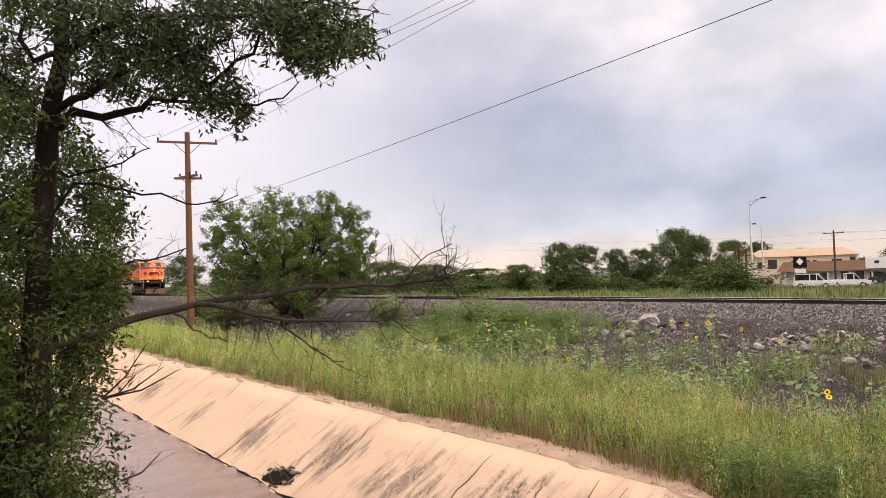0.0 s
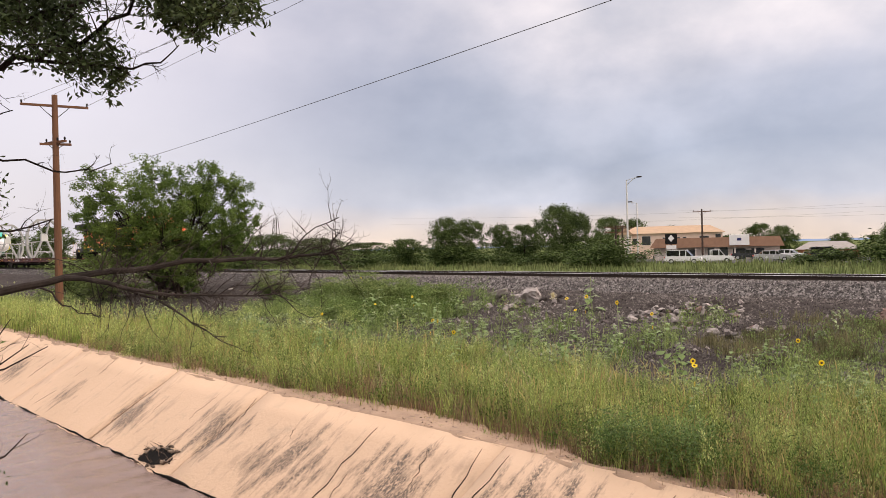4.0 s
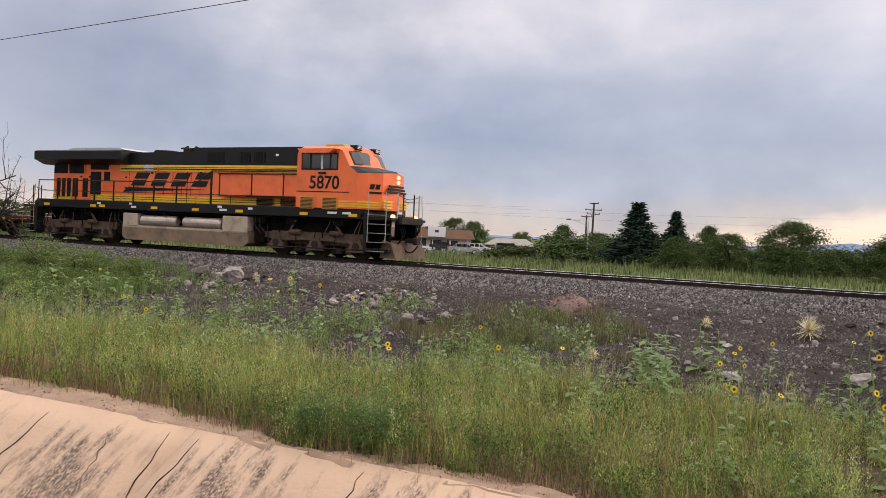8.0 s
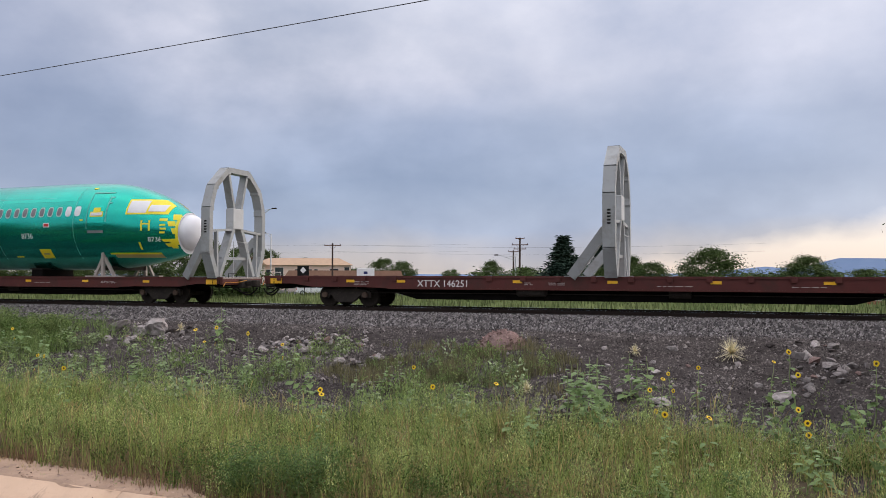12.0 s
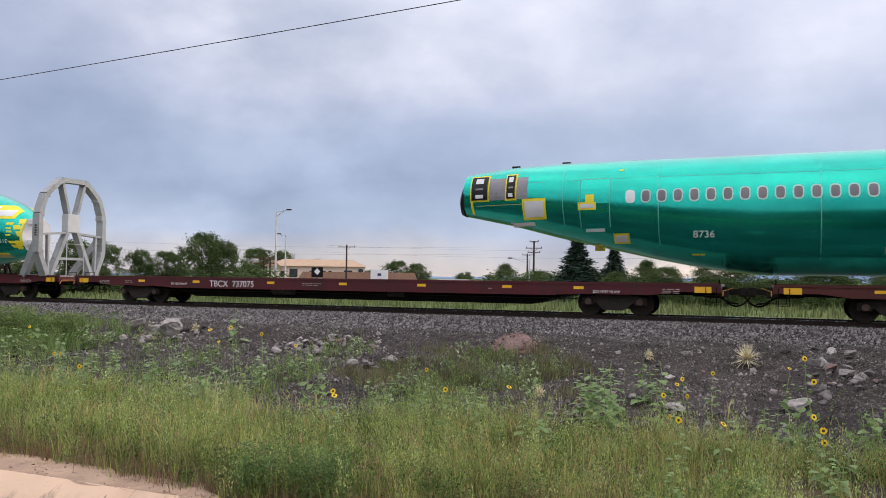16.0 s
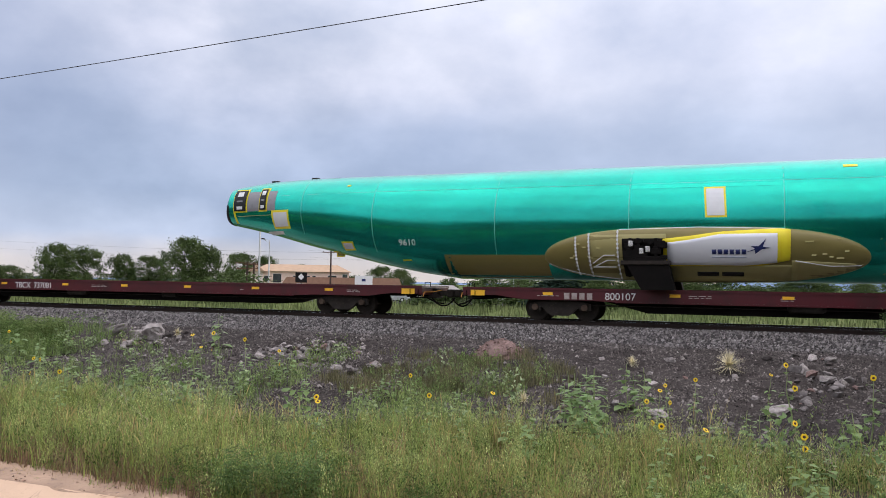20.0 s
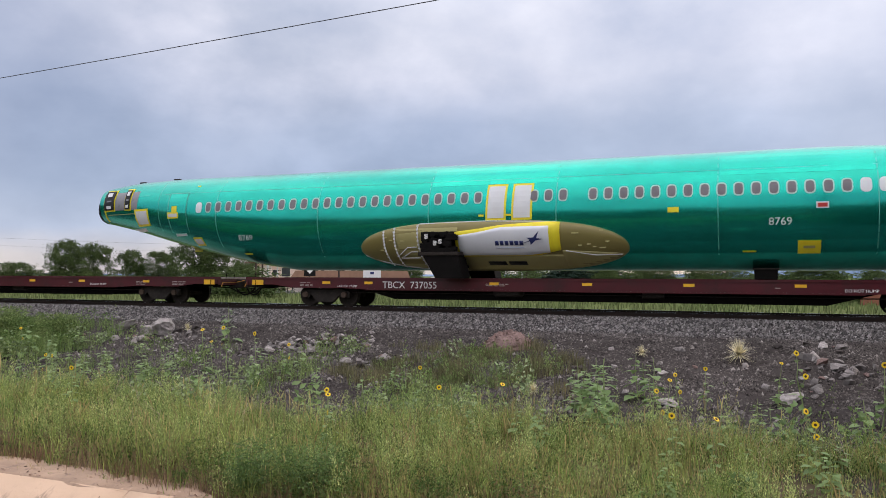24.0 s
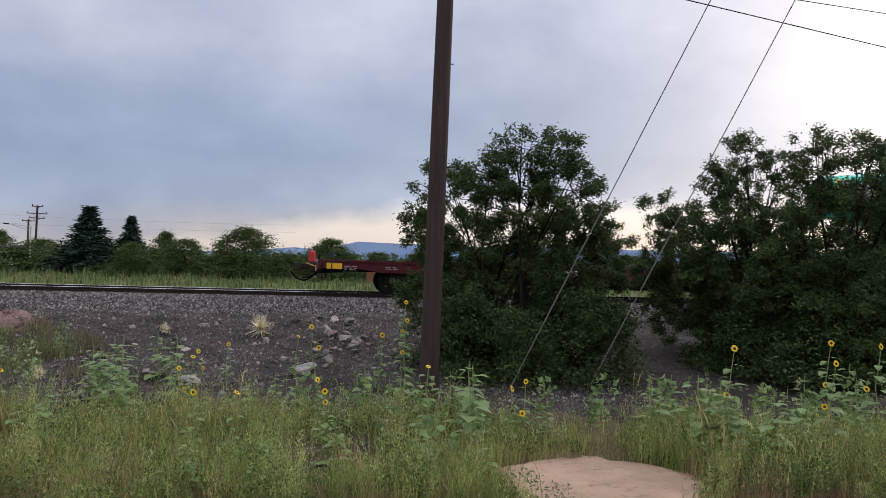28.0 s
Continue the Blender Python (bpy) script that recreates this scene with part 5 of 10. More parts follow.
        for s in (-1, 1):
            for k in (-2.0, 0, 2.0):
                bm = prism(B(), [(k - 0.42, 0.28), (k - 0.38, 0.42), (k - 0.24, 0.66), (k - 0.2, 0.84), (k + 0.2, 0.84), (k + 0.24, 0.66), (k + 0.38, 0.42), (k + 0.42, 0.28)], min(s * 1.0, s * 1.2), max(s * 1.0, s * 1.2))
                part("axle_box", bm, BOGIE, bg)
                part("axle_cap", disc_y(B(), k, min(s * 1.2, s * 1.24), max(s * 1.2, s * 1.24), 0.53, 0.15, 14), SOOT, bg)
                for q in (-0.46, 0.46):
                    bm = B()
                    for c in range(5):
                        tube(bm, [(k + q, s * 1.08, 0.33 + c * 0.07), (k + q, s * 1.08, 0.37 + c * 0.07)], 0.085, 10)
                    part("coil_spring", bm, SOOT, bg)
            for k in (-1.0, 1.0):
                part("brake_cylinder", tube(B(), [(k - 0.25, s * 1.18, 1.0), (k + 0.25, s * 1.18, 1.0)], 0.11, 10), BOGIE, bg)
        for k in (-2.0, 0, 2.0):
            wheelset(bg, k, 0.53, 0.53, 0.72)
    # pipes and boxes under the frame
    bm = B()
    for s in (-1, 1):
        tube(bm, [(-9.0, s * 1.3, 1.58), (-4.0, s * 1.32, 1.55), (3.9, s * 1.3, 1.6), (9.0, s * 1.3, 1.56)], 0.035, 6)
        tube(bm, [(-4.5, s * 1.2, 1.48), (-4.2, s * 1.2, 1.1), (-3.9, s * 1.2, 1.35)], 0.03, 6)
        for x in (-9.2, -6.2, 4.4, 6.0, 8.4):
            box(bm, x - 0.25, x + 0.25, min(s * 1.0, s * 1.3), max(s * 1.0, s * 1.3), 1.3, 1.62, 0.02)
    part("piping", bm, UNDER, lo)
    part("belly", box(B(), -9.3, 9.3, -0.9, 0.9, 1.02, 1.66), UNDER, lo)
    rnd = random.Random(9)
    for s in (-1, 1):
        for cx in (-7.0, 7.2):
            # hoses, sand pipes, brake rods and lift straps hung about each bogie
            for k in range(9):
                x = cx + rnd.uniform(-2.9, 2.9)
                q = rnd.uniform(-0.4, 0.4)
                part("hose", tube(B(), [(x, s * 1.22, 1.62), (x + q * 0.3, s * 1.27, 1.35), (x + q, s * 1.24, rnd.uniform(0.75, 1.15))], rnd.choice((0.018, 0.026)), 5), UNDER if k % 3 else BOGIE, lo)
            for k in (-2.5, -1.0, 1.0, 2.5):
                part("sand_pipe", tube(B(), [(cx + k, s * 1.16, 1.3), (cx + k * 0.98, s * 1.2, 0.7), (cx + k * 0.9, s * 1.0, 0.18)], 0.022, 5), SOOT, lo)
            part("brake_rod", tube(B(), [(cx - 2.4, s * 1.2, 0.36), (cx + 2.4, s * 1.2, 0.40)], 0.025, 5), SOOT, lo)
            for k in (-1.35, 1.35):
                part("damper", tube(B(), [(cx + k, s * 1.2, 0.95), (cx + k * 0.7, s * 1.26, 1.5)], 0.05, 8), BOGIE, lo)
        for x in (-4.3, -4.05, 4.15, 4.4):
            part("drain_pipe", tube(B(), [(x, s * 1.3, 1.6), (x, s * 1.34, 1.2), (x + 0.3, s * 1.3, 0.9)], 0.03, 6), SOOT, lo)
    TRAIN.append((lo, -120.85))
    return lo


loco()


CARS = {}
CARS["a"] = flatcar("dark red flat car with stake pockets and white lettering", -132.8, 27.4, 1.16, [(-6.1, 0.90, 0.34, "XTTX 146251"), (8.6, 0.86, 0.26, "RSH90A")], CARRED2, 0.44, pockets=True,
                    extra=[(-9.4, 0.97, 3, 0.45), (-2.9, 0.95, 2, 0.22), (-1.9, 0.95, 2, 0.4), (2.0, 0.86, 1, 0.8), (6.0, 0.86, 1, 0.7), (10.3, 0.97, 3, 0.5), (12.6, 0.95, 2, 0.4)])
CARS["b"] = flatcar("brown-red flat car with a grey ring frame at its front end", -162.2, 27.9, 1.10, [(-9.0, 0.86, 0.40, "MTTX  980855")], CARRED2, 0.42,
                    extra=[(-5.9, 0.94, 2, 0.7), (4.2, 0.86, 1, 0.7), (0.5, 0.94, 2, 0.5), (8.0, 0.92, 2, 0.6)])
CARS["c"] = flatcar("dark maroon flat car, empty under an overhanging tail", -191.65, 27.5, 1.10, [(-5.2, 0.85, 0.36, "TBCX  737075"), (-7.9, 0.83, 0.12, "DO NOT HUMP"), (10.1, 0.80, 0.13, "DO NOT HUMP")], CARRED,
                    extra=[(-1.4, 0.92, 2, 0.6), (-12.0, 0.92, 3, 0.4), (-10.6, 0.92, 2, 0.3), (6.0, 0.86, 1, 0.15), (12.2, 0.92, 3, 0.4)])
CARS["d"] = flatcar("dark red flat car carrying a saddle for a fuselage", -220.1, 28.2, 1.10, [(-8.54, 0.86, 0.34, "800107")], CARRED, 0.42, clear=(-10.7, -9.3),
                    extra=[(-6.0, 0.93, 2, 0.5), (-11.0, 0.86, 1, 0.55), (-3.4, 0.9, 2, 0.3), (7.5, 0.92, 2, 0.6), (12.0, 0.92, 3, 0.5)])
for k in range(4):
    part("mark_bar", box(B(), -10.43 + k * 0.26, -10.25 + k * 0.26, -1.407, -1.401, 0.75, 0.97), STENCIL, CARS["d"], "plain block of the owner's mark")
CARS["e"] = flatcar("dark maroon flat car, empty between two loaded cars", -249.9, 27.6, 1.10, [(-5.2, 0.85, 0.36, "TBCX  737081"), (-7.9, 0.83, 0.12, "DO NOT HUMP")], CARRED,
                    extra=[(-1.4, 0.92, 2, 0.6), (-12.0, 0.92, 3, 0.4), (6.0, 0.86, 1, 0.15), (11.0, 0.92, 2, 0.4)])
CARS["f"] = flatcar("dark maroon flat car carrying a fuselage on a saddle", -279.1, 27.6, 1.10, [(-6.6, 0.85, 0.36, "TBCX  737055"), (-9.2, 0.80, 0.12, "DO NOT HUMP"), (8.3, 0.79, 0.13, "DO NOT HUMP")], CARRED,
                    extra=[(-3.2, 0.92, 2, 0.6), (-11.0, 0.92, 3, 0.4), (6.0, 0.86, 1, 0.15), (10.2, 0.92, 3, 0.4), (12.0, 0.92, 3, 0.4)])
CARS["g"] = flatcar("dark maroon empty flat car, the last of the train", -307.97, 27.4, 1.10, [(-5.5, 0.85, 0.36, "TBCX  737073"), (-7.9, 0.80, 0.12, "DO NOT HUMP"), (7.2, 0.79, 0.13, "DO NOT HUMP")], CARRED,
                    extra=[(-2.9, 0.92, 2, 0.6), (-12.6, 0.92, 3, 0.3), (-11.2, 0.92, 2, 0.3), (-9.8, 0.88, 1, 0.5), (5.6, 0.86, 1, 0.15), (9.6, 0.92, 3, 0.4), (11.6, 0.92, 3, 0.5)])
# red end-of-train marker on the last car
part("rear_marker", box(B(), -13.95, -13.72, -0.14, 0.14, 1.0, 1.42, 0.04), REDM, CARS["g"], "red end-of-train marker")


def ring_frame(s_mid, deck):
    """A grey steel ring frame that stands across a car, braced backwards."""
    fr = thing("ring_frame", "grey painted steel ring frame standing on a flat car", "steel frame", "ring frames on the train")
    ring = [(-1.42, deck + 0.02), (-1.85, 2.15), (-1.85, 3.95), (-1.55, 4.85), (-0.72, 5.6), (0.72, 5.6), (1.55, 4.85), (1.85, 3.95), (1.85, 2.15), (1.42, deck + 0.02)]
    for (y0, z0), (y1, z1) in zip(ring, ring[1:]):
        part("ring_segment", beam(B(), (0, y0, z0), (0, y1, z1), 0.42, 0.22, (1, 0, 0)), FRAMEM, fr)
    for y, z in ring[1:-1]:
        part("corner_gusset", box(B(), -0.213, 0.213, y * 0.955 - 0.10, y * 0.955 + 0.10, z - (0.13 if z < 5 else 0.2), z + (0.13 if z < 5 else 0.0), 0.02), FRAMEM, fr)
    part("hub_plate", box(B(), -0.2, 0.2, -0.36, 0.36, 3.15, 4.02, 0.02), FRAMEL, fr, "pale hub plate in the middle of the ring")
    for s in (-1, 1):
        part("spoke", beam(B(), (0, s * 0.66, 5.52), (0, s * 0.24, 3.98), 0.34, 0.13, (1, 0, 0)), FRAMEM, fr)
        part("leg", beam(B(), (0, s * 0.26, 3.2), (0, s * 1.18, deck + 0.04), 0.36, 0.17, (1, 0, 0)), FRAMEM, fr)
        part("arm", beam(B(), (0, s * 0.3, 3.12), (0, s * 1.78, 3.0), 0.30, 0.10, (1, 0, 0)), FRAMEM, fr)
        part("post", beam(B(), (0.1, s * 1.40, 3.0), (0.1, s * 1.36, deck + 0.02), 0.10, 0.16), FRAMEM, fr)
        part("brace", beam(B(), (-0.12, s * 1.74, 2.75), (-1.35, s * 1.36, deck + 0.02), 0.24, 0.34), FRAMEM, fr)
        part("foot_plate", box(B(), -1.6, 0.36, s * 1.3 - 0.16, s * 1.3 + 0.16, deck + 0.016, deck + 0.04), FRAMEM, fr)
        st_ = part("stencil_panel", box(B(), -0.12, 0.14, s * 1.965 - 0.008, s * 1.965 + 0.008, 2.85, 3.5), FRAMEM, fr)
        for k in range(5):
            part("stencil_line", box(B(), -0.05, 0.07, s * 1.975 - 0.004, s * 1.975 + 0.004, 2.92 + k * 0.11, 2.98 + k * 0.11), GRILLE, st_)
    part("cross_tie", beam(B(), (0, -0.95, 1.9), (0, 0.95, 1.9), 0.14, 0.12, (1, 0, 0)), FRAMEM, fr)
    part("grab_frame", tube(B(), [(0.32, -0.5, deck), (0.32, -0.5, 2.6), (0.32, 0.5, 2.6), (0.32, 0.5, deck)], 0.02, 6), FRAMEL, fr)
    TRAIN.append((fr, s_mid))
    return fr


ring_frame(-146.53, 1.16)
ring_frame(-162.65, 1.10)
ring_frame(-221.0, 1.10)

# fuselage outline: distance from the nose cut, top, bottom, half width
OUT = np.array([(0.0, 3.93, 2.10, 0.84), (0.25, 4.06, 2.02, 0.96), (0.5, 4.24, 1.95, 1.06), (0.8, 4.43, 1.88, 1.17), (1.1, 4.58, 1.82, 1.26), (1.5, 4.76, 1.75, 1.38), (2.1, 4.97, 1.65, 1.53), (2.8, 5.18, 1.55, 1.66), (3.6, 5.32, 1.47, 1.76), (4.6, 5.39, 1.43, 1.84), (6.0, 5.42, 1.41, 1.88),
                (25.6, 5.42, 1.41, 1.88), (27.2, 5.42, 1.62, 1.86), (28.8, 5.42, 1.92, 1.78), (30.6, 5.42, 2.32, 1.60), (32.2, 5.40, 2.68, 1.38), (34.0, 5.33, 3.15, 1.06), (35.3, 5.18, 3.42, 0.80), (35.8, 5.10, 3.52, 0.70)])


def outline(d):
    return [float(np.interp(d, OUT[:, 0], OUT[:, k])) for k in (1, 2, 3)]


def skin(d, z, off=0.0, side=-1):
    """The point of the fuselage's side at distance d from the nose and height z (local x = -d)."""
    t, b, w = outline(d)
    c, h = (t + b) / 2, (t - b) / 2
    q = max(-1, min(1, (z - c) / h))
    n = Vector((0, side * math.sqrt(max(0, 1 - q * q)) / w, q / h)).normalized()
    return Vector((-d, side * w * math.sqrt(max(0, 1 - q * q)), z)) + n * off


def patch(name, parent, material, d0, d1, z0, z1, off=0.008, side=-1, round_=0.0, label="", shear=0.0, nx=4, nz=6):
    """A thin sheet on the skin, between two distances from the nose and two heights."""
    bm = B()

    def pt(i, j, o):
        u, v = i / nx, j / nz
        d, z = d0 + (d1 - d0) * u, z0 + (z1 - z0) * v
        if round_:
            cu, cv = u * 2 - 1, v * 2 - 1
            k = 1 / max(1, (abs(cu) ** 3.2 + abs(cv) ** 3.2) ** (1 / 3.2))
            d, z = (d0 + d1) / 2 + (d1 - d0) / 2 * cu * k, (z0 + z1) / 2 + (z1 - z0) / 2 * cv * k
        d = d + shear * (v - 0.5)
        return skin(d, min(z, outline(d)[0] - 0.05), o, side)
    top = [[bm.verts.new(pt(i, j, off)) for j in range(nz + 1)] for i in range(nx + 1)]
    for i in range(nx):
        for j in range(nz):
            bm.faces.new((top[i][j], top[i + 1][j], top[i + 1][j + 1], top[i][j + 1]) if side > 0 else (top[i][j], top[i][j + 1], top[i + 1][j + 1], top[i + 1][j]))
    rim = [top[i][0] for i in range(nx + 1)] + [top[nx][j] for j in range(1, nz + 1)] + [top[i][nz] for i in range(nx - 1, -1, -1)] + [top[0][j] for j in range(nz - 1, 0, -1)]
    low = []
    for v in rim:
        low.append(bm.verts.new(v.co + Vector((0, -side * 0.02, 0))))
    for i in range(len(rim)):
        j = (i + 1) % len(rim)
        bm.faces.new((rim[i], rim[j], low[j], low[i]))
    return part(name, bm, material, parent, label, smooth=False)


def taped(parent, d0, d1, z0, z1, inner=FILM, edge=0.07, **kw):
    """A covered opening: yellow tape round a sheet of film."""
    p = patch("tape_border", parent, TAPE, d0, d1, z0, z1, 0.009, **kw)
    patch("film", p, inner, d0 + edge, d1 - edge, z0 + edge, z1 - edge, 0.016, **kw)
    return p


SADDLE = mat("weathered_saddle_steel", (0.42, 0.37, 0.33), (0.30, 0.26, 0.23), 0.7, scale=2.0, c3=(0.34, 0.31, 0.28), spot=0.6)


def fuselage(number, s_nose, windows, label):
    fu = thing("fuselage", label, "aircraft fuselage", "fuselages on the train")
    bm = B()
    ds = sorted(set(np.concatenate([np.linspace(0, 6, 19), np.linspace(6, 25.6, 14), np.linspace(25.6, 35.8, 26)]).round(3)))
    seg = 56
    rings = []
    for d in ds:
        t, b, w = outline(d)
        c, h = (t + b) / 2, (t - b) / 2
        rings.append([bm.verts.new((-d, w * math.sin(k * math.tau / seg), c + h * math.cos(k * math.tau / seg))) for k in range(seg)])
    for r, q in zip(rings, rings[1:]):
        for k in range(seg):
            bm.faces.new((r[k], q[k], q[(k + 1) % seg], r[(k + 1) % seg])).smooth = True
    part("skin", bm, GREEN, fu, "glossy green primer skin")
    # nose bulkhead and tail cap
    bm = B()
    t, b, w = outline(0)
    vs = [bm.verts.new((0.0, w * math.sin(k * math.tau / 24), (t + b) / 2 + (t - b) / 2 * math.cos(k * math.tau / 24))) for k in range(24)]
    bm.faces.new(vs)
    part("nose_bulkhead", bm, FILM, fu)
    if number == "8736":
        # white cover bulging over the nose opening
        bm = tube(B(), [(0.0, 0, 3.06), (0.22, 0, 3.06), (0.42, 0, 3.05), (0.55, 0, 3.04), (0.6, 0, 3.04)], [0.80, 0.74, 0.58, 0.34, 0.08], 24)
        for v in bm.verts:
            v.co += noise.noise_vector(v.co * 2.5) * 0.03
        part("nose_cover", bm, CLOTH, fu, "white sheet tied over the nose opening", smooth=True)
    t, b, w = outline(35.8)
    bm = tube(B(), [(-35.75, 0, (t + b) / 2), (-35.86, 0, (t + b) / 2 + 0.02), (-35.95, 0, (t + b) / 2 + 0.05)], [w * 1.02, w * 0.98, w * 0.7], 24)
    for v in bm.verts:
        v.co.z = (t + b) / 2 + (v.co.z - (t + b) / 2) * (t - b) / 2 / w
    part("tail_cap", bm, BLACK, fu, "black tail end cap")
    for side in (-1, 1):
        kw = dict(side=side)
        # seams
        for d in (4.8, 9.3, 14.5, 19.2, 23.8, 28.6, 31.85):
            t, b, w = outline(d)
            patch("frame_seam", fu, SEAM, d, d + 0.022, b + 0.5, t - 0.12, 0.003, nx=1, nz=14, **kw)
        patch("lap_seam", fu, SEAM, 2.2, 34, 4.62, 4.632, 0.003, nx=24, nz=1, **kw)
        # lighter skin panels along the crown
        for d0, d1 in ((14.55, 19.15), (4.85, 9.25)):
            patch("crown_panel", fu, GREEN2, d0, d1, 4.45, 5.15, 0.004, nx=8, nz=6, **kw)
        if windows:
            for k in range(50):
                d, z = 4.63 + k * 0.508, 3.98
                if k in (18, 22, 23, 24):
                    continue
                odd = k in (0, 1, 49)
                wf = patch("window", fu, FILM if odd else RING, d - 0.16, d + 0.16, z - 0.225, z + 0.225, 0.006, round_=1, nx=6, nz=8, **kw)
                patch("pane_film", wf, FILM if odd else PANEF, d - 0.125, d + 0.12, z - 0.18, z + 0.18, 0.010, round_=1, nx=6, nz=8, **kw)
            for d0 in (15.34, 16.28):
                taped(fu, d0, d0 + 0.74, 3.16, 4.44, edge=0.075, shear=-0.03, **kw)
            for d0 in (17.1, 16.1):
                patch("tape", fu, TAPE, d0, d0 + 0.18, 3.3, 3.37, 0.012, nx=2, nz=2, **kw)
            patch("entry_door", fu, GREEN2, 3.25, 4.05, 3.15, 4.72, 0.006, nx=6, nz=10, **kw)
            patch("door_sill", fu, GREYP, 3.25, 4.05, 3.02, 3.13, 0.03, **kw)
            for d0, d1, z0, z1 in ((3.15, 4.15, 4.78, 4.83), (3.12, 3.17, 3.5, 4.6), (4.09, 4.12, 3.2, 4.7), (3.0, 3.18, 4.3, 4.36), (3.0, 3.18, 4.55, 4.61)):
                patch("door_edge", fu, SEAM, d0, d1, z0, z1, 0.012, nx=3, nz=6, **kw)
            taped(fu, 3.3, 3.95, 3.72, 3.95, edge=0.05, **kw)
            patch("tape", fu, TAPE, 3.45, 3.8, 3.95, 4.12, 0.012, **kw)
            patch("service_door", fu, GREEN2, 30.25, 31.22, 2.95, 4.62, 0.006, nx=6, nz=10, **kw)
            patch("door_sill", fu, FILM, 30.42, 31.1, 2.86, 2.96, 0.02, **kw)
            taped(fu, 30.68, 31.32, 3.58, 3.84, edge=0.06, **kw)
            for d0, d1, z0, z1 in ((30.2, 31.26, 4.62, 4.65), (30.2, 30.23, 3.0, 4.6), (31.24, 31.27, 3.0, 4.6)):
                patch("door_edge", fu, SEAM, d0, d1, z0, z1, 0.012, nx=3, nz=6, **kw)
            patch("tape", fu, TAPE, 30.75, 31.05, 3.84, 4.10, 0.012, **kw)
            patch("warning_plate", fu, FILM, 6.15, 6.5, 3.30, 3.50, 0.010, **kw)
            patch("warning_print", fu, REDM, 6.19, 6.46, 3.34, 3.46, 0.014, **kw)
            taped(fu, 6.35, 7.0, 1.95, 2.35, OLIVE2, 0.16, **kw)
            patch("tape", fu, TAPE, 10.5, 10.85, 3.28, 3.45, 0.008, **kw)
        else:
            taped(fu, 9.0, 9.75, 3.55, 4.62, edge=0.06, shear=0.05, **kw)
            taped(fu, 16.2, 16.85, 3.45, 4.45, edge=0.06, shear=0.05, **kw)
            taped(fu, 7.0, 8.35, 2.55, 3.12, FILM, 0.10, **kw)
            taped(fu, 2.85, 4.1, 2.72, 3.28, FILM, 0.12, **kw)
            taped(fu, 3.0, 3.6, 3.28, 3.55, GREEN2, 0.08, **kw)
            taped(fu, 3.75, 4.25, 4.05, 4.28, edge=0.05, **kw)
            patch("warning_plate", fu, FILM, 6.6, 6.9, 3.36, 3.54, 0.010, **kw)
            patch("warning_print", fu, REDM, 6.64, 6.86, 3.40, 3.50, 0.014, **kw)
            patch("film", fu, FILM, 7.7, 8.1, 2.3, 2.5, 0.01, **kw)
            patch("tape", fu, TAPE, 10.6, 10.85, 3.40, 3.55, 0.008, **kw)
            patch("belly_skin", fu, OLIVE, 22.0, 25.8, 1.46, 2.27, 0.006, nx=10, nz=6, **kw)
            for d in (8.0, 11.0, 12.4):
                patch("tape", fu, TAPE, d, d + 0.4, 5.02, 5.10, 0.008, **kw)
        # shared tape marks
        for d0, d1, z0, z1 in ((1.12, 1.19, 3.10, 3.55), (1.45, 1.52, 3.10, 3.55), (1.19, 1.45, 3.36, 3.42), (1.6, 1.68, 2.3, 2.62), (0.45, 0.75, 3.50, 3.62), (0.5, 0.72, 3.3, 3.38), (0.45, 0.7, 3.14, 3.22), (0.5, 0.72, 2.98, 3.06),
                               (4.2, 4.4, 5.0, 5.06), (4.3, 4.45, 3.55, 3.62), (8.2, 8.6, 2.0, 2.05), (27.2, 27.6, 2.05, 2.10), (18.5, 18.6, 2.4, 2.5), (29.8, 29.95, 4.9, 4.95)):
            patch("tape", fu, TAPE, d0, d1, z0, z1, 0.010, nx=2, nz=3, **kw)
        for d0, d1, z0, z1 in ((0.02, 0.28, 3.55, 3.8), (0.12, 0.4, 3.28, 3.5), (0.05, 0.22, 2.95, 3.2), (0.3, 0.62, 2.62, 2.74), (0.1, 0.5, 2.42, 2.56)):
            patch("ragged_tape", fu, TAPE, d0, d1, z0, z1, 0.013, nx=3, nz=3, shear=0.08, **kw)
        patch("tape_border", fu, TAPE, 0.0, 0.10, 2.5, 3.75, 0.008, nx=2, nz=6, **kw)
        patch("tape_border", fu, TAPE, 0.1, 0.32, 2.35, 2.75, 0.008, nx=2, nz=4, **kw)
        patch("belly_tape", fu, OLIVE2, 0.9, 3.0, 1.95, 2.12, 0.008, nx=8, nz=3, **kw)
        patch("tape", fu, TAPE, 0.9, 3.2, 2.10, 2.17, 0.012, nx=8, nz=2, **kw)
        # flight-deck windows behind white film, edged with tape
        gl = patch("flight_deck_tape", fu, TAPE, 0.50, 2.24, 3.80, 4.48, 0.010, shear=0.0, nx=10, nz=8, **kw)
        for d0, d1 in ((0.66, 1.30), (1.38, 2.16)):
            patch("film", gl, FILM, d0, d1, 3.92 if d0 < 1.0 else 3.87, 4.22 if d0 < 1.0 else 4.41, 0.018, nx=5, nz=5, **kw)
        # tail: grey bands, black openings, taped patches
        patch("grey_band", fu, GREYP, 33.2, 34.9, 4.05, 4.85, 0.006, nx=8, nz=6, **kw)
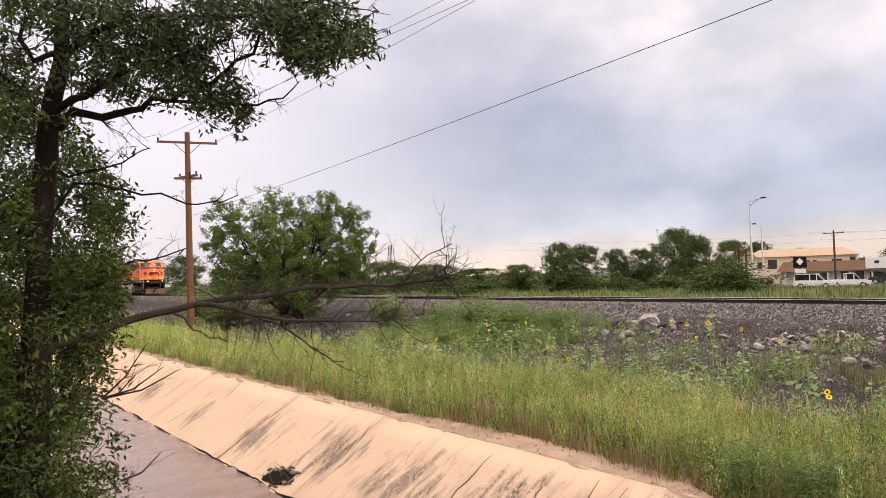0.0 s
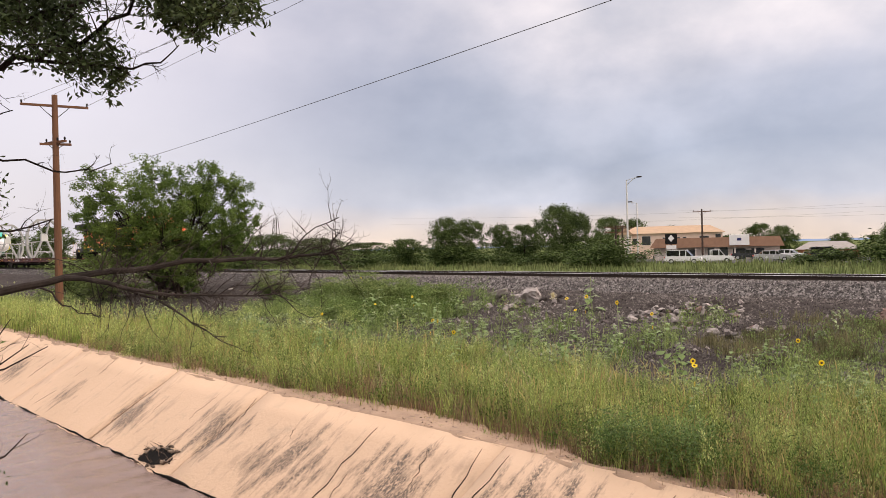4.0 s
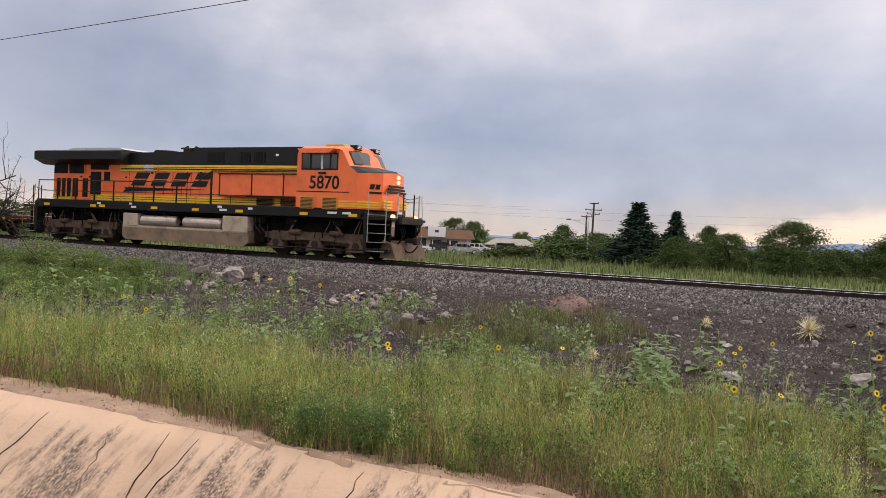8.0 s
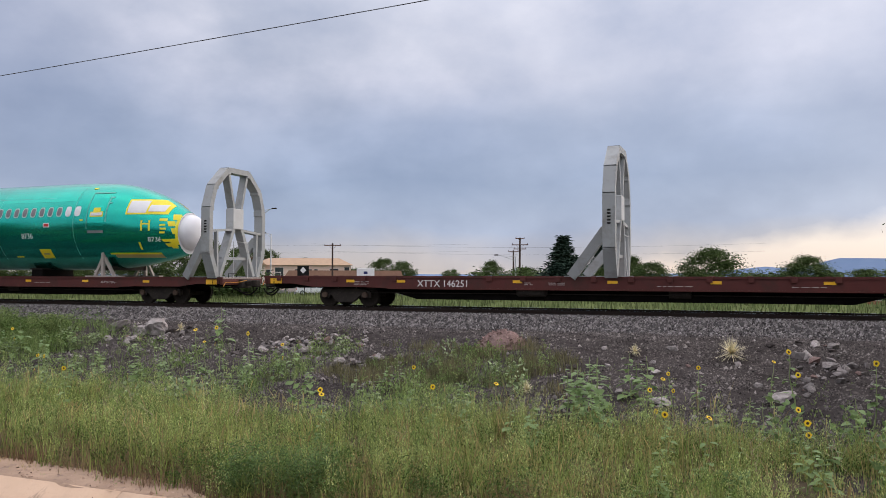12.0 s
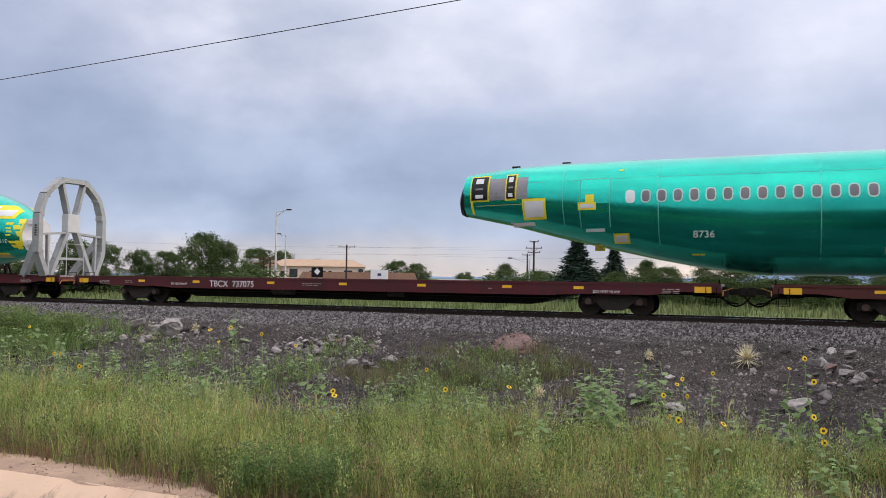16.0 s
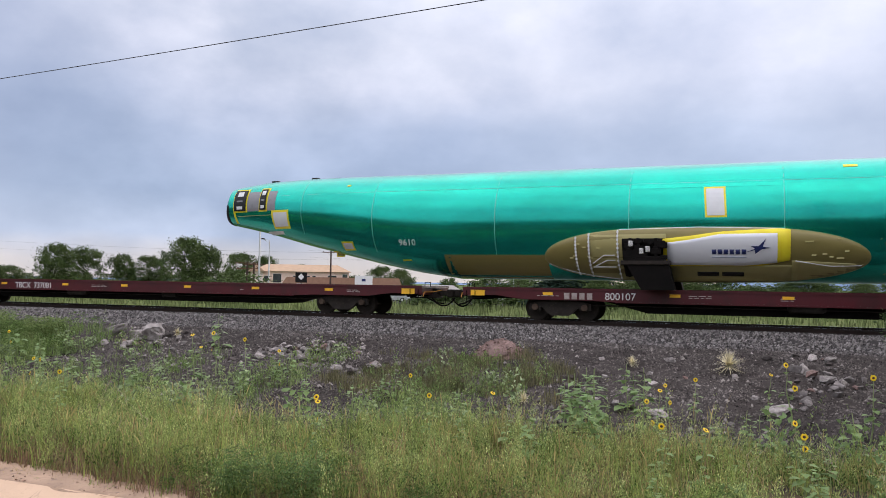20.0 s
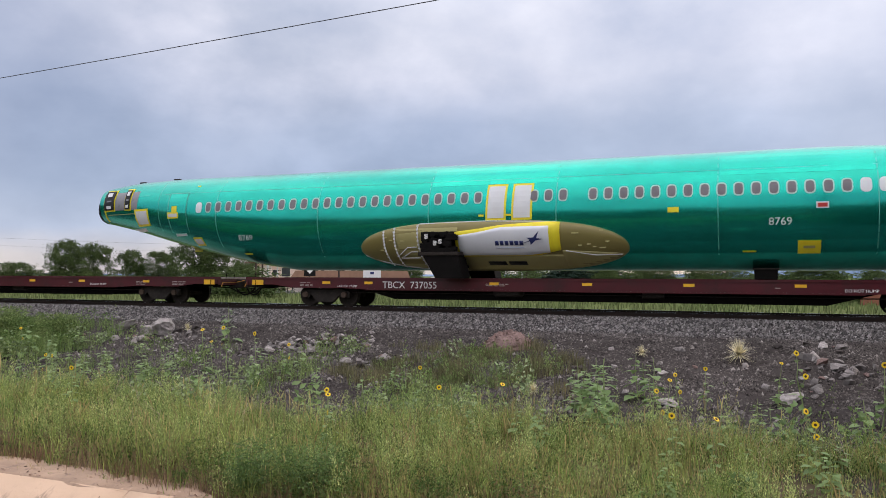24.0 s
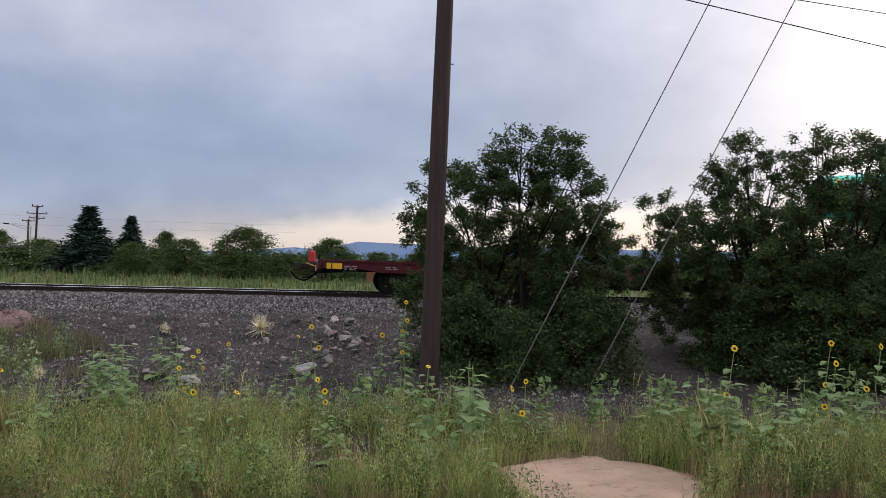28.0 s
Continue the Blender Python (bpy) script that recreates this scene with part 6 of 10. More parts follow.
        for d0, wide in ((33.62, 0.44), (34.72, 0.78)):
            p = patch("tape_border", fu, TAPE, d0, d0 + wide, 4.02, 4.98, 0.012, nx=4, nz=6, **kw)
            bf = patch("black_fitting", p, BLACK, d0 + 0.06, d0 + wide - 0.06, 4.09, 4.91, 0.05, nx=4, nz=6, **kw)
            m0, m1 = d0 + wide * 0.3, d0 + wide * 0.7
            patch("fitting_film", bf, FILM, m0, m1, 4.66, 4.84, 0.06, nx=2, nz=2, **kw)
            patch("fitting_film", bf, FILM, m0, m1, 4.15, 4.27, 0.06, nx=2, nz=2, **kw)
            patch("fitting_bar", bf, GREYP, m0, m1, 4.44, 4.50, 0.06, nx=2, nz=2, **kw)
        patch("tail_tape", fu, TAPE, 35.4, 35.5, 3.6, 4.1, 0.010, nx=2, nz=6, **kw)
        patch("tail_seam", fu, OLIVE2, 32.6, 35.3, 3.86, 3.885, 0.006, nx=8, nz=1, **kw)
        patch("bare_panel", fu, FILM, 33.0, 34.0, 3.12, 3.24, 0.006, nx=4, nz=2, **kw)
        taped(fu, 32.5, 33.4, 3.32, 4.05, edge=0.09, **kw)
        taped(fu, 29.6, 30.15, 2.45, 2.78, edge=0.06, **kw)
        taped(fu, 30.65, 31.0, 2.24, 2.44, OLIVE2, 0.04, **kw)
        # stencilled line number
        for d, z, sz in ((0.95, 2.72, 0.30), (7.5 if windows else 9.75, 2.92, 0.34), (27.2, 2.70, 0.34)):
            p = skin(d, z, 0.012, side)
            t, b, w = outline(d)
            ang = math.degrees(math.asin(max(-1, min(1, (z - (t + b) / 2) / ((t - b) / 2)))))
            bend = 20 if d < 1 else 0
            lettering("stencil_number", number, sz, LETTER, fu, pose(*p, 90 - ang, 0, bend) if side < 0 else pose(p.x, p.y, p.z, 90 - ang, 0, 180 - bend))
        # wing-root fairing, half an egg laid against the skin
        bm = B()
        nu, nv = 36, 16
        grid = []
        for i in range(nu + 1):
            u = math.sin(math.pi * (i / nu - 0.5))
            e = max(0.0, 1 - abs(u) ** 3.0) ** 0.5
            row = []
            for j in range(nv + 1):
                a = math.pi * (j / nv) - math.pi / 2
                z = 2.18 + 0.98 * e * math.sin(a) * (1.0 if a > 0 else 0.80)
                base = skin(17.1 + 5.0 * u, max(1.55, z), 0.0, side)
                row.append(bm.verts.new((base.x, base.y * 0.985 + side * 0.42 * e * math.cos(a) ** 0.7 if math.cos(a) > 1e-6 else base.y * 0.97, z)))
            grid.append(row)
        for i in range(nu):
            for j in range(nv):
                f = (grid[i][j], grid[i][j + 1], grid[i + 1][j + 1], grid[i + 1][j])
                bm.faces.new(f if side < 0 else f[::-1]).smooth = True
        fair = part("wing_root_fairing", bm, OLIVE, fu, "olive primer wing-root fairing")

        def on_fairing(d, z, off):
            u = (d - 17.1) / 5.0
            e = max(0.02, 1 - abs(u) ** 3.0) ** 0.5
            q = max(-0.97, min(0.97, (z - 2.18) / (0.98 * e * (1.0 if z > 2.18 else 0.80))))
            z = 2.18 + q * 0.98 * e * (1.0 if q > 0 else 0.80)
            base = skin(d, max(1.55, z), 0.0, side)
            return Vector((-d, base.y * 0.985 + side * (0.42 * e * (1 - q * q) ** 0.35 + off), z))

        def panel(name, m, d0, d1, low, high, off, parent, label="", nx=8, nz=8):
            bm = B()
            g = []
            for i in range(nx + 1):
                d = d0 + (d1 - d0) * i / nx
                lo_, hi_ = (np.interp(d, *low) if isinstance(low, tuple) else low), (np.interp(d, *high) if isinstance(high, tuple) else high)
                g.append([bm.verts.new(on_fairing(d, lo_ + (hi_ - lo_) * j / nz, off)) for j in range(nz + 1)])
            for i in range(nx):
                for j in range(nz):
                    f = (g[i][j], g[i][j + 1], g[i + 1][j + 1], g[i + 1][j])
                    bm.faces.new(f if side < 0 else f[::-1]).smooth = True
            r = bmesh.ops.extrude_edge_only(bm, edges=[e for e in bm.edges if e.is_boundary])
            for v in r["geom"]:
                if isinstance(v, bmesh.types.BMVert):
                    v.co.y -= side * 0.05
            return part(name, bm, m, parent, label)

        panel("aft_panel", OLIVE2, 18.0, 20.5, 1.42, 3.1, 0.006, fair, nx=10)
        panel("forward_keel", OLIVE2, 12.3, 14.3, 1.45, ([12.3, 14.3], [2.0, 2.1]), 0.006, fair)
        panel("lower_panel", OLIVE2, 14.3, 17.95, 1.44, 1.95, 0.02, fair)
        # black panel paints the shade inside the wing-root opening; nothing is cut out
        panel("wheel_well", UNDER, 17.95, 19.4, 1.5, 2.78, 0.014, fair, "flat black panel for the shaded opening in the wing root")
        for k, (d, lo_, hi_) in enumerate(((20.95, 1.5, 2.86), (20.5, 1.5, 2.98), (19.55, 1.45, 3.08))):
            bm = tube(B(), [on_fairing(d, lo_ + (hi_ - lo_) * j / 10, 0.016) for j in range(11)], 0.018, 5)
            for j in range(12):
                p = on_fairing(d, lo_ + (hi_ - lo_) * (j + 0.5) / 12, 0.02)
                box(bm, p.x - 0.032, p.x + 0.032, p.y - 0.02, p.y + 0.02, p.z - 0.03, p.z + 0.03)
            part("rib", bm, FILM, fair, "pale sealant-edged rib")
        for ends in (((21.95, 1.97), (21.2, 1.72), (20.5, 1.58), (19.6, 1.47)), ((12.35, 1.96), (13.2, 1.93), (14.2, 2.08)), ((20.4, 1.86), (19.65, 1.86)), ((20.4, 1.98), (20.0, 2.24), (19.65, 2.24)), ((20.3, 1.9), (19.9, 2.08), (19.65, 2.08)), ((19.5, 3.08), (17.0, 3.13), (14.5, 3.11))):
            part("edge_strip", tube(B(), [on_fairing(d, z, 0.018) for d, z in ends], 0.020, 5), FILM, fair)
        rnd = random.Random(4)
        for k in range(16):
            d, z = (rnd.uniform(12.7, 14.0), rnd.uniform(2.1, 2.8)) if k < 9 else (rnd.uniform(19.7, 21.3), rnd.uniform(2.1, 2.7))
            p = on_fairing(d, z, 0.01)
            part("rivet_patch", box(B(), p.x - 0.06, p.x + 0.06, p.y - 0.012, p.y + 0.012, p.z - 0.022, p.z + 0.022), OLIVE2, fair)
        bm = B()
        for _ in range(34):
            x, z = rnd.uniform(-19.2, -18.05), rnd.uniform(2.1, 2.72)
            s = rnd.uniform(0.04, 0.15)
            box(bm, x - s, x + s, side * 2.27 - 0.10, side * 2.27 + 0.10, z - s * 0.6, z + s * 0.6, 0.01)
        for x in (-19.1, -18.85, -18.3):
            box(bm, x - 0.05, x + 0.05, side * 2.3 - 0.06, side * 2.3 + 0.06, 2.0, 2.78, 0.01)
        box(bm, -19.3, -18.0, side * 2.2 - 0.16, side * 2.2 + 0.16, 2.02, 2.2, 0.03)
        part("wing_attachment", bm, UNDER, fair, "dark wing attachment fittings")
        for x, z in ((-18.75, 2.36), (-18.55, 2.42), (-19.08, 2.6)):
            part("bright_fitting", box(B(), x - 0.07, x + 0.07, side * 2.38 - 0.01, side * 2.38 + 0.01, z - 0.09, z + 0.09, 0.01), CHROME, fair)
        bm = prism(B(), [(-18.75, 1.12), (-17.72, 1.12), (-17.95, 2.06), (-19.3, 2.06)], min(side * 1.5, side * 2.32), max(side * 1.5, side * 2.32))
        sb = part("support_box", bm, UNDER, fu, "black steel support box under the wing root")
        part("box_rim", box(B(), -19.4, -17.88, min(side * 1.6, side * 2.37), max(side * 1.6, side * 2.37), 1.92, 2.06, 0.02), SOOT, sb)
        # white cover with tape
        edge = ([14.35, 14.6, 16.4, 17.2, 18.1], [3.12, 3.08, 2.98, 2.86, 2.76])
        cv = panel("cover_tape", TAPE, 14.35, 18.1, ([14.35, 15.2, 18.1], [2.1, 1.92, 1.90]), edge, 0.05, fair, "yellow taped edge of the cover", nx=14)
        inner = ([14.75, 16.4, 17.2, 17.95], [2.92, 2.90, 2.74, 2.64])
        panel("cover_sheet", CLOTH, 14.72, 17.98, ([14.7, 15.6, 17.98], [2.02, 1.93, 1.94]), inner, 0.07, cv, "white cover sheet over the wing root", nx=14)
        for k in range(6):
            d = 16.62 - k * 0.175
            panel("mark_bar", NAVY, d - 0.13, d, 2.27, 2.42, 0.082, cv, nx=1, nz=2)
        panel("mark_bar", mat("pale_blue_print", (0.45, 0.5, 0.62), (0.4, 0.45, 0.58), 0.5), 15.6, 16.62, 2.17, 2.20, 0.082, cv, nx=2, nz=1)
        bm = B()
        star = [(-15.65, 2.33), (-15.36, 2.44), (-15.48, 2.52), (-15.26, 2.52), (-15.05, 2.74), (-15.14, 2.50), (-14.9, 2.47), (-15.18, 2.42), (-15.36, 2.27), (-15.36, 2.40)]
        lowv = [bm.verts.new(on_fairing(-x, z, 0.07)) for x, z in star]
        topv = [bm.verts.new(on_fairing(-x, z, 0.086)) for x, z in star]
        mid = bm.verts.new(on_fairing(15.27, 2.46, 0.086))
        for i in range(10):
            j = (i + 1) % 10
            bm.faces.new((lowv[i], lowv[j], topv[j], topv[i]))
            bm.faces.new((topv[i], topv[j], mid))
        part("mark_star", bm, NAVY, cv)
        for k in (16.75, 16.0):
            panel("slot", BLACK, k - 0.33, k + 0.33, 1.60, 1.73, 0.026, fair, nx=2, nz=2)
    # crown fittings near the tail
    for d in (32.0, 33.9):
        part("crown_fitting", box(B(), -d - 0.2, -d + 0.12, -0.08, 0.08, outline(d)[0] - 0.02, outline(d)[0] + 0.06, 0.02), BLACK, fu)
    if not windows:
        for z in (3.55, 2.55):
            part("nose_boom", box(B(), -0.1, 0.75, -0.55, -0.2, z, z + 0.26, 0.02), FILM, fu)
    TRAIN.append((fu, s_nose))
    # saddles
    for name, d in (("front", 3.6),):
        st = thing("saddle_stand", "steel saddle stand under a fuselage nose", "stand", "saddle stands")
        for s in (-1, 1):
            part("leg", beam(B(), (0.55, s * 1.2, 1.12), (0.05, s * 1.25, 1.95), 0.11, 0.12), SADDLE if windows else SOOT, st)
            part("leg", beam(B(), (-0.55, s * 1.2, 1.12), (-0.05, s * 1.25, 1.95), 0.11, 0.12), SADDLE if windows else SOOT, st)
            part("post", beam(B(), (0, s * 1.3, 1.12), (0, s * 1.3, 2.2), 0.12, 0.14), SADDLE if windows else SOOT, st)
            part("base_rail", box(B(), -1.0, 1.0, s * 1.2 - 0.12, s * 1.2 + 0.12, 1.12, 1.17), SADDLE if windows else SOOT, st)
        part("cradle", beam(B(), (0, -1.25, 1.5), (0, 1.25, 1.5), 0.2, 0.2, (1, 0, 0)), SOOT, st)
        TRAIN.append((st, s_nose - d))
    bl = thing("cradle_block", "dark cradle block between deck and fuselage", "block", "cradle blocks")
    part("block", box(B(), -0.35, 0.35, -0.9, 0.9, 1.12, 1.48, 0.03), UNDER, bl)
    part("pad", box(B(), -0.4, 0.4, -0.95, 0.95, 1.44, 1.50, 0.02), SOOT, bl)
    TRAIN.append((bl, s_nose - 7.9))
    return fu


fuselage("8769", -279.35, True, "green-primed airliner fuselage with taped windows, without wings or tail")
fuselage("8736", -164.95, True, "green-primed airliner fuselage with taped windows, without wings or tail")
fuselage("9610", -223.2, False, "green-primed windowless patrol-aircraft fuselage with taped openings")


# ---- plants ----
def at(yaw, dist, z=None):
    """A place by its bearing from the standpoint (degrees counter-clockwise from +y) and distance."""
    a = radians(yaw)
    x, y = -math.sin(a) * dist, math.cos(a) * dist
    return (x, y, ground_z(x, y) if z is None else z)


def indexed_mesh(name, verts, faces, material, smooth=False):
    """verts (n, k, 3) repeated pieces; faces (m, 3) corner indices of one piece."""
    n, k, _ = verts.shape
    me = bpy.data.meshes.new(name)
    me.vertices.add(n * k)
    me.vertices.foreach_set("co", verts.astype(np.float32).ravel())
    f = np.asarray(faces, dtype=np.int32)
    idx = (np.arange(n, dtype=np.int32)[:, None, None] * k + f[None]).ravel()
    nf = n * len(f)
    me.loops.add(nf * f.shape[1])
    me.loops.foreach_set("vertex_index", idx)
    me.polygons.add(nf)
    me.polygons.foreach_set("loop_start", np.arange(0, nf * f.shape[1], f.shape[1], dtype=np.int32))
    me.polygons.foreach_set("loop_total", np.full(nf, f.shape[1], dtype=np.int32))
    if smooth:
        me.polygons.foreach_set("use_smooth", np.ones(nf, dtype=bool))
    me.update(calc_edges=True)
    me.materials.append(material)
    return me


def leaf_verts(rs, pos, length, width, droop=0.3, up=0.0):
    """Folded diamond leaves, four corners each, at the given places, turned at random."""
    n = len(pos)
    d = rs.normal(size=(n, 3))
    d[:, 2] = d[:, 2] * 0.6 - droop + up
    d /= np.linalg.norm(d, axis=1)[:, None]
    s = np.cross(d, rs.normal(size=(n, 3)))
    s /= np.linalg.norm(s, axis=1)[:, None] + 1e-9
    nn = np.cross(d, s)
    L = (length * rs.uniform(0.65, 1.25, n))[:, None]
    W = (width * rs.uniform(0.7, 1.2, n))[:, None] * 0.5
    a = pos
    m = pos + d * L * 0.45
    V = np.stack([a, m + s * W + nn * W * 0.35, pos + d * L + nn * W * -0.3, m - s * W + nn * W * 0.35], 1)
    return V


LEAF_F = [(0, 1, 2), (0, 2, 3)]


def tree(name, label, height, radius, crown_low, material, leaves, leaf, seed, trunk_r, bark=None, clumps=60, spread=0.5, lean=(0, 0), category="tree", group="", stems=1, squash=1.0, width=0.55, lobes=5, limbs=26, egg=None, gap=-0.12, rough=0.75, waves=2.4):
    """A tree: tapered trunk and limbs that reach the clumps, and a crown of many small leaves with gaps."""
    rs = np.random.RandomState(seed)
    tr = thing(name, label, category, group)
    bm = B()
    mid = (height + crown_low) / 2
    hz = (height - crown_low) / 2
    lob = [np.array([rs.normal(0, 0.45) * radius, rs.normal(0, 0.45) * radius, mid + rs.uniform(-0.7, 0.75) * hz]) for _ in range(lobes)]
    lr = [rs.uniform(0.45, 0.75) for _ in range(lobes)]
    centres = []
    while len(centres) < clumps:
        k = rs.randint(lobes)
        q = rs.normal(size=3)
        q /= np.linalg.norm(q)
        q *= rs.uniform(0.2, 1.0) ** 0.45
        c = lob[k] + q * np.array([radius, radius, hz * squash]) * lr[k]
        if egg:
            u = rs.rand()
            a = rs.uniform(0, math.tau)
            r = radius * float(np.interp(u, *egg)) * max(0.35, 0.9 + rough * noise.noise(Vector((math.cos(a) * 1.3, math.sin(a) * 1.3, u * waves + seed)))) * math.sqrt(rs.uniform(0.08, 1))
            c = np.array([math.cos(a) * r, math.sin(a) * r, crown_low + (height - crown_low) * u])
            if noise.noise(Vector((c[0] * 0.75, c[1] * 0.75, c[2] * 0.75 + seed))) < gap:
                continue
        if crown_low * 0.8 < c[2] < height * 1.02:
            centres.append(c)
    C = np.array(centres)
    for st in range(stems):
        off = np.array([rs.normal(0, 0.12 * radius), rs.normal(0, 0.12 * radius), 0]) if stems > 1 else np.zeros(3)
        top = np.array([lean[0] + off[0] * 2.5, lean[1] + off[1] * 2.5, crown_low + (height - crown_low) * 0.75])
        pts = [off + (top - off) * u + np.array([rs.normal(0, 0.02), rs.normal(0, 0.02), 0]) * height * (u > 0) * (u < 1) for u in (-0.03, 0.25, 0.5, 0.75, 1.0)]
        tube(bm, pts, [trunk_r * 1.25, trunk_r, trunk_r * 0.8, trunk_r * 0.5, trunk_r * 0.2], 8)
        for c in C[st::stems][:limbs]:
            u = min(0.9, max(0.2, (c[2] - 0.9) / (height) * 0.75))
            s0 = off + (top - off) * u
            mid2 = (s0 + c) / 2 + np.array([0, 0, 0.06 * height])
            r = trunk_r * 0.34 * (1.2 - u)
            tube(bm, [s0, mid2, c], [r, r * 0.6, r * 0.2], 5, cap=False)
    part("trunk", bm, bark or BARK, tr)
    per = leaves // clumps
    size = rs.uniform(0.55, 1.35, clumps)
    pos = []
    for c, sz in zip(C, size):
        p = rs.normal(size=(int(per * sz), 3)) * np.array([1, 1, 0.75]) * spread * sz
        pos.append(c + p)
    pos = np.concatenate(pos)
    pos = pos[pos[:, 2] > crown_low * 0.55]
    me = indexed_mesh("crown", leaf_verts(rs, pos, leaf, leaf * width), LEAF_F, material)
    ob = new("crown", me)
    ob.parent = tr
    return tr


def lobed_tree(name, label, lobes, material, per_lobe, leaf, seed, trunk_r, stems, width=0.45, group="trees beside the track", ragged=0.42, deep=0.7):
    """A tree whose crown is a set of leafy masses (across, up, radius), each of many sprays, on limbs that reach them."""
    rs = np.random.RandomState(seed)
    tr = thing(name, label, "tree", group)
    high = max(z for _, z, _ in lobes)
    feet = [(rs.normal(0, 0.35), rs.normal(0, 0.25)) for _ in range(stems)]
    wood, pos = B(), []
    for k, (x, z, r) in enumerate(lobes):
        y = rs.uniform(-deep, deep) * r
        c = np.array([x, y, z])
        fx, fy = feet[k % stems]
        u = max(0.12, min(0.6, z / high * 0.55))
        knee = np.array([fx + (x - fx) * 0.28, fy + (y - fy) * 0.28, z * u])
        q = trunk_r * (0.5 + 0.5 * r / 1.2)
        tube(wood, [(fx, fy, -0.1), (fx + rs.normal(0, 0.04), fy, z * u * 0.5), knee, (knee + c) / 2 + rs.normal(0, 0.08, 3) * r, c + np.array([0, 0, r * 0.55])], [q, q * 0.8, q * 0.62, q * 0.42, q * 0.1], 6)
        n = int(34 * r * r + 12)
        d = rs.normal(size=(n, 3))
        d /= np.linalg.norm(d, axis=1)[:, None]
        d *= (rs.uniform(0.15, 1.0, n) ** 0.5)[:, None] * (1 + ragged * np.array([noise.noise(Vector(v * 1.7 + seed + k * 3.0)) for v in d]))[:, None]
        tips = c + d * r * np.array([1.0, 1.0, 1.05])
        for t in tips[: max(5, n // 3)]:
            tube(wood, [(c + knee) / 2 if rs.rand() < 0.3 else c, (c + t) / 2 + rs.normal(0, 0.06, 3) * r, t], [q * 0.25, q * 0.16, q * 0.06], 4, cap=False)
        m = per_lobe * r * r * (1.7 - z / high)
        for t in tips:
            # a spray: leaves along a short shoot that leans outwards and up
            way = (t - c) / (np.linalg.norm(t - c) + 1e-6) + np.array([0, 0, 0.35]) + rs.normal(0, 0.4, 3)
            way /= np.linalg.norm(way)
            k2 = int(m / n * rs.uniform(0.4, 1.6))
            L = r * rs.uniform(0.22, 0.5)
            pos.append(t + way * (rs.rand(k2, 1) - 0.35) * L + rs.normal(0, 0.085 * math.sqrt(r), (k2, 3)) * np.array([1, 1, 0.8]))
    part("trunk", wood, BARK, tr)
    pos = np.concatenate(pos)
    pos = pos[pos[:, 2] > 0.05]
    ob = new("crown", indexed_mesh("crown", leaf_verts(rs, pos, leaf, leaf * width), LEAF_F, material))
    ob.parent = tr
    return tr


def conifer(name, label, height, radius, seed):
    rs = np.random.RandomState(seed)
    tr = thing(name, label, "tree", "spruces beyond the track")
    part("trunk", tube(B(), [(0, 0, -0.1), (0, 0, height * 0.6), (0, 0, height)], [0.25, 0.13, 0.02], 7), BARK, tr)
    pos, dirs = [], []
    for k in range(620):
        u = rs.uniform(0.0, 1.0) ** 1.25
        z = height * (0.08 + 0.92 * u)
        a = rs.uniform(0, math.tau)
        r = radius * (1 - u) ** 1.15 * rs.uniform(0.55, 1.15) + 0.03
        n = int(10 + 26 * r / radius)
        s = np.linspace(0.15, 1, n)
        x = np.stack([np.cos(a) * r * s, np.sin(a) * r * s, z - r * 0.32 * s ** 1.6 + 0.12 * s], 1)
        pos.append(x + rs.normal(0, 0.09, x.shape))
    pos = np.concatenate(pos)
    me = indexed_mesh("crown", leaf_verts(rs, pos, 0.36, 0.15, droop=0.25), LEAF_F, NEEDLE)
    ob = new("crown", me)
    ob.parent = tr
    return tr


def place(ob, where, rz=0.0, scale=1.0, squash=None):
    ob.matrix_basis = pose(*where, 0, 0, rz)
    ob.scale = (scale, scale, scale * (squash or 1.0))
    return ob


# models for the far rows: built once, the first copy is used too
FAR = [tree("tree", "dark green broadleaf tree beyond the track", 8.0, 3.5, 0.1, FARLEAF, 16000, 0.29, 20 + k, 0.12, clumps=240, spread=0.38, rough=0.95, egg=((0, 0.15, 0.4, 0.7, 0.9, 1), (0.95, 1.1, 1.1, 1.0, 0.75, 0.4)), group="far trees", lobes=7, limbs=14, gap=-0.26) for k in range(4)]
DOMED = [tree("tree", "round-crowned dark green tree beyond the track", 8.0, 3.4, 0.05, FARLEAF, 19000, 0.25, 70 + k, 0.12, clumps=260, spread=0.40, rough=0.5, egg=((0, 0.15, 0.4, 0.65, 0.85, 1), (1.05, 1.15, 1.1, 0.92, 0.62, 0.25)), group="far trees", lobes=4, limbs=14, gap=-0.7) for k in range(2)]
USED = set()


def far_tree(k, yaw0, yaw1, top, dist, label="", rz=0.0, sink=0.0, pool=FAR):
    """A far tree that spans two bearings, its top at an elevation (degrees)."""
    yaw = (yaw0 + yaw1) / 2
    x, y, z = at(yaw, dist)
    h = EYE + dist * math.tan(radians(top)) - z
    w = dist * math.tan(radians(abs(yaw0 - yaw1)))
    src = pool[k % len(pool)]
    if src.name not in USED:
        USED.add(src.name)
        ob = src
    else:
        ob = copy_thing(src, src.matrix_basis)
    ob.matrix_basis = pose(x, y, z - sink, 0, 0, rz)
    ob.scale = (w / 6.6, w / 6.6, h / 8.0)
    if label:
        tagged(ob, label)
    return ob


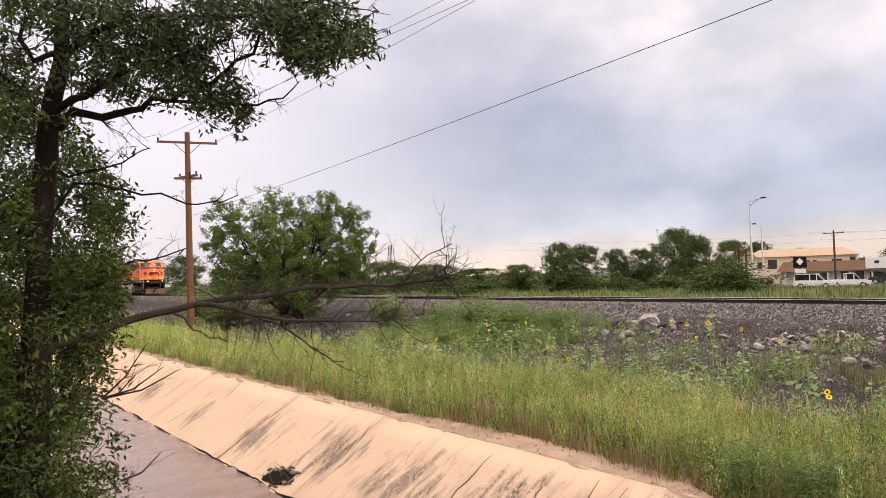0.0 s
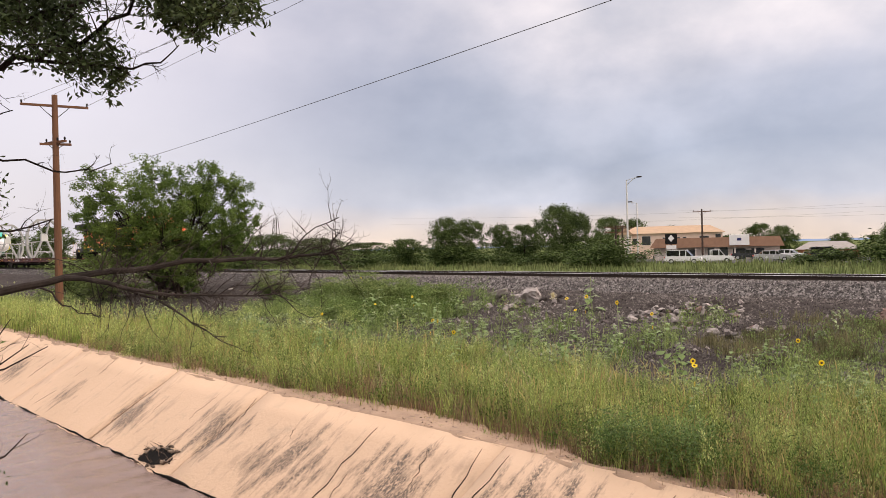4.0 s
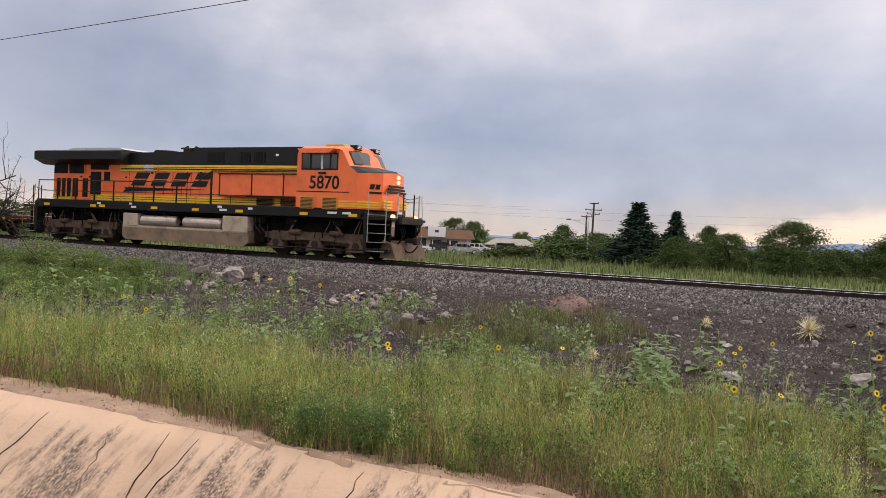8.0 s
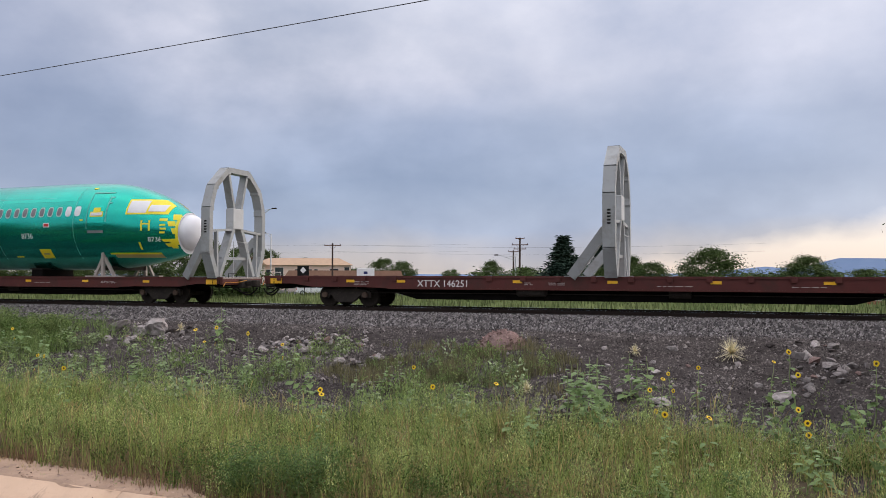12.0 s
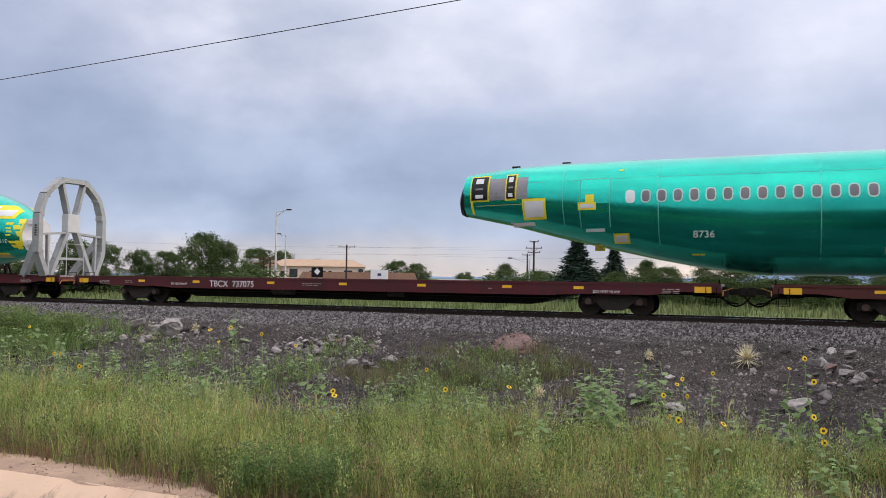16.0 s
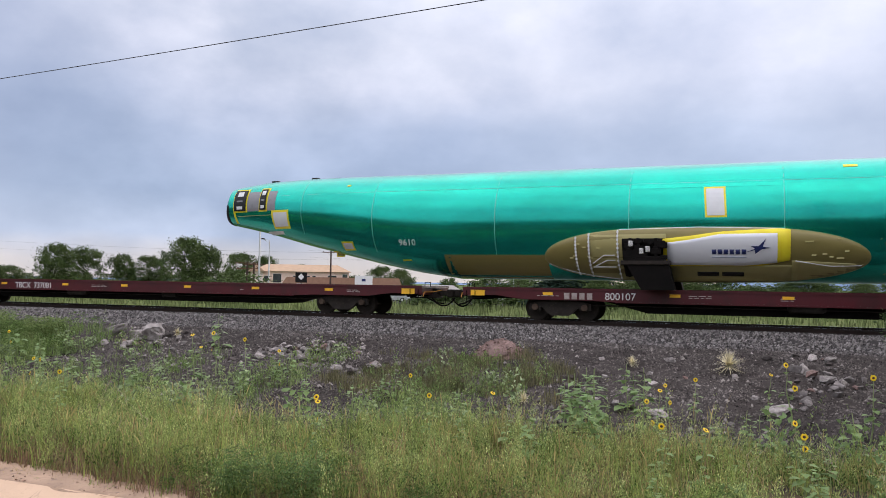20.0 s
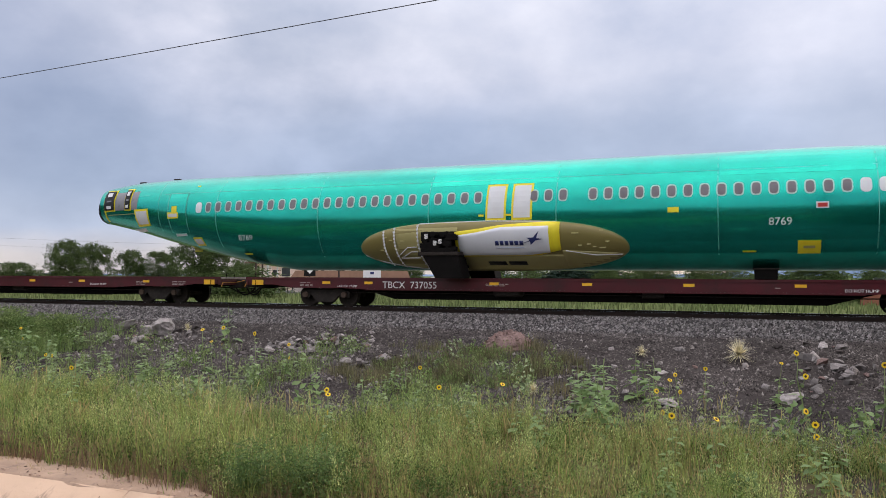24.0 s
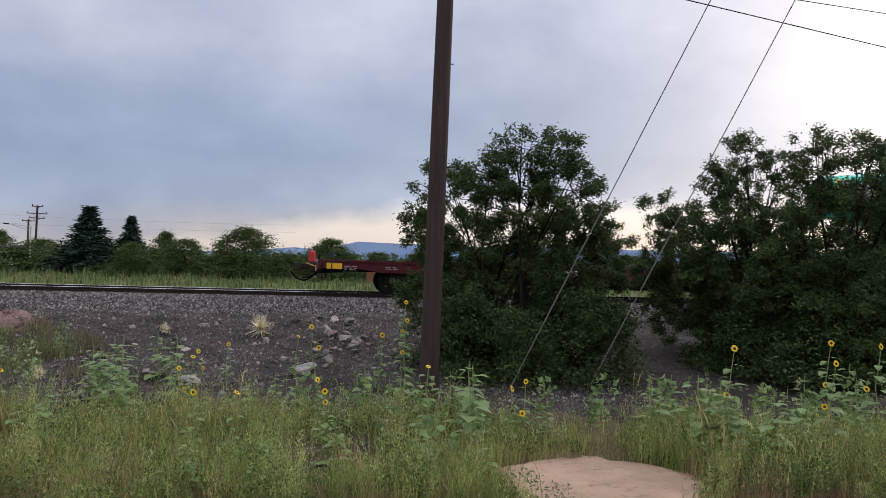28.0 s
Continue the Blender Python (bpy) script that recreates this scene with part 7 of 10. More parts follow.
# bearings of both sides, elevation of the top, distance
FAR_LEFT = [(75.0, 72.6, 1.9, 150), (72.5, 70, 1.0, 170), (70, 66.5, 1.2, 165), (66.5, 63, 0.9, 160), (63.4, 61.3, 1.02, 150), (61.4, 58.0, 1.2, 150), (58.4, 54.7, 0.85, 155), (55.1, 51.0, 0.45, 160), (51.2, 48.5, 0.64, 120), (90, 84, 1.6, 170), (84, 79.5, 1.4, 165), (79.5, 75, 1.5, 160)]
FAR_MIDDLE = [(48.3, 46.0, 2.07, 112), (46.6, 44.2, 1.9, 113), (43.9, 42.1, 1.5, 115), (42.4, 40.2, 1.4, 117), (40.5, 37.6, 2.72, 112), (38.6, 36.5, 2.3, 114), (36.9, 34.7, 0.57, 112), (36.3, 34.0, 1.75, 185), (34.4, 32.6, 1.6, 186), (31.8, 30.1, 1.07, 190), (28.3, 26.0, 0.35, 190), (26.3, 24.2, 1.01, 150), (24.6, 22.8, 0.85, 152), (21.0, 19.6, 0.3, 150)]
FAR_RIGHT = [(18.4, 16.3, 0.85, 120), (16.6, 13.4, 0.44, 118), (8.4, 6.2, 1.16, 100), (7.6, 4.4, 0.75, 92), (10.9, 8.0, 0.35, 84), (4.0, -0.4, 1.67, 85), (5.2, 1.0, 0.05, 95), (1.2, -2.8, 0.0, 96), (-2.0, -6.1, 1.07, 85), (-6.0, -9, 0.3, 110), (-9, -13, 0.6, 100), (-13, -18, 0.9, 105), (-18, -23, 0.7, 95), (-23, -28, 0.6, 90), (-28, -34, 0.9, 95), (-34, -40, 1.0, 95), (-40, -47, 1.2, 100)]
for k, (a, b, top, dist) in enumerate(FAR_LEFT + FAR_MIDDLE):
    far_tree(k, a, b, top, dist, rz=k * 67.0)
for k, (a, b, top, dist) in enumerate(FAR_RIGHT):
    far_tree(k, a, b, top, dist, rz=k * 67.0, pool=DOMED)

# an unseen row added behind the standpoint, for the dark band the fuselages reflect
for k in range(16):
    x, y = -75 + k * 9.5 + 2.5 * math.sin(k * 1.9), -30 + 5 * math.sin(k * 2.7)
    ob = copy_thing(FAR[k % 4], pose(x, y, ground_z(x, y) - 0.05, 0, 0, k * 71.0))
    q = 1.0 + 0.25 * math.sin(k * 1.3)
    ob.scale = (1.45 * q, 1.45 * q, 0.95 * q)

# undergrowth that closes the foot of the far rows
HEDGE = tree("bush", "dark green bush at the foot of the far trees", 8.0, 3.6, 0.1, FARLEAF, 4000, 0.50, 33, 0.06, clumps=90, spread=0.6, group="far bushes", lobes=8, limbs=4, category="bush")
for k in range(58):
    yaw = 86 - k * 2.35 + 0.7 * math.sin(k * 2.3)
    if 21 < yaw < 34.5:
        continue
    d = 122 + 18 * math.sin(k * 1.7) if yaw > 40 else 99 + 9 * math.sin(k * 1.7)
    x, y, z = at(yaw, d)
    ob = HEDGE if k == 0 else copy_thing(HEDGE, HEDGE.matrix_basis)
    ob.matrix_basis = pose(x, y, z - 0.1, 0, 0, k * 47)
    q = 0.36 + 0.12 * math.sin(k * 3.1)
    ob.scale = (1.0, 0.9, q)

sp = conifer("spruce", "tall dark blue-green spruce beyond the track", 8.6, 2.9, 5)
place(sp, at(12.15, 95), 0, 1.0)
sp.scale = (1.95, 1.95, (EYE + 95 * math.tan(radians(2.68)) - at(12.15, 95)[2]) / 8.6)
sp2 = copy_thing(sp, sp.matrix_basis)
place(sp2, at(9.55, 96), 80, 1.0)
sp2.scale = (1.35, 1.35, (EYE + 96 * math.tan(radians(2.18)) - at(9.55, 96)[2]) / 8.6)

# green tree on the bank beside the track, and the dark ones past the pole
bank = lobed_tree("bank_tree", "spreading green broadleaf tree on the slope beside the track",
                  [(-0.85, 6.95, 1.3), (2.4, 6.6, 1.4), (-3.4, 6.1, 1.25), (0.7, 5.8, 1.5), (3.7, 6.1, 1.0), (-2.0, 4.7, 1.7), (1.7, 4.4, 1.8), (4.4, 4.7, 0.95), (-4.4, 5.0, 0.85),
                   (-0.3, 3.2, 2.0), (3.0, 3.0, 1.5), (-3.0, 3.0, 1.5), (0.3, 1.5, 1.6)], LEAFM, 2900, 0.15, 44, 0.11, 4)
bank.matrix_basis = pose(-43.4, 18.8, ground_z(-43.4, 18.8) - 0.05, 0, 0, 66)
ELMLABEL = "dark green elm with an uneven leafy crown below the track"
e1 = lobed_tree("elm_tree", ELMLABEL, [(0.35, 5.45, 0.72), (1.2, 5.4, 0.66), (-0.4, 4.7, 0.85), (1.6, 4.4, 0.9), (-1.45, 4.2, 0.8), (0.6, 3.9, 1.1), (-2.0, 3.3, 0.8), (2.1, 3.6, 0.75),
                                          (-0.75, 2.9, 1.25), (1.3, 2.6, 1.4), (2.5, 2.7, 0.7), (-1.4, 1.6, 1.1), (0.35, 1.3, 1.4), (1.8, 1.2, 1.1), (0.0, 0.5, 1.0)], ELM, 9000, 0.085, 64, 0.07, 4)
e1.matrix_basis = pose(5.55, 18.5, ground_z(5.55, 18.5) - 0.05, 0, 0, -17)
e2 = lobed_tree("elm_tree", ELMLABEL, [(-0.15, 5.85, 0.55), (-0.6, 5.0, 0.8), (0.7, 5.4, 0.6), (-2.3, 4.2, 0.6), (-1.8, 3.4, 0.85), (0.0, 4.1, 0.9), (-0.9, 3.1, 1.2), (0.75, 3.1, 1.2),
                                          (-2.4, 2.3, 0.75), (-1.5, 1.5, 1.05), (0.0, 1.4, 1.35), (-0.8, 0.6, 0.9), (0.9, 0.7, 0.9)], ELM, 9000, 0.085, 52, 0.07, 3)
e2.matrix_basis = pose(12.5, 18.9, ground_z(12.5, 18.9) - 0.05, 0, 0, -33)
e3 = lobed_tree("elm_tree", ELMLABEL, [(-0.75, 5.7, 0.7), (0.6, 5.7, 0.7), (-0.8, 4.8, 0.9), (0.5, 4.8, 1.0), (1.4, 4.9, 0.9), (-1.0, 3.6, 1.1), (0.6, 3.4, 1.3), (1.8, 3.5, 1.1),
                                          (-1.2, 2.2, 1.2), (0.3, 2.0, 1.4), (1.8, 2.0, 1.3), (-0.5, 0.8, 1.2), (1.2, 0.8, 1.3)], ELM, 9000, 0.085, 58, 0.08, 3)
e3.matrix_basis = pose(13.9, 16.9, ground_z(13.9, 16.9) - 0.05, 0, 0, -39)
for src_, x, y, rz in ((e3, 18.6, 18.4, 120), (e2, 23.5, 19.0, 200), (e1, 28.0, 19.5, 40)):
    copy_thing(src_, pose(x, y, ground_z(x, y) - 0.05, 0, 0, rz))
low = tree("bush", "dark green bush at the foot of the elms", 1.9, 1.3, 0.05, ELM, 13000, 0.10, 57, 0.03, clumps=90, spread=0.2, stems=3, group="bushes below the elms", limbs=10, gap=-0.4, category="bush", egg=((0, 0.3, 0.7, 1), (1.0, 1.05, 0.85, 0.4)))
place(low, (7.3, 17.6, ground_z(7.3, 17.6) - 0.04))
for k, (x, y, s) in enumerate(((11.8, 17.9, 0.8), (12.9, 16.8, 1.1), (14.2, 16.7, 1.0), (16.4, 16.6, 1.15), (5.4, 17.2, 0.8), (4.6, 18.0, 0.9))):
    ob = copy_thing(low, low.matrix_basis)
    place(ob, (x, y, ground_z(x, y) - 0.04), k * 70.0, s)
# low green shrub on the slope and scrub near the bank tree
for k, (x, y, w, h) in enumerate(((-27.0, 20.0, 0.7, 0.24), (-24.4, 19.8, 0.6, 0.2), (-34.5, 20.5, 0.7, 0.22), (-49.5, 17.5, 1.2, 0.3), (-56, 17, 1.5, 0.42), (-22.4, 20.6, 0.4, 0.16), (-30.5, 21.0, 0.5, 0.16))):
    if k == 0:
        shrub = tree("shrub", "low grey-green shrub on the cinder slope", 6.0, 2.2, 0.2, SHRUBM, 11000, 0.16, 61, 0.03, clumps=120, spread=0.32, limbs=10, stems=4, category="shrub", group="shrubs on the slope")
        ob = shrub
    else:
        ob = copy_thing(shrub, shrub.matrix_basis)
    ob.matrix_basis = pose(x, y, ground_z(x, y) - 0.03, 0, 0, k * 80)
    ob.scale = (w, w * 0.8, h)


def polar(yaw, el, dist):
    a, e = radians(yaw), radians(el)
    return Vector((-math.sin(a) * math.cos(e), math.cos(a) * math.cos(e), math.sin(e))) * dist + Vector((0, 0, EYE))


def twigs(bm, rs, pts, radii, count, length, depth=1, droop=0.0):
    """Side shoots along a limb; each shoots again."""
    tips = []
    P = [Vector(p) for p in pts]
    for _ in range(count):
        u = rs.uniform(0.15, 1.0) * (len(P) - 1)
        i = min(int(u), len(P) - 2)
        p = P[i].lerp(P[i + 1], u - i)
        d = (P[i + 1] - P[i]).normalized()
        side = Vector(rs.normal(size=3)).normalized()
        v = (d * rs.uniform(0.2, 0.9) + side * rs.uniform(0.5, 1.0) + Vector((0, 0, rs.uniform(-0.2, 0.5) - droop))).normalized()
        L = length * rs.uniform(0.4, 1.2)
        q = [p]
        for k in range(4):
            v = (v + Vector(rs.normal(size=3)) * 0.22).normalized()
            q.append(q[-1] + v * L / 4)
        r = radii * rs.uniform(0.5, 1.0)
        tube(bm, q, [r, r * 0.75, r * 0.55, r * 0.4, r * 0.2], 4, cap=False)
        tips += q[1:]
        if depth > 0:
            tips += twigs(bm, rs, q, r * 0.55, 3, L * 0.5, depth - 1, droop)
    return tips


def near_tree():
    """The elm over the near bank: dark trunk, leafy limbs reaching over the channel, a long dead limb below."""
    tr = thing("elm_tree", "dark-barked elm on the near bank with a long dead limb", "tree", "trees beside the channel")
    rs = np.random.RandomState(8)
    D = 7.0
    trunk = [polar(83.4, -14.2, D), polar(83.2, -6, D), polar(82.8, 2.4, D), polar(82.4, 8.0, D + 0.1), polar(82.1, 11.0, D + 0.1), polar(81.3, 14.8, D + 0.2), polar(81.1, 19.5, D + 0.3), polar(80.2, 26, D + 0.6)]
    fine = []
    for a, b in zip(trunk, trunk[1:]):
        fine += [a.lerp(b, k / 4) for k in range(4)]
    fine.append(trunk[-1])
    n = len(fine)
    bm = tube(B(), fine, [float(np.interp(i / (n - 1), [0, 0.3, 0.6, 1], [0.14, 0.09, 0.075, 0.04])) for i in range(n)], 14)
    for v in bm.verts:
        v.co += noise.noise_vector(v.co * 3.0) * 0.022 + noise.noise_vector(Vector((v.co.x * 24, v.co.y * 24, v.co.z * 4))) * 0.012
    part("trunk", bm, BARK, tr)
    second = [polar(85.2, -14, D + 0.4), polar(86.0, -2, D + 0.6), polar(87.5, 8, D + 0.6), polar(88.5, 18, D + 0.4)]
    part("trunk", tube(B(), second, [0.12, 0.10, 0.08, 0.05], 9), BARK, tr)
    limbs = [
        ([trunk[4], polar(81.3, 11.0, D - 0.10), polar(78.9, 11.3, D - 0.20), polar(76.4, 12.0, D - 0.30), polar(74.6, 12.6, D - 0.40), polar(73.3, 13.4, D - 0.50)], 0.045, 12, 0.4),
        ([polar(73.3, 13.4, D - 0.50), polar(70.7, 14.8, D - 0.62), polar(68.8, 16.0, D - 0.75), polar(67.7, 17.8, D - 0.88), polar(66.7, 19.1, D - 1.00)], 0.020, 12, 0.45),
        ([polar(74.6, 12.6, D - 0.40), polar(70.8, 12.6, D - 0.53), polar(68.6, 12.5, D - 0.65), polar(66.8, 13.0, D - 0.78), polar(65.6, 14.2, D - 0.90)], 0.014, 7, 0.3),
        ([trunk[4], polar(80.7, 12.4, D - 0.14), polar(78.9, 13.4, D - 0.28), polar(76.4, 14.8, D - 0.42), polar(73.8, 15.8, D - 0.56), polar(70.7, 16.9, D - 0.70)], 0.034, 16, 0.5),
        ([trunk[5], polar(80.3, 16.0, D - 0.17), polar(78.2, 17.3, D - 0.34), polar(74.5, 18.1, D - 0.51), polar(70.7, 18.3, D - 0.69), polar(69.1, 18.6, D - 0.86), polar(65.1, 19.5, D - 1.03), polar(62.2, 19.2, D - 1.20)], 0.036, 22, 0.55),
        ([trunk[5], polar(83.0, 14.6, D + 0.05), polar(83.8, 15.9, D + 0.10), polar(83.3, 17.3, D + 0.15), polar(82.4, 18.8, D + 0.20)], 0.028, 12, 0.5),
        ([trunk[4], polar(83.7, 12.2, D + 0.07), polar(84.6, 13.3, D + 0.13), polar(85.9, 13.9, D + 0.20)], 0.024, 9, 0.4),
        ([trunk[6], polar(79.5, 19.1, D - 0.13), polar(75.9, 20.1, D - 0.47), polar(71.4, 20.1, D - 0.80)], 0.032, 16, 0.6),
        ([trunk[2], polar(80.7, 6.9, D - 0.10), polar(78.3, 6.6, D - 0.20), polar(76.5, 6.2, D - 0.30), polar(73.6, 5.6, D - 0.40), polar(71.5, 5.8, D - 0.50), polar(70.1, 6.2, D - 0.60)], 0.014, 8, 0.22),
        ([trunk[3], polar(81.1, 7.3, D - 0.10), polar(79.0, 7.9, D - 0.20), polar(76.8, 9.0, D - 0.30), polar(75.9, 9.4, D - 0.40)], 0.012, 12, 0.25),
        ([trunk[1], polar(81.2, -1.1, D - 0.08), polar(79.6, 0.1, D - 0.16), polar(78.2, 1.3, D - 0.24), polar(76.2, 1.7, D - 0.32), polar(73.7, 2.5, D - 0.40)], 0.020, 10, 0.3),
        ([second[2], polar(89.5, 11, D), polar(92, 14, D)], 0.05, 9, 0.45),
    ]
    for pts, r, shoots, length in limbs:
        fine = []
        for a, b in zip(pts, pts[1:]):
            fine += [a, (a + b) / 2 + Vector(rs.normal(size=3)) * 0.025]
        fine.append(pts[-1])
        n = len(fine)
        bm = tube(B(), fine, [max(0.004, r * (1 - 0.75 * i / (n - 1))) for i in range(n)], 8, cap=False)
        twigs(bm, rs, fine, r * 0.16 + 0.0035, shoots, length, 2, 0.05)
        part("limb", bm, BARK, tr)

    # leaves sit along thin hanging shoots
    def sprays(name, heads, per, length, ln, wd, material, spread):
        bm, spots = B(), []
        for c in heads:
            way = Vector((rs.normal(), rs.normal(), rs.normal(-0.35, 0.5))).normalized()
            L = length * rs.uniform(0.5, 1.2)
            pts = [Vector(c) + way * L * (k / 3 - 0.5) - Vector((0, 0, 0.22 * L * (k / 3) ** 2)) for k in range(4)]
            if rs.rand() < 0.45:
                tube(bm, pts, [0.004, 0.0035, 0.003, 0.002], 3, cap=False)
            u = rs.uniform(0, 2.999, rs.randint(per // 2, per * 3 // 2))
            k = u.astype(int)
            P = np.array([tuple(p) for p in pts])
            spots.append(P[k] + (P[k + 1] - P[k]) * (u - k)[:, None] + rs.normal(0, spread, (len(u), 3)))
        tagged(part("fine_growth", bm, BARK, tr), kind="stuff")
        ob = new(name, indexed_mesh(name, leaf_verts(rs, np.concatenate(spots), ln, wd, droop=0.6), LEAF_F, material))
        ob.parent = tr

    heads = []
    for yaw, el, wide, tall, count in ((83.4, 17.8, 2.2, 1.4, 20), (84.1, 13.4, 1.6, 2.2, 22), (79.9, 17.8, 2.6, 1.8, 60), (77.1, 17.0, 2.6, 2.5, 75), (79.2, 14.7, 2.2, 1.8, 34), (74.9, 15.4, 2.2, 2.2, 60), (73.0, 17.3, 2.2, 2.2, 60), (71.9, 13.8, 2.2, 1.4, 38), (70.4, 12.3, 1.5, 1.1, 18), (69.7, 19.1, 2.2, 1.0, 34), (66.5, 18.7, 1.8, 1.4, 50), (64.9, 16.9, 1.8, 1.8, 50), (63.1, 17.7, 1.8, 2.2, 44), (61.4, 17.9, 1.3, 1.3, 18), (76.4, 13.2, 1.8, 0.8, 12)):
        for _ in range(count):
            a, q = rs.uniform(0, math.tau), math.sqrt(rs.rand())
            heads.append(polar(yaw + wide * q * math.cos(a), el + tall * q * math.sin(a), D - float(np.interp(yaw, [62, 82], [1.2, 0.0])) + rs.uniform(-0.5, 0.7)))
    sprays("crown", heads, 25, 0.32, 0.062, 0.024, LEAFD, 0.030)
    heads = []
    while len(heads) < 2100:
        yaw, el, dd = rs.uniform(76.8, 93), rs.uniform(-20, 21), rs.uniform(6.4, 9.8)
        reach = float(np.interp(el, [-20, -12.5, -9, -7.5, -5, -3, 0.5, 3.4, 5, 7.9, 10.3, 13, 21], [78.8, 78.6, 78.8, 80.6, 79.4, 78.4, 78.2, 78.0, 77.6, 78.8, 80.4, 83.2, 84]))
        if yaw < reach or 81.8 < yaw < 83.6 and dd < 7.3 and 3 < el < 10 or rs.rand() < 0.7 and el > 11.5 or noise.noise(Vector((yaw * 0.33, el * 0.33, dd * 0.5))) < -0.18:
            continue
        heads.append(polar(yaw, el, dd))
    sprays("lower_foliage", heads, 46, 0.50, 0.066, 0.025, LEAFN, 0.050)
    # dead limb low over the water, forked twice
    dead = [[trunk[1] + Vector((0, 0, 0.1)), polar(81.9, -3.7, D - 0.07), polar(78.8, -2.7, D - 0.14), polar(75.6, -1.9, D - 0.21), polar(73.0, -1.4, D - 0.28), polar(70.3, -1.0, D - 0.35), polar(67.2, -0.8, D - 0.42), polar(63.1, -0.5, D - 0.49), polar(59.0, -0.6, D - 0.56), polar(56.5, -0.3, D - 0.63), polar(54.9, 0.1, D - 0.70)],
            [polar(73.0, -1.4, D - 0.30), polar(71.3, -1.7, D - 0.44), polar(69.5, -2.2, D - 0.58), polar(66.4, -2.8, D - 0.72), polar(62.4, -3.0, D - 0.86), polar(59.1, -3.0, D - 1.00)],
            [polar(69.5, -2.2, D - 0.50), polar(67.6, -3.0, D - 0.62), polar(65.6, -4.4, D - 0.75), polar(64.3, -5.3, D - 0.88), polar(62.9, -5.9, D - 1.00)],
            [polar(75.0, -2.0, D - 0.20), polar(73.9, -2.3, D - 0.28), polar(73.3, -3.2, D - 0.35), polar(72.3, -3.8, D - 0.42), polar(71.1, -4.1, D - 0.50)],
            [polar(59.5, -0.6, D - 0.60), polar(57.6, 0.7, D - 0.63), polar(56.5, 1.7, D - 0.67), polar(54.8, 2.4, D - 0.70)]]
    for k, pts in enumerate(dead):
        fine = []
        for a, b in zip(pts, pts[1:]):
            fine += [a, (a + b) / 2 + Vector(rs.normal(size=3)) * 0.015]
        fine.append(pts[-1])
        n = len(fine)
        r = (0.042, 0.024, 0.011, 0.010, 0.008)[k]
        bm = tube(B(), fine, [max(0.004, r * (1 - 0.85 * i / (n - 1))) for i in range(n)], 8, cap=False)
        for v in bm.verts:
            v.co += noise.noise_vector(v.co * 9.0) * 0.012 * min(1, r / 0.03)
        half = fine[n // 3:] if k == 0 else fine
        twigs(bm, rs, half, (0.0062, 0.0055, 0.005, 0.005, 0.004)[k], (110, 75, 9, 6, 8)[k], (0.42, 0.40, 0.35, 0.25, 0.3)[k], 2, (0.1, 0.2, 0.2, 0.1, 0)[k])
        part("dead_limb", bm, DEADWOOD, tr, "bare dark brown dead limb with fine twigs")
    for tip in (polar(76.3, -3.9, D - 0.4), polar(75.3, -5.6, D - 0.4), polar(74.2, -5.8, D - 0.4), polar(77.1, -6.0, D - 0.4), polar(75.5, -11.2, D - 0.4)):
        foot = polar(79.2, -7.4, D - 0.3)
        if tip.z < foot.z:
            foot = polar(78.1, -12.8, D - 0.3)
        bm = B()
        mid = foot.lerp(tip, 0.5) + Vector((0, 0, -0.05))
        tube(bm, [foot, mid, tip], [0.010, 0.007, 0.003], 5, cap=False)
        twigs(bm, rs, [foot, mid, tip], 0.004, 3, 0.25, 1)
        part("dead_shoot", bm, DEADWOOD, tr)


near_tree()

# ---- grass, weeds, flowers ----
rs = np.random.RandomState(77)


def zmap(xs, ys):
    return np.array([ground_z(x, y) for x, y in zip(xs, ys)])


BARE = (3.95, 8.9, 1.3, 1.25)       # the trodden path past the pole: centre and half sizes


def scatter(n, x0, x1, y0, y1, keep):
    xs, ys = rs.uniform(x0, x1, n), rs.uniform(y0, y1, n)
    k = np.array([keep(x, y) for x, y in zip(xs, ys)])
    k &= ((xs - BARE[0]) / BARE[2]) ** 2 + ((ys - BARE[1]) / BARE[3]) ** 2 > 1
    return xs[k], ys[k]


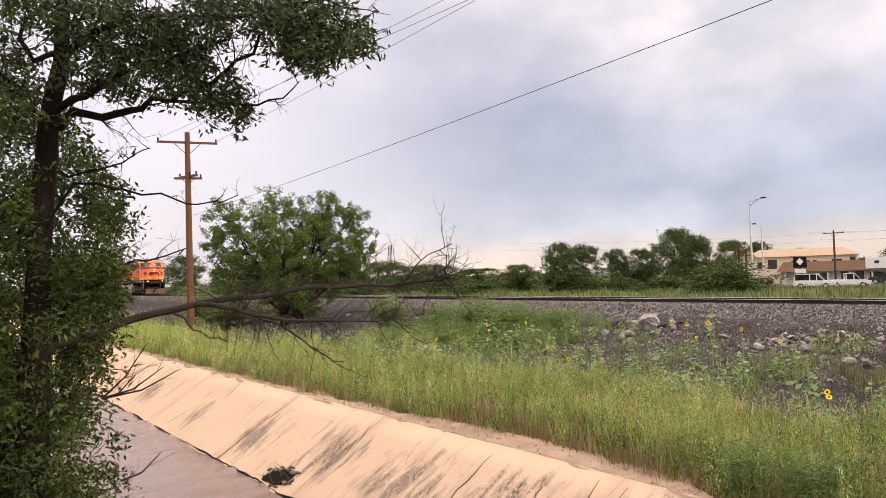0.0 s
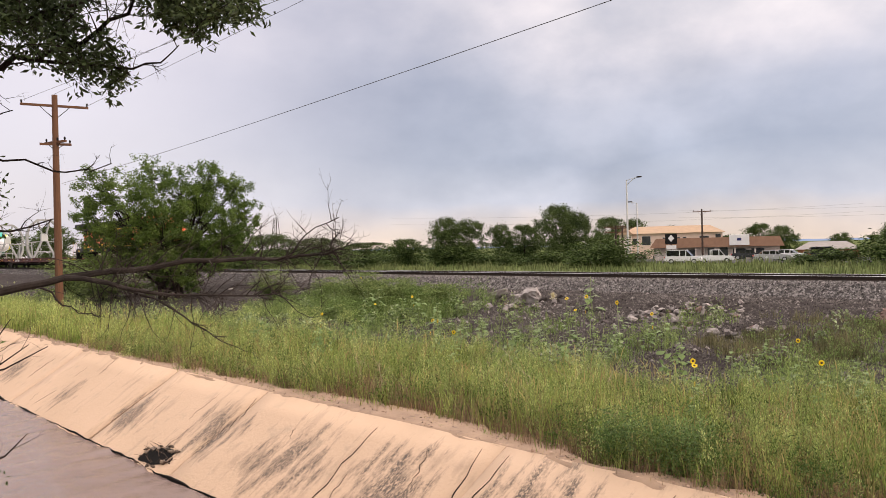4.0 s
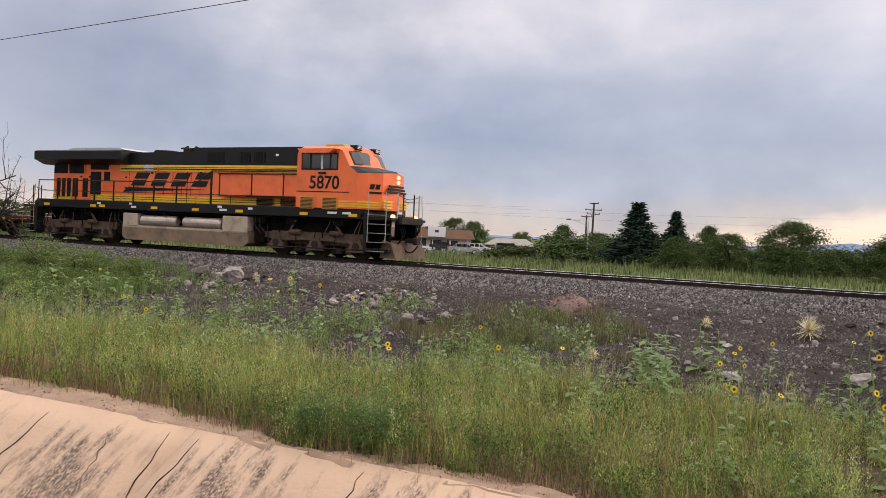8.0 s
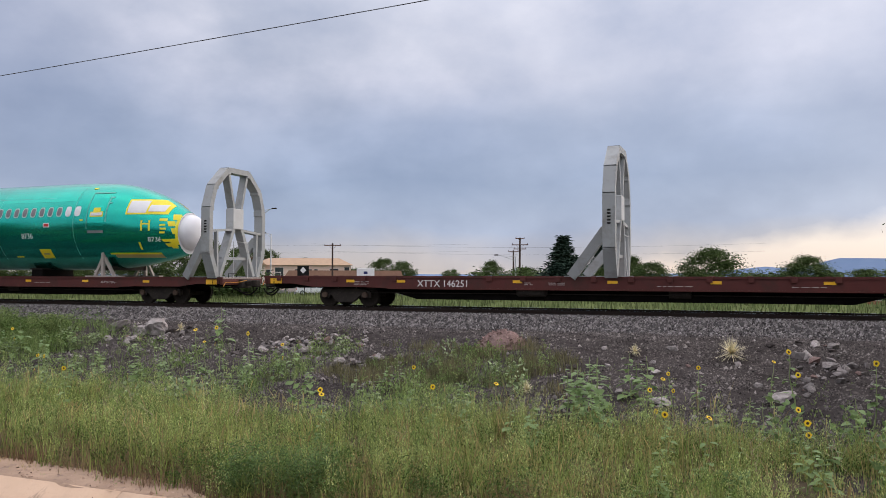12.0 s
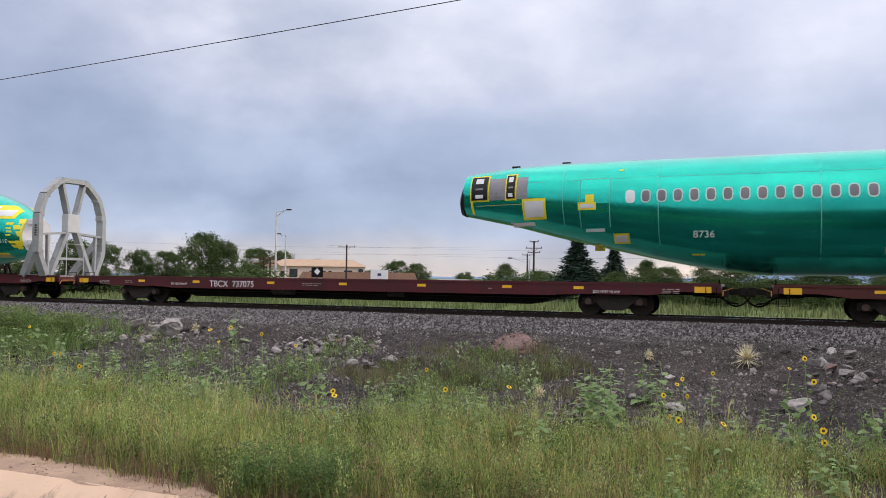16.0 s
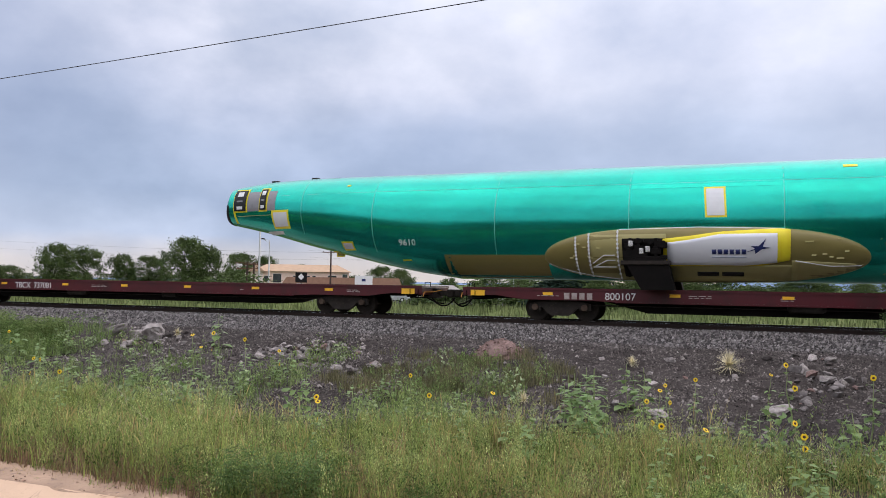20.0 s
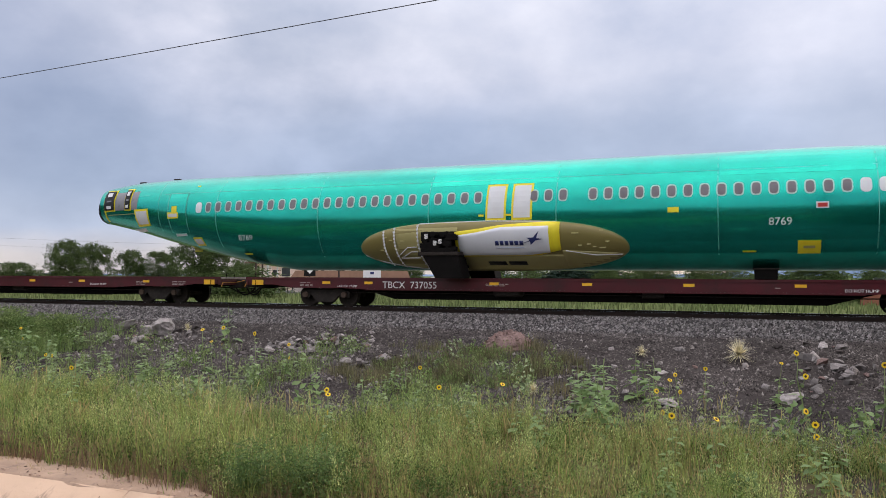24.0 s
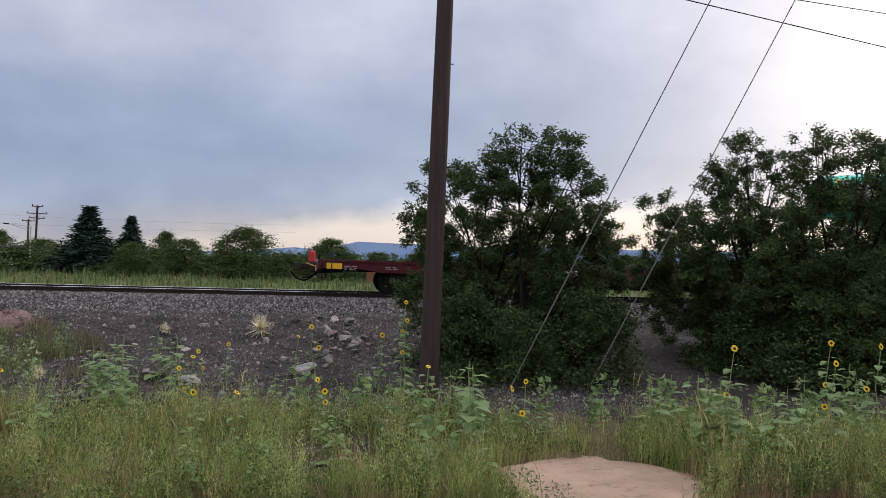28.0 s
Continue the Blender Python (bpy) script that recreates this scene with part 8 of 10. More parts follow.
def blades(name, label, material, tufts, x0, x1, y0, y1, keep, per, height, width, spread, head=0.0, bend=0.35):
    xs, ys = scatter(tufts, x0, x1, y0, y1, keep)
    zs = zmap(xs, ys)
    hs = rs.uniform(0.55, 1.25, len(xs)) * (0.8 + np.array([0.7 * noise.noise(Vector((x * 0.5, y * 0.5, 21))) + 0.5 * noise.noise(Vector((x * 1.9, y * 1.9, 25))) for x, y in zip(xs, ys)]))
    n = len(xs) * per
    bx = np.repeat(xs, per) + rs.normal(0, spread, n)
    by = np.repeat(ys, per) + rs.normal(0, spread, n)
    bz = np.repeat(zs, per) - 0.02
    h = np.repeat(hs, per) * height * rs.uniform(0.55, 1.15, n)
    a = rs.uniform(0, math.tau, n)
    b = rs.uniform(0.1, 1.0, n) * bend * h
    w = width * rs.uniform(0.6, 1.3, n) * 0.5
    f = rs.uniform(0, math.tau, n)
    sx, sy = np.cos(f) * w, np.sin(f) * w
    dx, dy = np.cos(a) * b, np.sin(a) * b
    base = np.stack([bx, by, bz], -1)
    side = np.stack([sx, sy, 0 * sx], -1)
    up = lambda u, v: np.stack([dx * v, dy * v, h * u], -1)
    if head:
        hw = side * head
        V = np.stack([base - side * 0.5, base + side * 0.5, base + up(0.75, 0.4) + side * 0.5, base + up(0.75, 0.4) - side * 0.5, base + up(0.86, 0.6) + hw, base + up(0.86, 0.6) - hw, base + up(1.0, 1.0)], 1)
        F = [(0, 1, 2), (0, 2, 3), (3, 2, 4), (3, 4, 5), (5, 4, 6)]
    else:
        V = np.stack([base - side, base + side, base + up(0.55, 0.3) + side * 0.8, base + up(0.55, 0.3) - side * 0.8, base + up(1.0, 1.0)], 1)
        F = [(0, 1, 2), (0, 2, 3), (3, 2, 4)]
    me = indexed_mesh(name, V, F, material)
    return tagged(new(name, me), label, "grass", kind="stuff")


def edge_of_grass(x):
    """How far up the slope the dense grass reaches."""
    return float(np.interp(x, [-60, -40, -31, -23, -18, -13, -10, -4, 2, 4, 6, 25], [13.0, 11.8, 11.6, 12.9, 12.8, 13.6, 12.8, 13.4, 13.0, 12.0, 11.4, 11.2])) + 0.8 * noise.noise(Vector((x * 0.4, 2, 2)))


def field(x, y, s, k):
    return noise.noise(Vector((x * s, y * s, k)))


def dense(x, y):
    if y < EDGE + strip(x) + 0.3 * field(x, 0, 0.9, 13) + 0.12 * field(x, 0, 4, 3) or y > edge_of_grass(x):
        return False
    return rs.rand() < 0.55 + 0.9 * field(x, y, 0.6, 17) + 1.3 * field(x, y, 2.4, 5)


def thin(x, y):
    e = edge_of_grass(x)
    return e - 1 < y < e + 5 and rs.rand() < 0.10 + 0.75 * max(0, field(x, y, 0.45, 31)) * (1.6 if x < -12 else 0.75)


def scrub(x, y):
    """Green scrub over the slope where it is older, and round the weeds further along."""
    f = field(x, y, 0.4, 51)
    if x < -31.5:
        return y < 17.0 and rs.rand() < 0.10 + 0.5 * f
    if x < -15.5:
        return y < 22.9 - 0.55 * max(0, x + 22) and rs.rand() < (0.55 if x < -22 else 0.32) + 1.2 * f
    if x < -10.5:
        return y < 20.8 + 1.2 * f and rs.rand() < 0.35 + 1.2 * f
    if -9.2 < x < -4.4:
        return y < 21.4 - 0.5 * abs(x + 7.6) + f and rs.rand() < 0.4 + 1.3 * f
    return y < edge_of_grass(x) + (1.6 if x < 4 else 0.6) + 1.5 * f and rs.rand() < 0.35


def plumes(name, label, material, plants, x0, x1, y0, y1, keep, per, height, leaf, wide, width=0.3, taper=0.75, lean=0.12):
    """Upright weed stems, each set with small leaves from foot to tip."""
    xs, ys = scatter(plants, x0, x1, y0, y1, keep)
    zs = zmap(xs, ys)
    m = len(xs)
    h = height * rs.uniform(0.5, 1.2, m) * (0.92 + np.array([0.6 * field(x, y, 0.5, 21) + 1.0 * field(x, y, 1.7, 26) for x, y in zip(xs, ys)]))
    a = rs.uniform(0, math.tau, m)
    b = np.abs(rs.normal(0, lean, m)) * h
    n = m * per
    u = 0.18 + 0.82 * rs.rand(n) ** 0.8
    H, Bx, By = np.repeat(h, per), np.repeat(np.cos(a) * b, per), np.repeat(np.sin(a) * b, per)
    r = wide * (1 - taper * u) * np.sqrt(rs.rand(n))
    c = rs.uniform(0, math.tau, n)
    P = np.stack([np.repeat(xs, per) + Bx * u * u + np.cos(c) * r, np.repeat(ys, per) + By * u * u + np.sin(c) * r, np.repeat(zs, per) + H * u], -1)
    d = np.stack([np.cos(c) * 0.5, np.sin(c) * 0.5, rs.uniform(0.3, 1.4, n)], -1) + rs.normal(0, 0.25, (n, 3))
    d /= np.linalg.norm(d, axis=1)[:, None]
    s = np.cross(d, rs.normal(size=(n, 3)))
    s /= np.linalg.norm(s, axis=1)[:, None] + 1e-9
    L = (leaf * rs.uniform(0.6, 1.3, n) * (1.15 - 0.5 * u))[:, None]
    W = L * width * 0.5
    V = np.stack([P, P + d * L * 0.5 + s * W, P + d * L, P + d * L * 0.5 - s * W], 1)
    me = indexed_mesh(name, V, [(0, 1, 2), (0, 2, 3)], material)
    return tagged(new(name, me), label, "weeds", kind="stuff")


NEARX, FARX = (-24, 14), (-75, -24)
blades("grass", "tall yellow-green grass on the bench between channel and track", GRASS, 17000, *NEARX, 7.7, 17, dense, 11, 0.58, 0.0085, 0.085, bend=0.5)
blades("grass", "tall yellow-green grass on the bench between channel and track", GRASS, 15000, *FARX, 7.8, 18.5, dense, 8, 0.70, 0.018, 0.10)
blades("seeding_grass", "thin straw-coloured seeding grass stems", STRAW, 9000, -36, 14, 7.9, 17, dense, 4, 0.72, 0.0055, 0.09, head=2.6, bend=0.3)
blades("dead_stems", "reddish-brown dead stems at the foot of the weeds", BROWN, 11000, -30, 14, 7.65, 14.5, dense, 6, 0.46, 0.006, 0.08, bend=0.5)
blades("slope_grass", "sparse grey-green grass on the cinder slope", WEED, 14000, -60, 14, 12.5, 23.0, scrub, 9, 0.34, 0.010, 0.09, bend=0.5)
blades("dry_grass", "low dry grass at the foot of the stand", STRAW, 5200, -44, 12, 7.62, 9.4, lambda x, y: y > EDGE + strip(x) - 0.4 and rs.rand() < 0.4 + 0.6 * field(x, y, 1, 3), 6, 0.22, 0.006, 0.05, bend=0.7)
blades("pale_stems", "pale dry stems mixed through the weeds", STRAW, 6000, -5, 13, 7.9, 13.5, dense, 5, 0.55, 0.007, 0.10, bend=0.4)
plumes("yellow_green_weeds", "slender yellow-green weeds set with small leaves and seeds", KOCHIA, 15000, *NEARX, 7.7, 17, dense, 44, 0.74, 0.046, 0.06, 0.20, 0.7, 0.08)
plumes("olive_weeds", "bushy olive-green weeds in the stand of grass", OLIVEW, 11000, *NEARX, 7.7, 16, dense, 40, 0.50, 0.046, 0.10, 0.26)
# added low leaves whose dark colour stands for the shade deep in the stand
plumes("undergrowth", "low leafy undergrowth, coloured dark for the shade beneath the grass", mat("shade_dark_leaf", (0.045, 0.085, 0.022), (0.085, 0.14, 0.038), 0.7, scale=1.5, island=0.5, trans=0.2, spec=0.1), 13000, *NEARX, 7.8, 14.5, dense, 24, 0.34, 0.05, 0.13, 0.34, 0.4)
plumes("far_weeds", "slender yellow-green weeds further along the bench", KOCHIA, 12000, *FARX, 7.8, 18, dense, 22, 0.85, 0.085, 0.11, 0.25)
plumes("seedling_weeds", "tiny green seedlings on the bare soil strip", OLIVEW, 1300, -40, 2, 7.66, 8.6, lambda x, y: rs.rand() < 0.3 + 0.9 * field(x, y, 1.2, 8), 30, 0.18, 0.03, 0.07, 0.3)
plumes("slope_weeds", "dull green stalky weeds growing up the cinder slope", WEED, 11000, -60, 14, 13.0, 22.8, scrub, 24, 0.52, 0.07, 0.13, 0.42)
far_keep = lambda x, y: rs.rand() < 0.75
blades("verge_grass", "long green verge grass beyond the track", VERGE, 14000, -130, 50, 32.6, 41, far_keep, 10, 0.46, 0.02, 0.25, bend=0.9)
blades("far_verge_grass", "rough dull green grass further beyond the track", VERGE, 7000, -170, 70, 41, 95, far_keep, 6, 0.8, 0.10, 0.5)


def leafy(name, label, material, plants, x0, x1, y0, y1, keep, per, height, leaf, spread, width=0.4):
    xs, ys = scatter(plants, x0, x1, y0, y1, keep)
    zs = zmap(xs, ys)
    n = len(xs) * per
    u = rs.rand(n) ** 0.7
    h = np.repeat(rs.uniform(0.5, 1.2, len(xs)), per) * height
    r = spread * (0.25 + 0.75 * np.sin(u * 2.6)) * h / height
    a = rs.uniform(0, math.tau, n)
    rr = r * np.sqrt(rs.rand(n))
    P = np.stack([np.repeat(xs, per) + np.cos(a) * rr, np.repeat(ys, per) + np.sin(a) * rr, np.repeat(zs, per) + u * h], -1)
    me = indexed_mesh(name, leaf_verts(rs, P, leaf, leaf * width, droop=0.0, up=0.25), LEAF_F, material)
    return tagged(new(name, me), label, "weeds", kind="stuff")


leafy("feathery_weeds", "feathery bright green weeds at the edge of the grass", OLIVEW, 620, -34, 13, 7.9, 14.5, dense, 170, 0.55, 0.050, 0.26, 0.25)
leafy("front_weeds", "bushy dark green weeds along the front of the stand", mat("bushy_weed_leaf", (0.065, 0.12, 0.03), (0.12, 0.185, 0.055), 0.65, scale=1.1, island=0.5, trans=0.25, spec=0.1), 230, -9, 8, 7.7, 9.2, lambda x, y: EDGE + strip(x) + 0.1 < y < EDGE + strip(x) + 1.1 and rs.rand() < 0.45 + 1.2 * field(x, y, 0.8, 23), 190, 0.46, 0.048, 0.24, 0.3)
leafy("scrub_weeds", "rank leafy green weeds heaped on the older part of the slope", mat("rank_weed_leaf", (0.085, 0.145, 0.04), (0.17, 0.235, 0.075), 0.65, scale=0.8, island=0.5, trans=0.25, spec=0.1), 420, -30.5, -18.5, 17.0, 22.3, lambda x, y: rs.rand() < 0.8 + 1.1 * field(x, y, 0.6, 33) - 0.10 * max(0, x + 24) ** 2, 120, 0.70, 0.085, 0.34, 0.4)
leafy("yellow_weeds", "yellowish seeding weeds at the foot of the slope", KOCHIA, 90, -30, -21, 14.2, 17.2, lambda x, y: rs.rand() < 0.6 + field(x, y, 0.7, 35), 90, 0.75, 0.06, 0.26, 0.3)
leafy("grey_weeds", "grey-green leafy weeds on the slope", PALELEAF, 420, -50, 13, 12.5, 21, lambda x, y: scrub(x, y) and rs.rand() < (0.8 if x < -8 else 0.4), 44, 0.62, 0.12, 0.26, 0.62)
leafy("broad_weeds", "broad-leaved weeds standing among the grass", SUNLEAF, 260, -30, 13, 8.3, 13.5, lambda x, y: y > EDGE + 0.9 and (rs.rand() < 0.10 + (0.55 if x > 0.5 else 0.0) + 0.5 * max(0, field(x, y, 0.5, 41))), 40, 0.75, 0.13, 0.24, 0.7)
leafy("bright_shrub", "dense fine-leaved green clump beside the bare soil", mat("fresh_weed_leaf", (0.10, 0.18, 0.045), (0.15, 0.23, 0.07), 0.6, scale=1.0, island=0.5, trans=0.3), 18, -5.9, -4.6, 7.9, 8.6, lambda x, y: True, 420, 0.62, 0.05, 0.3, 0.3)
blades("brown_scrub", "dull olive-brown tufts on the slope below the gravel heap", mat("olive_scrub_blade", (0.10, 0.11, 0.05), (0.22, 0.19, 0.11), 0.8, scale=1.2, island=0.5, trans=0.25, spec=0.08), 3000, -11.5, -3.2, 16.6, 21.6,
       lambda x, y: rs.rand() < 0.42 + 1.5 * field(x, y, 0.9, 71) - 0.05 * (x + 7.4) ** 2, 12, 0.44, 0.011, 0.08, bend=0.4)
blades("green_scrub", "long rank grass and weeds on the older part of the slope", WEED, 5200, -32, -15, 17.2, 22.4, lambda x, y: rs.rand() < 0.65 + 1.0 * field(x, y, 0.7, 77) - 0.30 * max(0, x + 23.5), 11, 0.62, 0.013, 0.10, bend=0.5)
blades("dead_edge_stems", "brown dead stems along the front of the stand", BROWN, 9000, -24, 12, 7.66, 9.3, lambda x, y: y > EDGE + strip(x) and rs.rand() < 0.7, 7, 0.34, 0.007, 0.06, bend=0.6)
# dead twiggy stalks standing in the grass
bm = B()
for _ in range(26):
    x, y = rs.uniform(-14, 9), rs.uniform(8.6, 12.5)
    p = Vector((x, y, ground_z(x, y)))
    top = p + Vector((rs.normal(0, 0.15), rs.normal(0, 0.15), rs.uniform(0.4, 0.75)))
    tube(bm, [p, (p + top) / 2 + Vector((rs.normal(0, 0.03), 0, 0)), top], [0.006, 0.005, 0.002], 4)
    for _ in range(6):
        q = p.lerp(top, rs.uniform(0.3, 0.95))
        tube(bm, [q, q + Vector((rs.normal(0, 0.16), rs.normal(0, 0.16), rs.uniform(0.08, 0.25)))], [0.004, 0.0015], 4)
tagged(part("dead_stalks", bm, mat("pale_dead_stalk", (0.46, 0.38, 0.25), (0.38, 0.30, 0.19), 0.85, scale=4.0)), "pale dead weed stalks standing in the grass", "dead weeds", kind="stuff")


def heart_leaf(bm, base, out, size, rs2):
    """A broad heart-shaped leaf, folded along its rib, on a short stalk."""
    out = Vector(out).normalized()
    side = out.cross(Vector((0, 0, 1))).normalized()
    up = side.cross(out)
    b = Vector(base) + out * size * 0.35
    pts = [(0, 0), (0.18, 0.42), (0.5, 0.46), (0.82, 0.22), (1.08, 0)]
    rib = [bm.verts.new(b + out * size * u + up * size * (-0.28 * u * u)) for u, _ in pts]
    for s in (-1, 1):
        edge = [bm.verts.new(b + out * size * u + side * s * size * v + up * size * (0.12 * v - 0.28 * u * u)) for u, v in pts[1:4]]
        chain = [rib[0], *edge, rib[4]]
        for i in range(4):
            c = rib[i], rib[i + 1]
            q = [chain[i], chain[i + 1], c[1], c[0]]
            q = list(dict.fromkeys(q))
            if len(q) > 2:
                bm.faces.new(q if s > 0 else q[::-1]).smooth = True


def sunflower(seed, height, heads, leaf, leaves):
    rs2 = np.random.RandomState(seed)
    sf = thing("sunflower", "wild sunflower with broad green leaves and yellow dark-centred heads", "sunflower", "wild sunflowers in the grass")
    tops = []
    bm = B()
    main = [(0, 0, -0.03)]
    for k in range(1, 6):
        main.append((main[-1][0] + rs2.normal(0, 0.02), main[-1][1] + rs2.normal(0, 0.02), height * k / 5))
    tube(bm, main, [0.014, 0.012, 0.010, 0.008, 0.006, 0.005], 6)
    tops.append(Vector(main[-1]))
    for k in range(heads - 1):
        i = 2 + rs2.randint(3)
        a = rs2.uniform(0, math.tau)
        L = height * rs2.uniform(0.18, 0.36)
        p = Vector(main[i])
        q = p + Vector((math.cos(a) * L * 0.6, math.sin(a) * L * 0.6, L * 0.8))
        tube(bm, [p, (p + q) / 2 + Vector((0, 0, -0.03)), q], [0.006, 0.005, 0.004], 5)
        tops.append(q)
    part("stem", bm, STEM, sf)
    for k in range(leaves):
        u = rs2.uniform(0.08, 0.9)
        i = min(int(u * 5), 4)
        p = Vector(main[i]).lerp(Vector(main[i + 1]), u * 5 - i)
        a = k * 2.4 + rs2.uniform(-0.4, 0.4)
        bm = B()
        heart_leaf(bm, p, (math.cos(a), math.sin(a), rs2.uniform(-0.35, 0.35)), leaf * rs2.uniform(0.6, 1.2) * (1.15 - 0.6 * u), rs2)
        part("leaf", bm, SUNLEAF, sf)
    for k, p in enumerate(tops[:heads]):
        face = Vector((rs2.normal(0.1, 0.5), -1.0 + rs2.normal(0, 0.35), rs2.uniform(0.0, 0.5))).normalized()
        m = Matrix.Translation(p) @ face.to_track_quat("Z", "Y").to_matrix().to_4x4()
        bm = B()
        for j in range(15):
            a = j * math.tau / 15
            r0, r1, w = 0.018, 0.052 * rs2.uniform(0.85, 1.1), 0.0135
            vs = [bm.verts.new(m @ Vector((math.cos(a) * r - math.sin(a) * s, math.sin(a) * r + math.cos(a) * s, z))) for r, s, z in ((r0, -w * 0.5, 0.003), (r0 * 1.9, -w, 0.007), (r1, 0, 0.0), (r0 * 1.9, w, 0.007), (r0, w * 0.5, 0.003))]
            bm.faces.new(vs)
        hd = part("flower_head", bm, PETAL, sf, "yellow ray petals")
        bm = B()
        bmesh.ops.create_uvsphere(bm, u_segments=10, v_segments=6, radius=0.0225, matrix=m @ Matrix.Diagonal((1, 1, 0.55, 1)))
        part("flower_disc", bm, DISC, hd)
    return sf


MODELS = [sunflower(1, 1.0, 1, 0.15, 13), sunflower(2, 1.0, 2, 0.13, 11), sunflower(3, 1.0, 1, 0.18, 16), sunflower(4, 0.85, 0, 0.19, 16), sunflower(5, 1.0, 0, 0.24, 22), sunflower(6, 1.55, 2, 0.22, 26)]
for k in (3, 4):
    tagged(MODELS[k], "leafy wild sunflower not yet in flower")
USED_S = set()


def plant(i, x, y, h, rz):
    """A sunflower of the given model, its top at h over the ground."""
    if h > 1.4:
        i, h = 5, h / 1.55
    ob = MODELS[i] if i not in USED_S else copy_thing(MODELS[i], MODELS[i].matrix_basis)
    USED_S.add(i)
    ob.matrix_basis = pose(x, y, ground_z(x, y), 0, 0, rz)
    ob.scale = (h, h, h)


# flowering plants on the slope, then those on the bench and past the pole: place and height
for k, (x, y, h) in enumerate(((-14.05, 17.84, 1.2), (-13.56, 18.16, 1.2), (-12.15, 17.52, 1.2), (-13.67, 17.68, 0.9), (-10.94, 17.36, 0.9), (-6.32, 14.9, 0.9), (-1.42, 14.9, 0.9), (-1.31, 16.38, 0.9), (-0.88, 17.04, 0.9),
                               (0.52, 17.54, 0.9), (0.96, 16.9, 1.2), (2.27, 16.56, 1.2), (3.04, 17.96, 1.6), (2.79, 16.3, 1.6), (-28.6, 21.3, 0.9), (-21.9, 16.9, 0.9), (-21.5, 18.4, 0.9))):
    plant(k % 3, x, y, h, ((k * 53) % 50) - 25)
for k, (x, y, h) in enumerate(((-14.9, 13.4, 0.9), (-12.23, 11.56, 0.9), (-5.94, 10.4, 0.9), (-6.05, 10.75, 0.9), (-4.89, 12.26, 0.9), (-4.07, 13.1, 0.9), (-1.33, 13.2, 0.9), (-0.97, 10.72, 0.9), (-0.51, 10.76, 0.9), (0.79, 11.88, 0.9),
                               (0.73, 10.9, 0.9), (2.66, 13.5, 0.9), (3.42, 8.72 + 1.9, 0.95), (3.9, 11.78, 0.9), (6.39, 9.94, 1.6), (8.71, 10.88, 1.6), (9.23, 10.44, 1.6), (7.6, 9.4, 1.45), (-18.7, 12.6, 0.9), (-14.5, 13.2, 0.9))):
    plant((k + 1) % 3, x, y, h, ((k * 37) % 50) - 25)
# leafy ones in loose stands
srnd = random.Random(41)
for cx, cy, sx, sy, count, h in ((-15.5, 16.6, 2.4, 0.9, 15, 0.8), (-12.2, 16.6, 0.9, 0.8, 7, 0.9), (-21.5, 18.6, 2.2, 1.2, 16, 1.15), (-2.55, 15.6, 0.4, 1.2, 13, 1.15), (-5.2, 13.6, 1.0, 1.2, 5, 0.7), (0.3, 12.6, 0.9, 1.4, 6, 0.7), (2.3, 12.2, 0.35, 0.9, 9, 1.15),
                                 (6.2, 9.6, 0.45, 0.45, 8, 1.2), (8.8, 11.0, 1.2, 0.8, 8, 1.1), (-0.6, 8.9, 0.5, 0.25, 3, 0.55), (2.0, 9.4, 0.3, 0.4, 3, 0.7), (-7.0, 16.5, 1.2, 1.2, 5, 0.7), (3.6, 11.4, 0.5, 0.5, 3, 0.6), (12.0, 12.2, 1.5, 0.8, 5, 1.0)):
    for k in range(count):
        plant(3 + (k + int(cx)) % 2, cx + srnd.gauss(0, sx), cy + srnd.gauss(0, sy), h * srnd.uniform(0.7, 1.2), srnd.uniform(0, 360))

# dry yucca-like tuft on the slope
yc = thing("dry_tuft", "straw-coloured spiky grass tuft on the cinder slope", "grass tuft", "dry tufts")
bm = B()
for k in range(170):
    a, e = rs.uniform(0, math.tau), rs.uniform(-0.45, 1.4)
    L = rs.uniform(0.36, 0.55)
    d = Vector((math.cos(a) * math.cos(e), math.sin(a) * math.cos(e), math.sin(e)))
    s = d.cross(Vector((0, 0, 1))).normalized() * 0.014
    v = [bm.verts.new(-s), bm.verts.new(s), bm.verts.new(d * L + Vector((0, 0, -0.1 * L * math.cos(e))))]
    bm.faces.new(v)
part("blade_tuft", bm, mat("bleached_blades", (0.74, 0.67, 0.45), (0.62, 0.55, 0.34), 0.7, scale=3.0, island=0.4), yc)
yc.matrix_basis = pose(-0.26, 21.4, ground_z(-0.26, 21.4) + 0.2)
for x, y, s in ((-2.69, 21.4, 0.5), (-18.3, 22.3, 0.5), (-4.6, 17.4, 0.5)):
    ob = copy_thing(yc, yc.matrix_basis)
    ob.matrix_basis = pose(x, y, ground_z(x, y) + 0.2 * s, 0, 0, 70)
    ob.scale = (s, s, s)

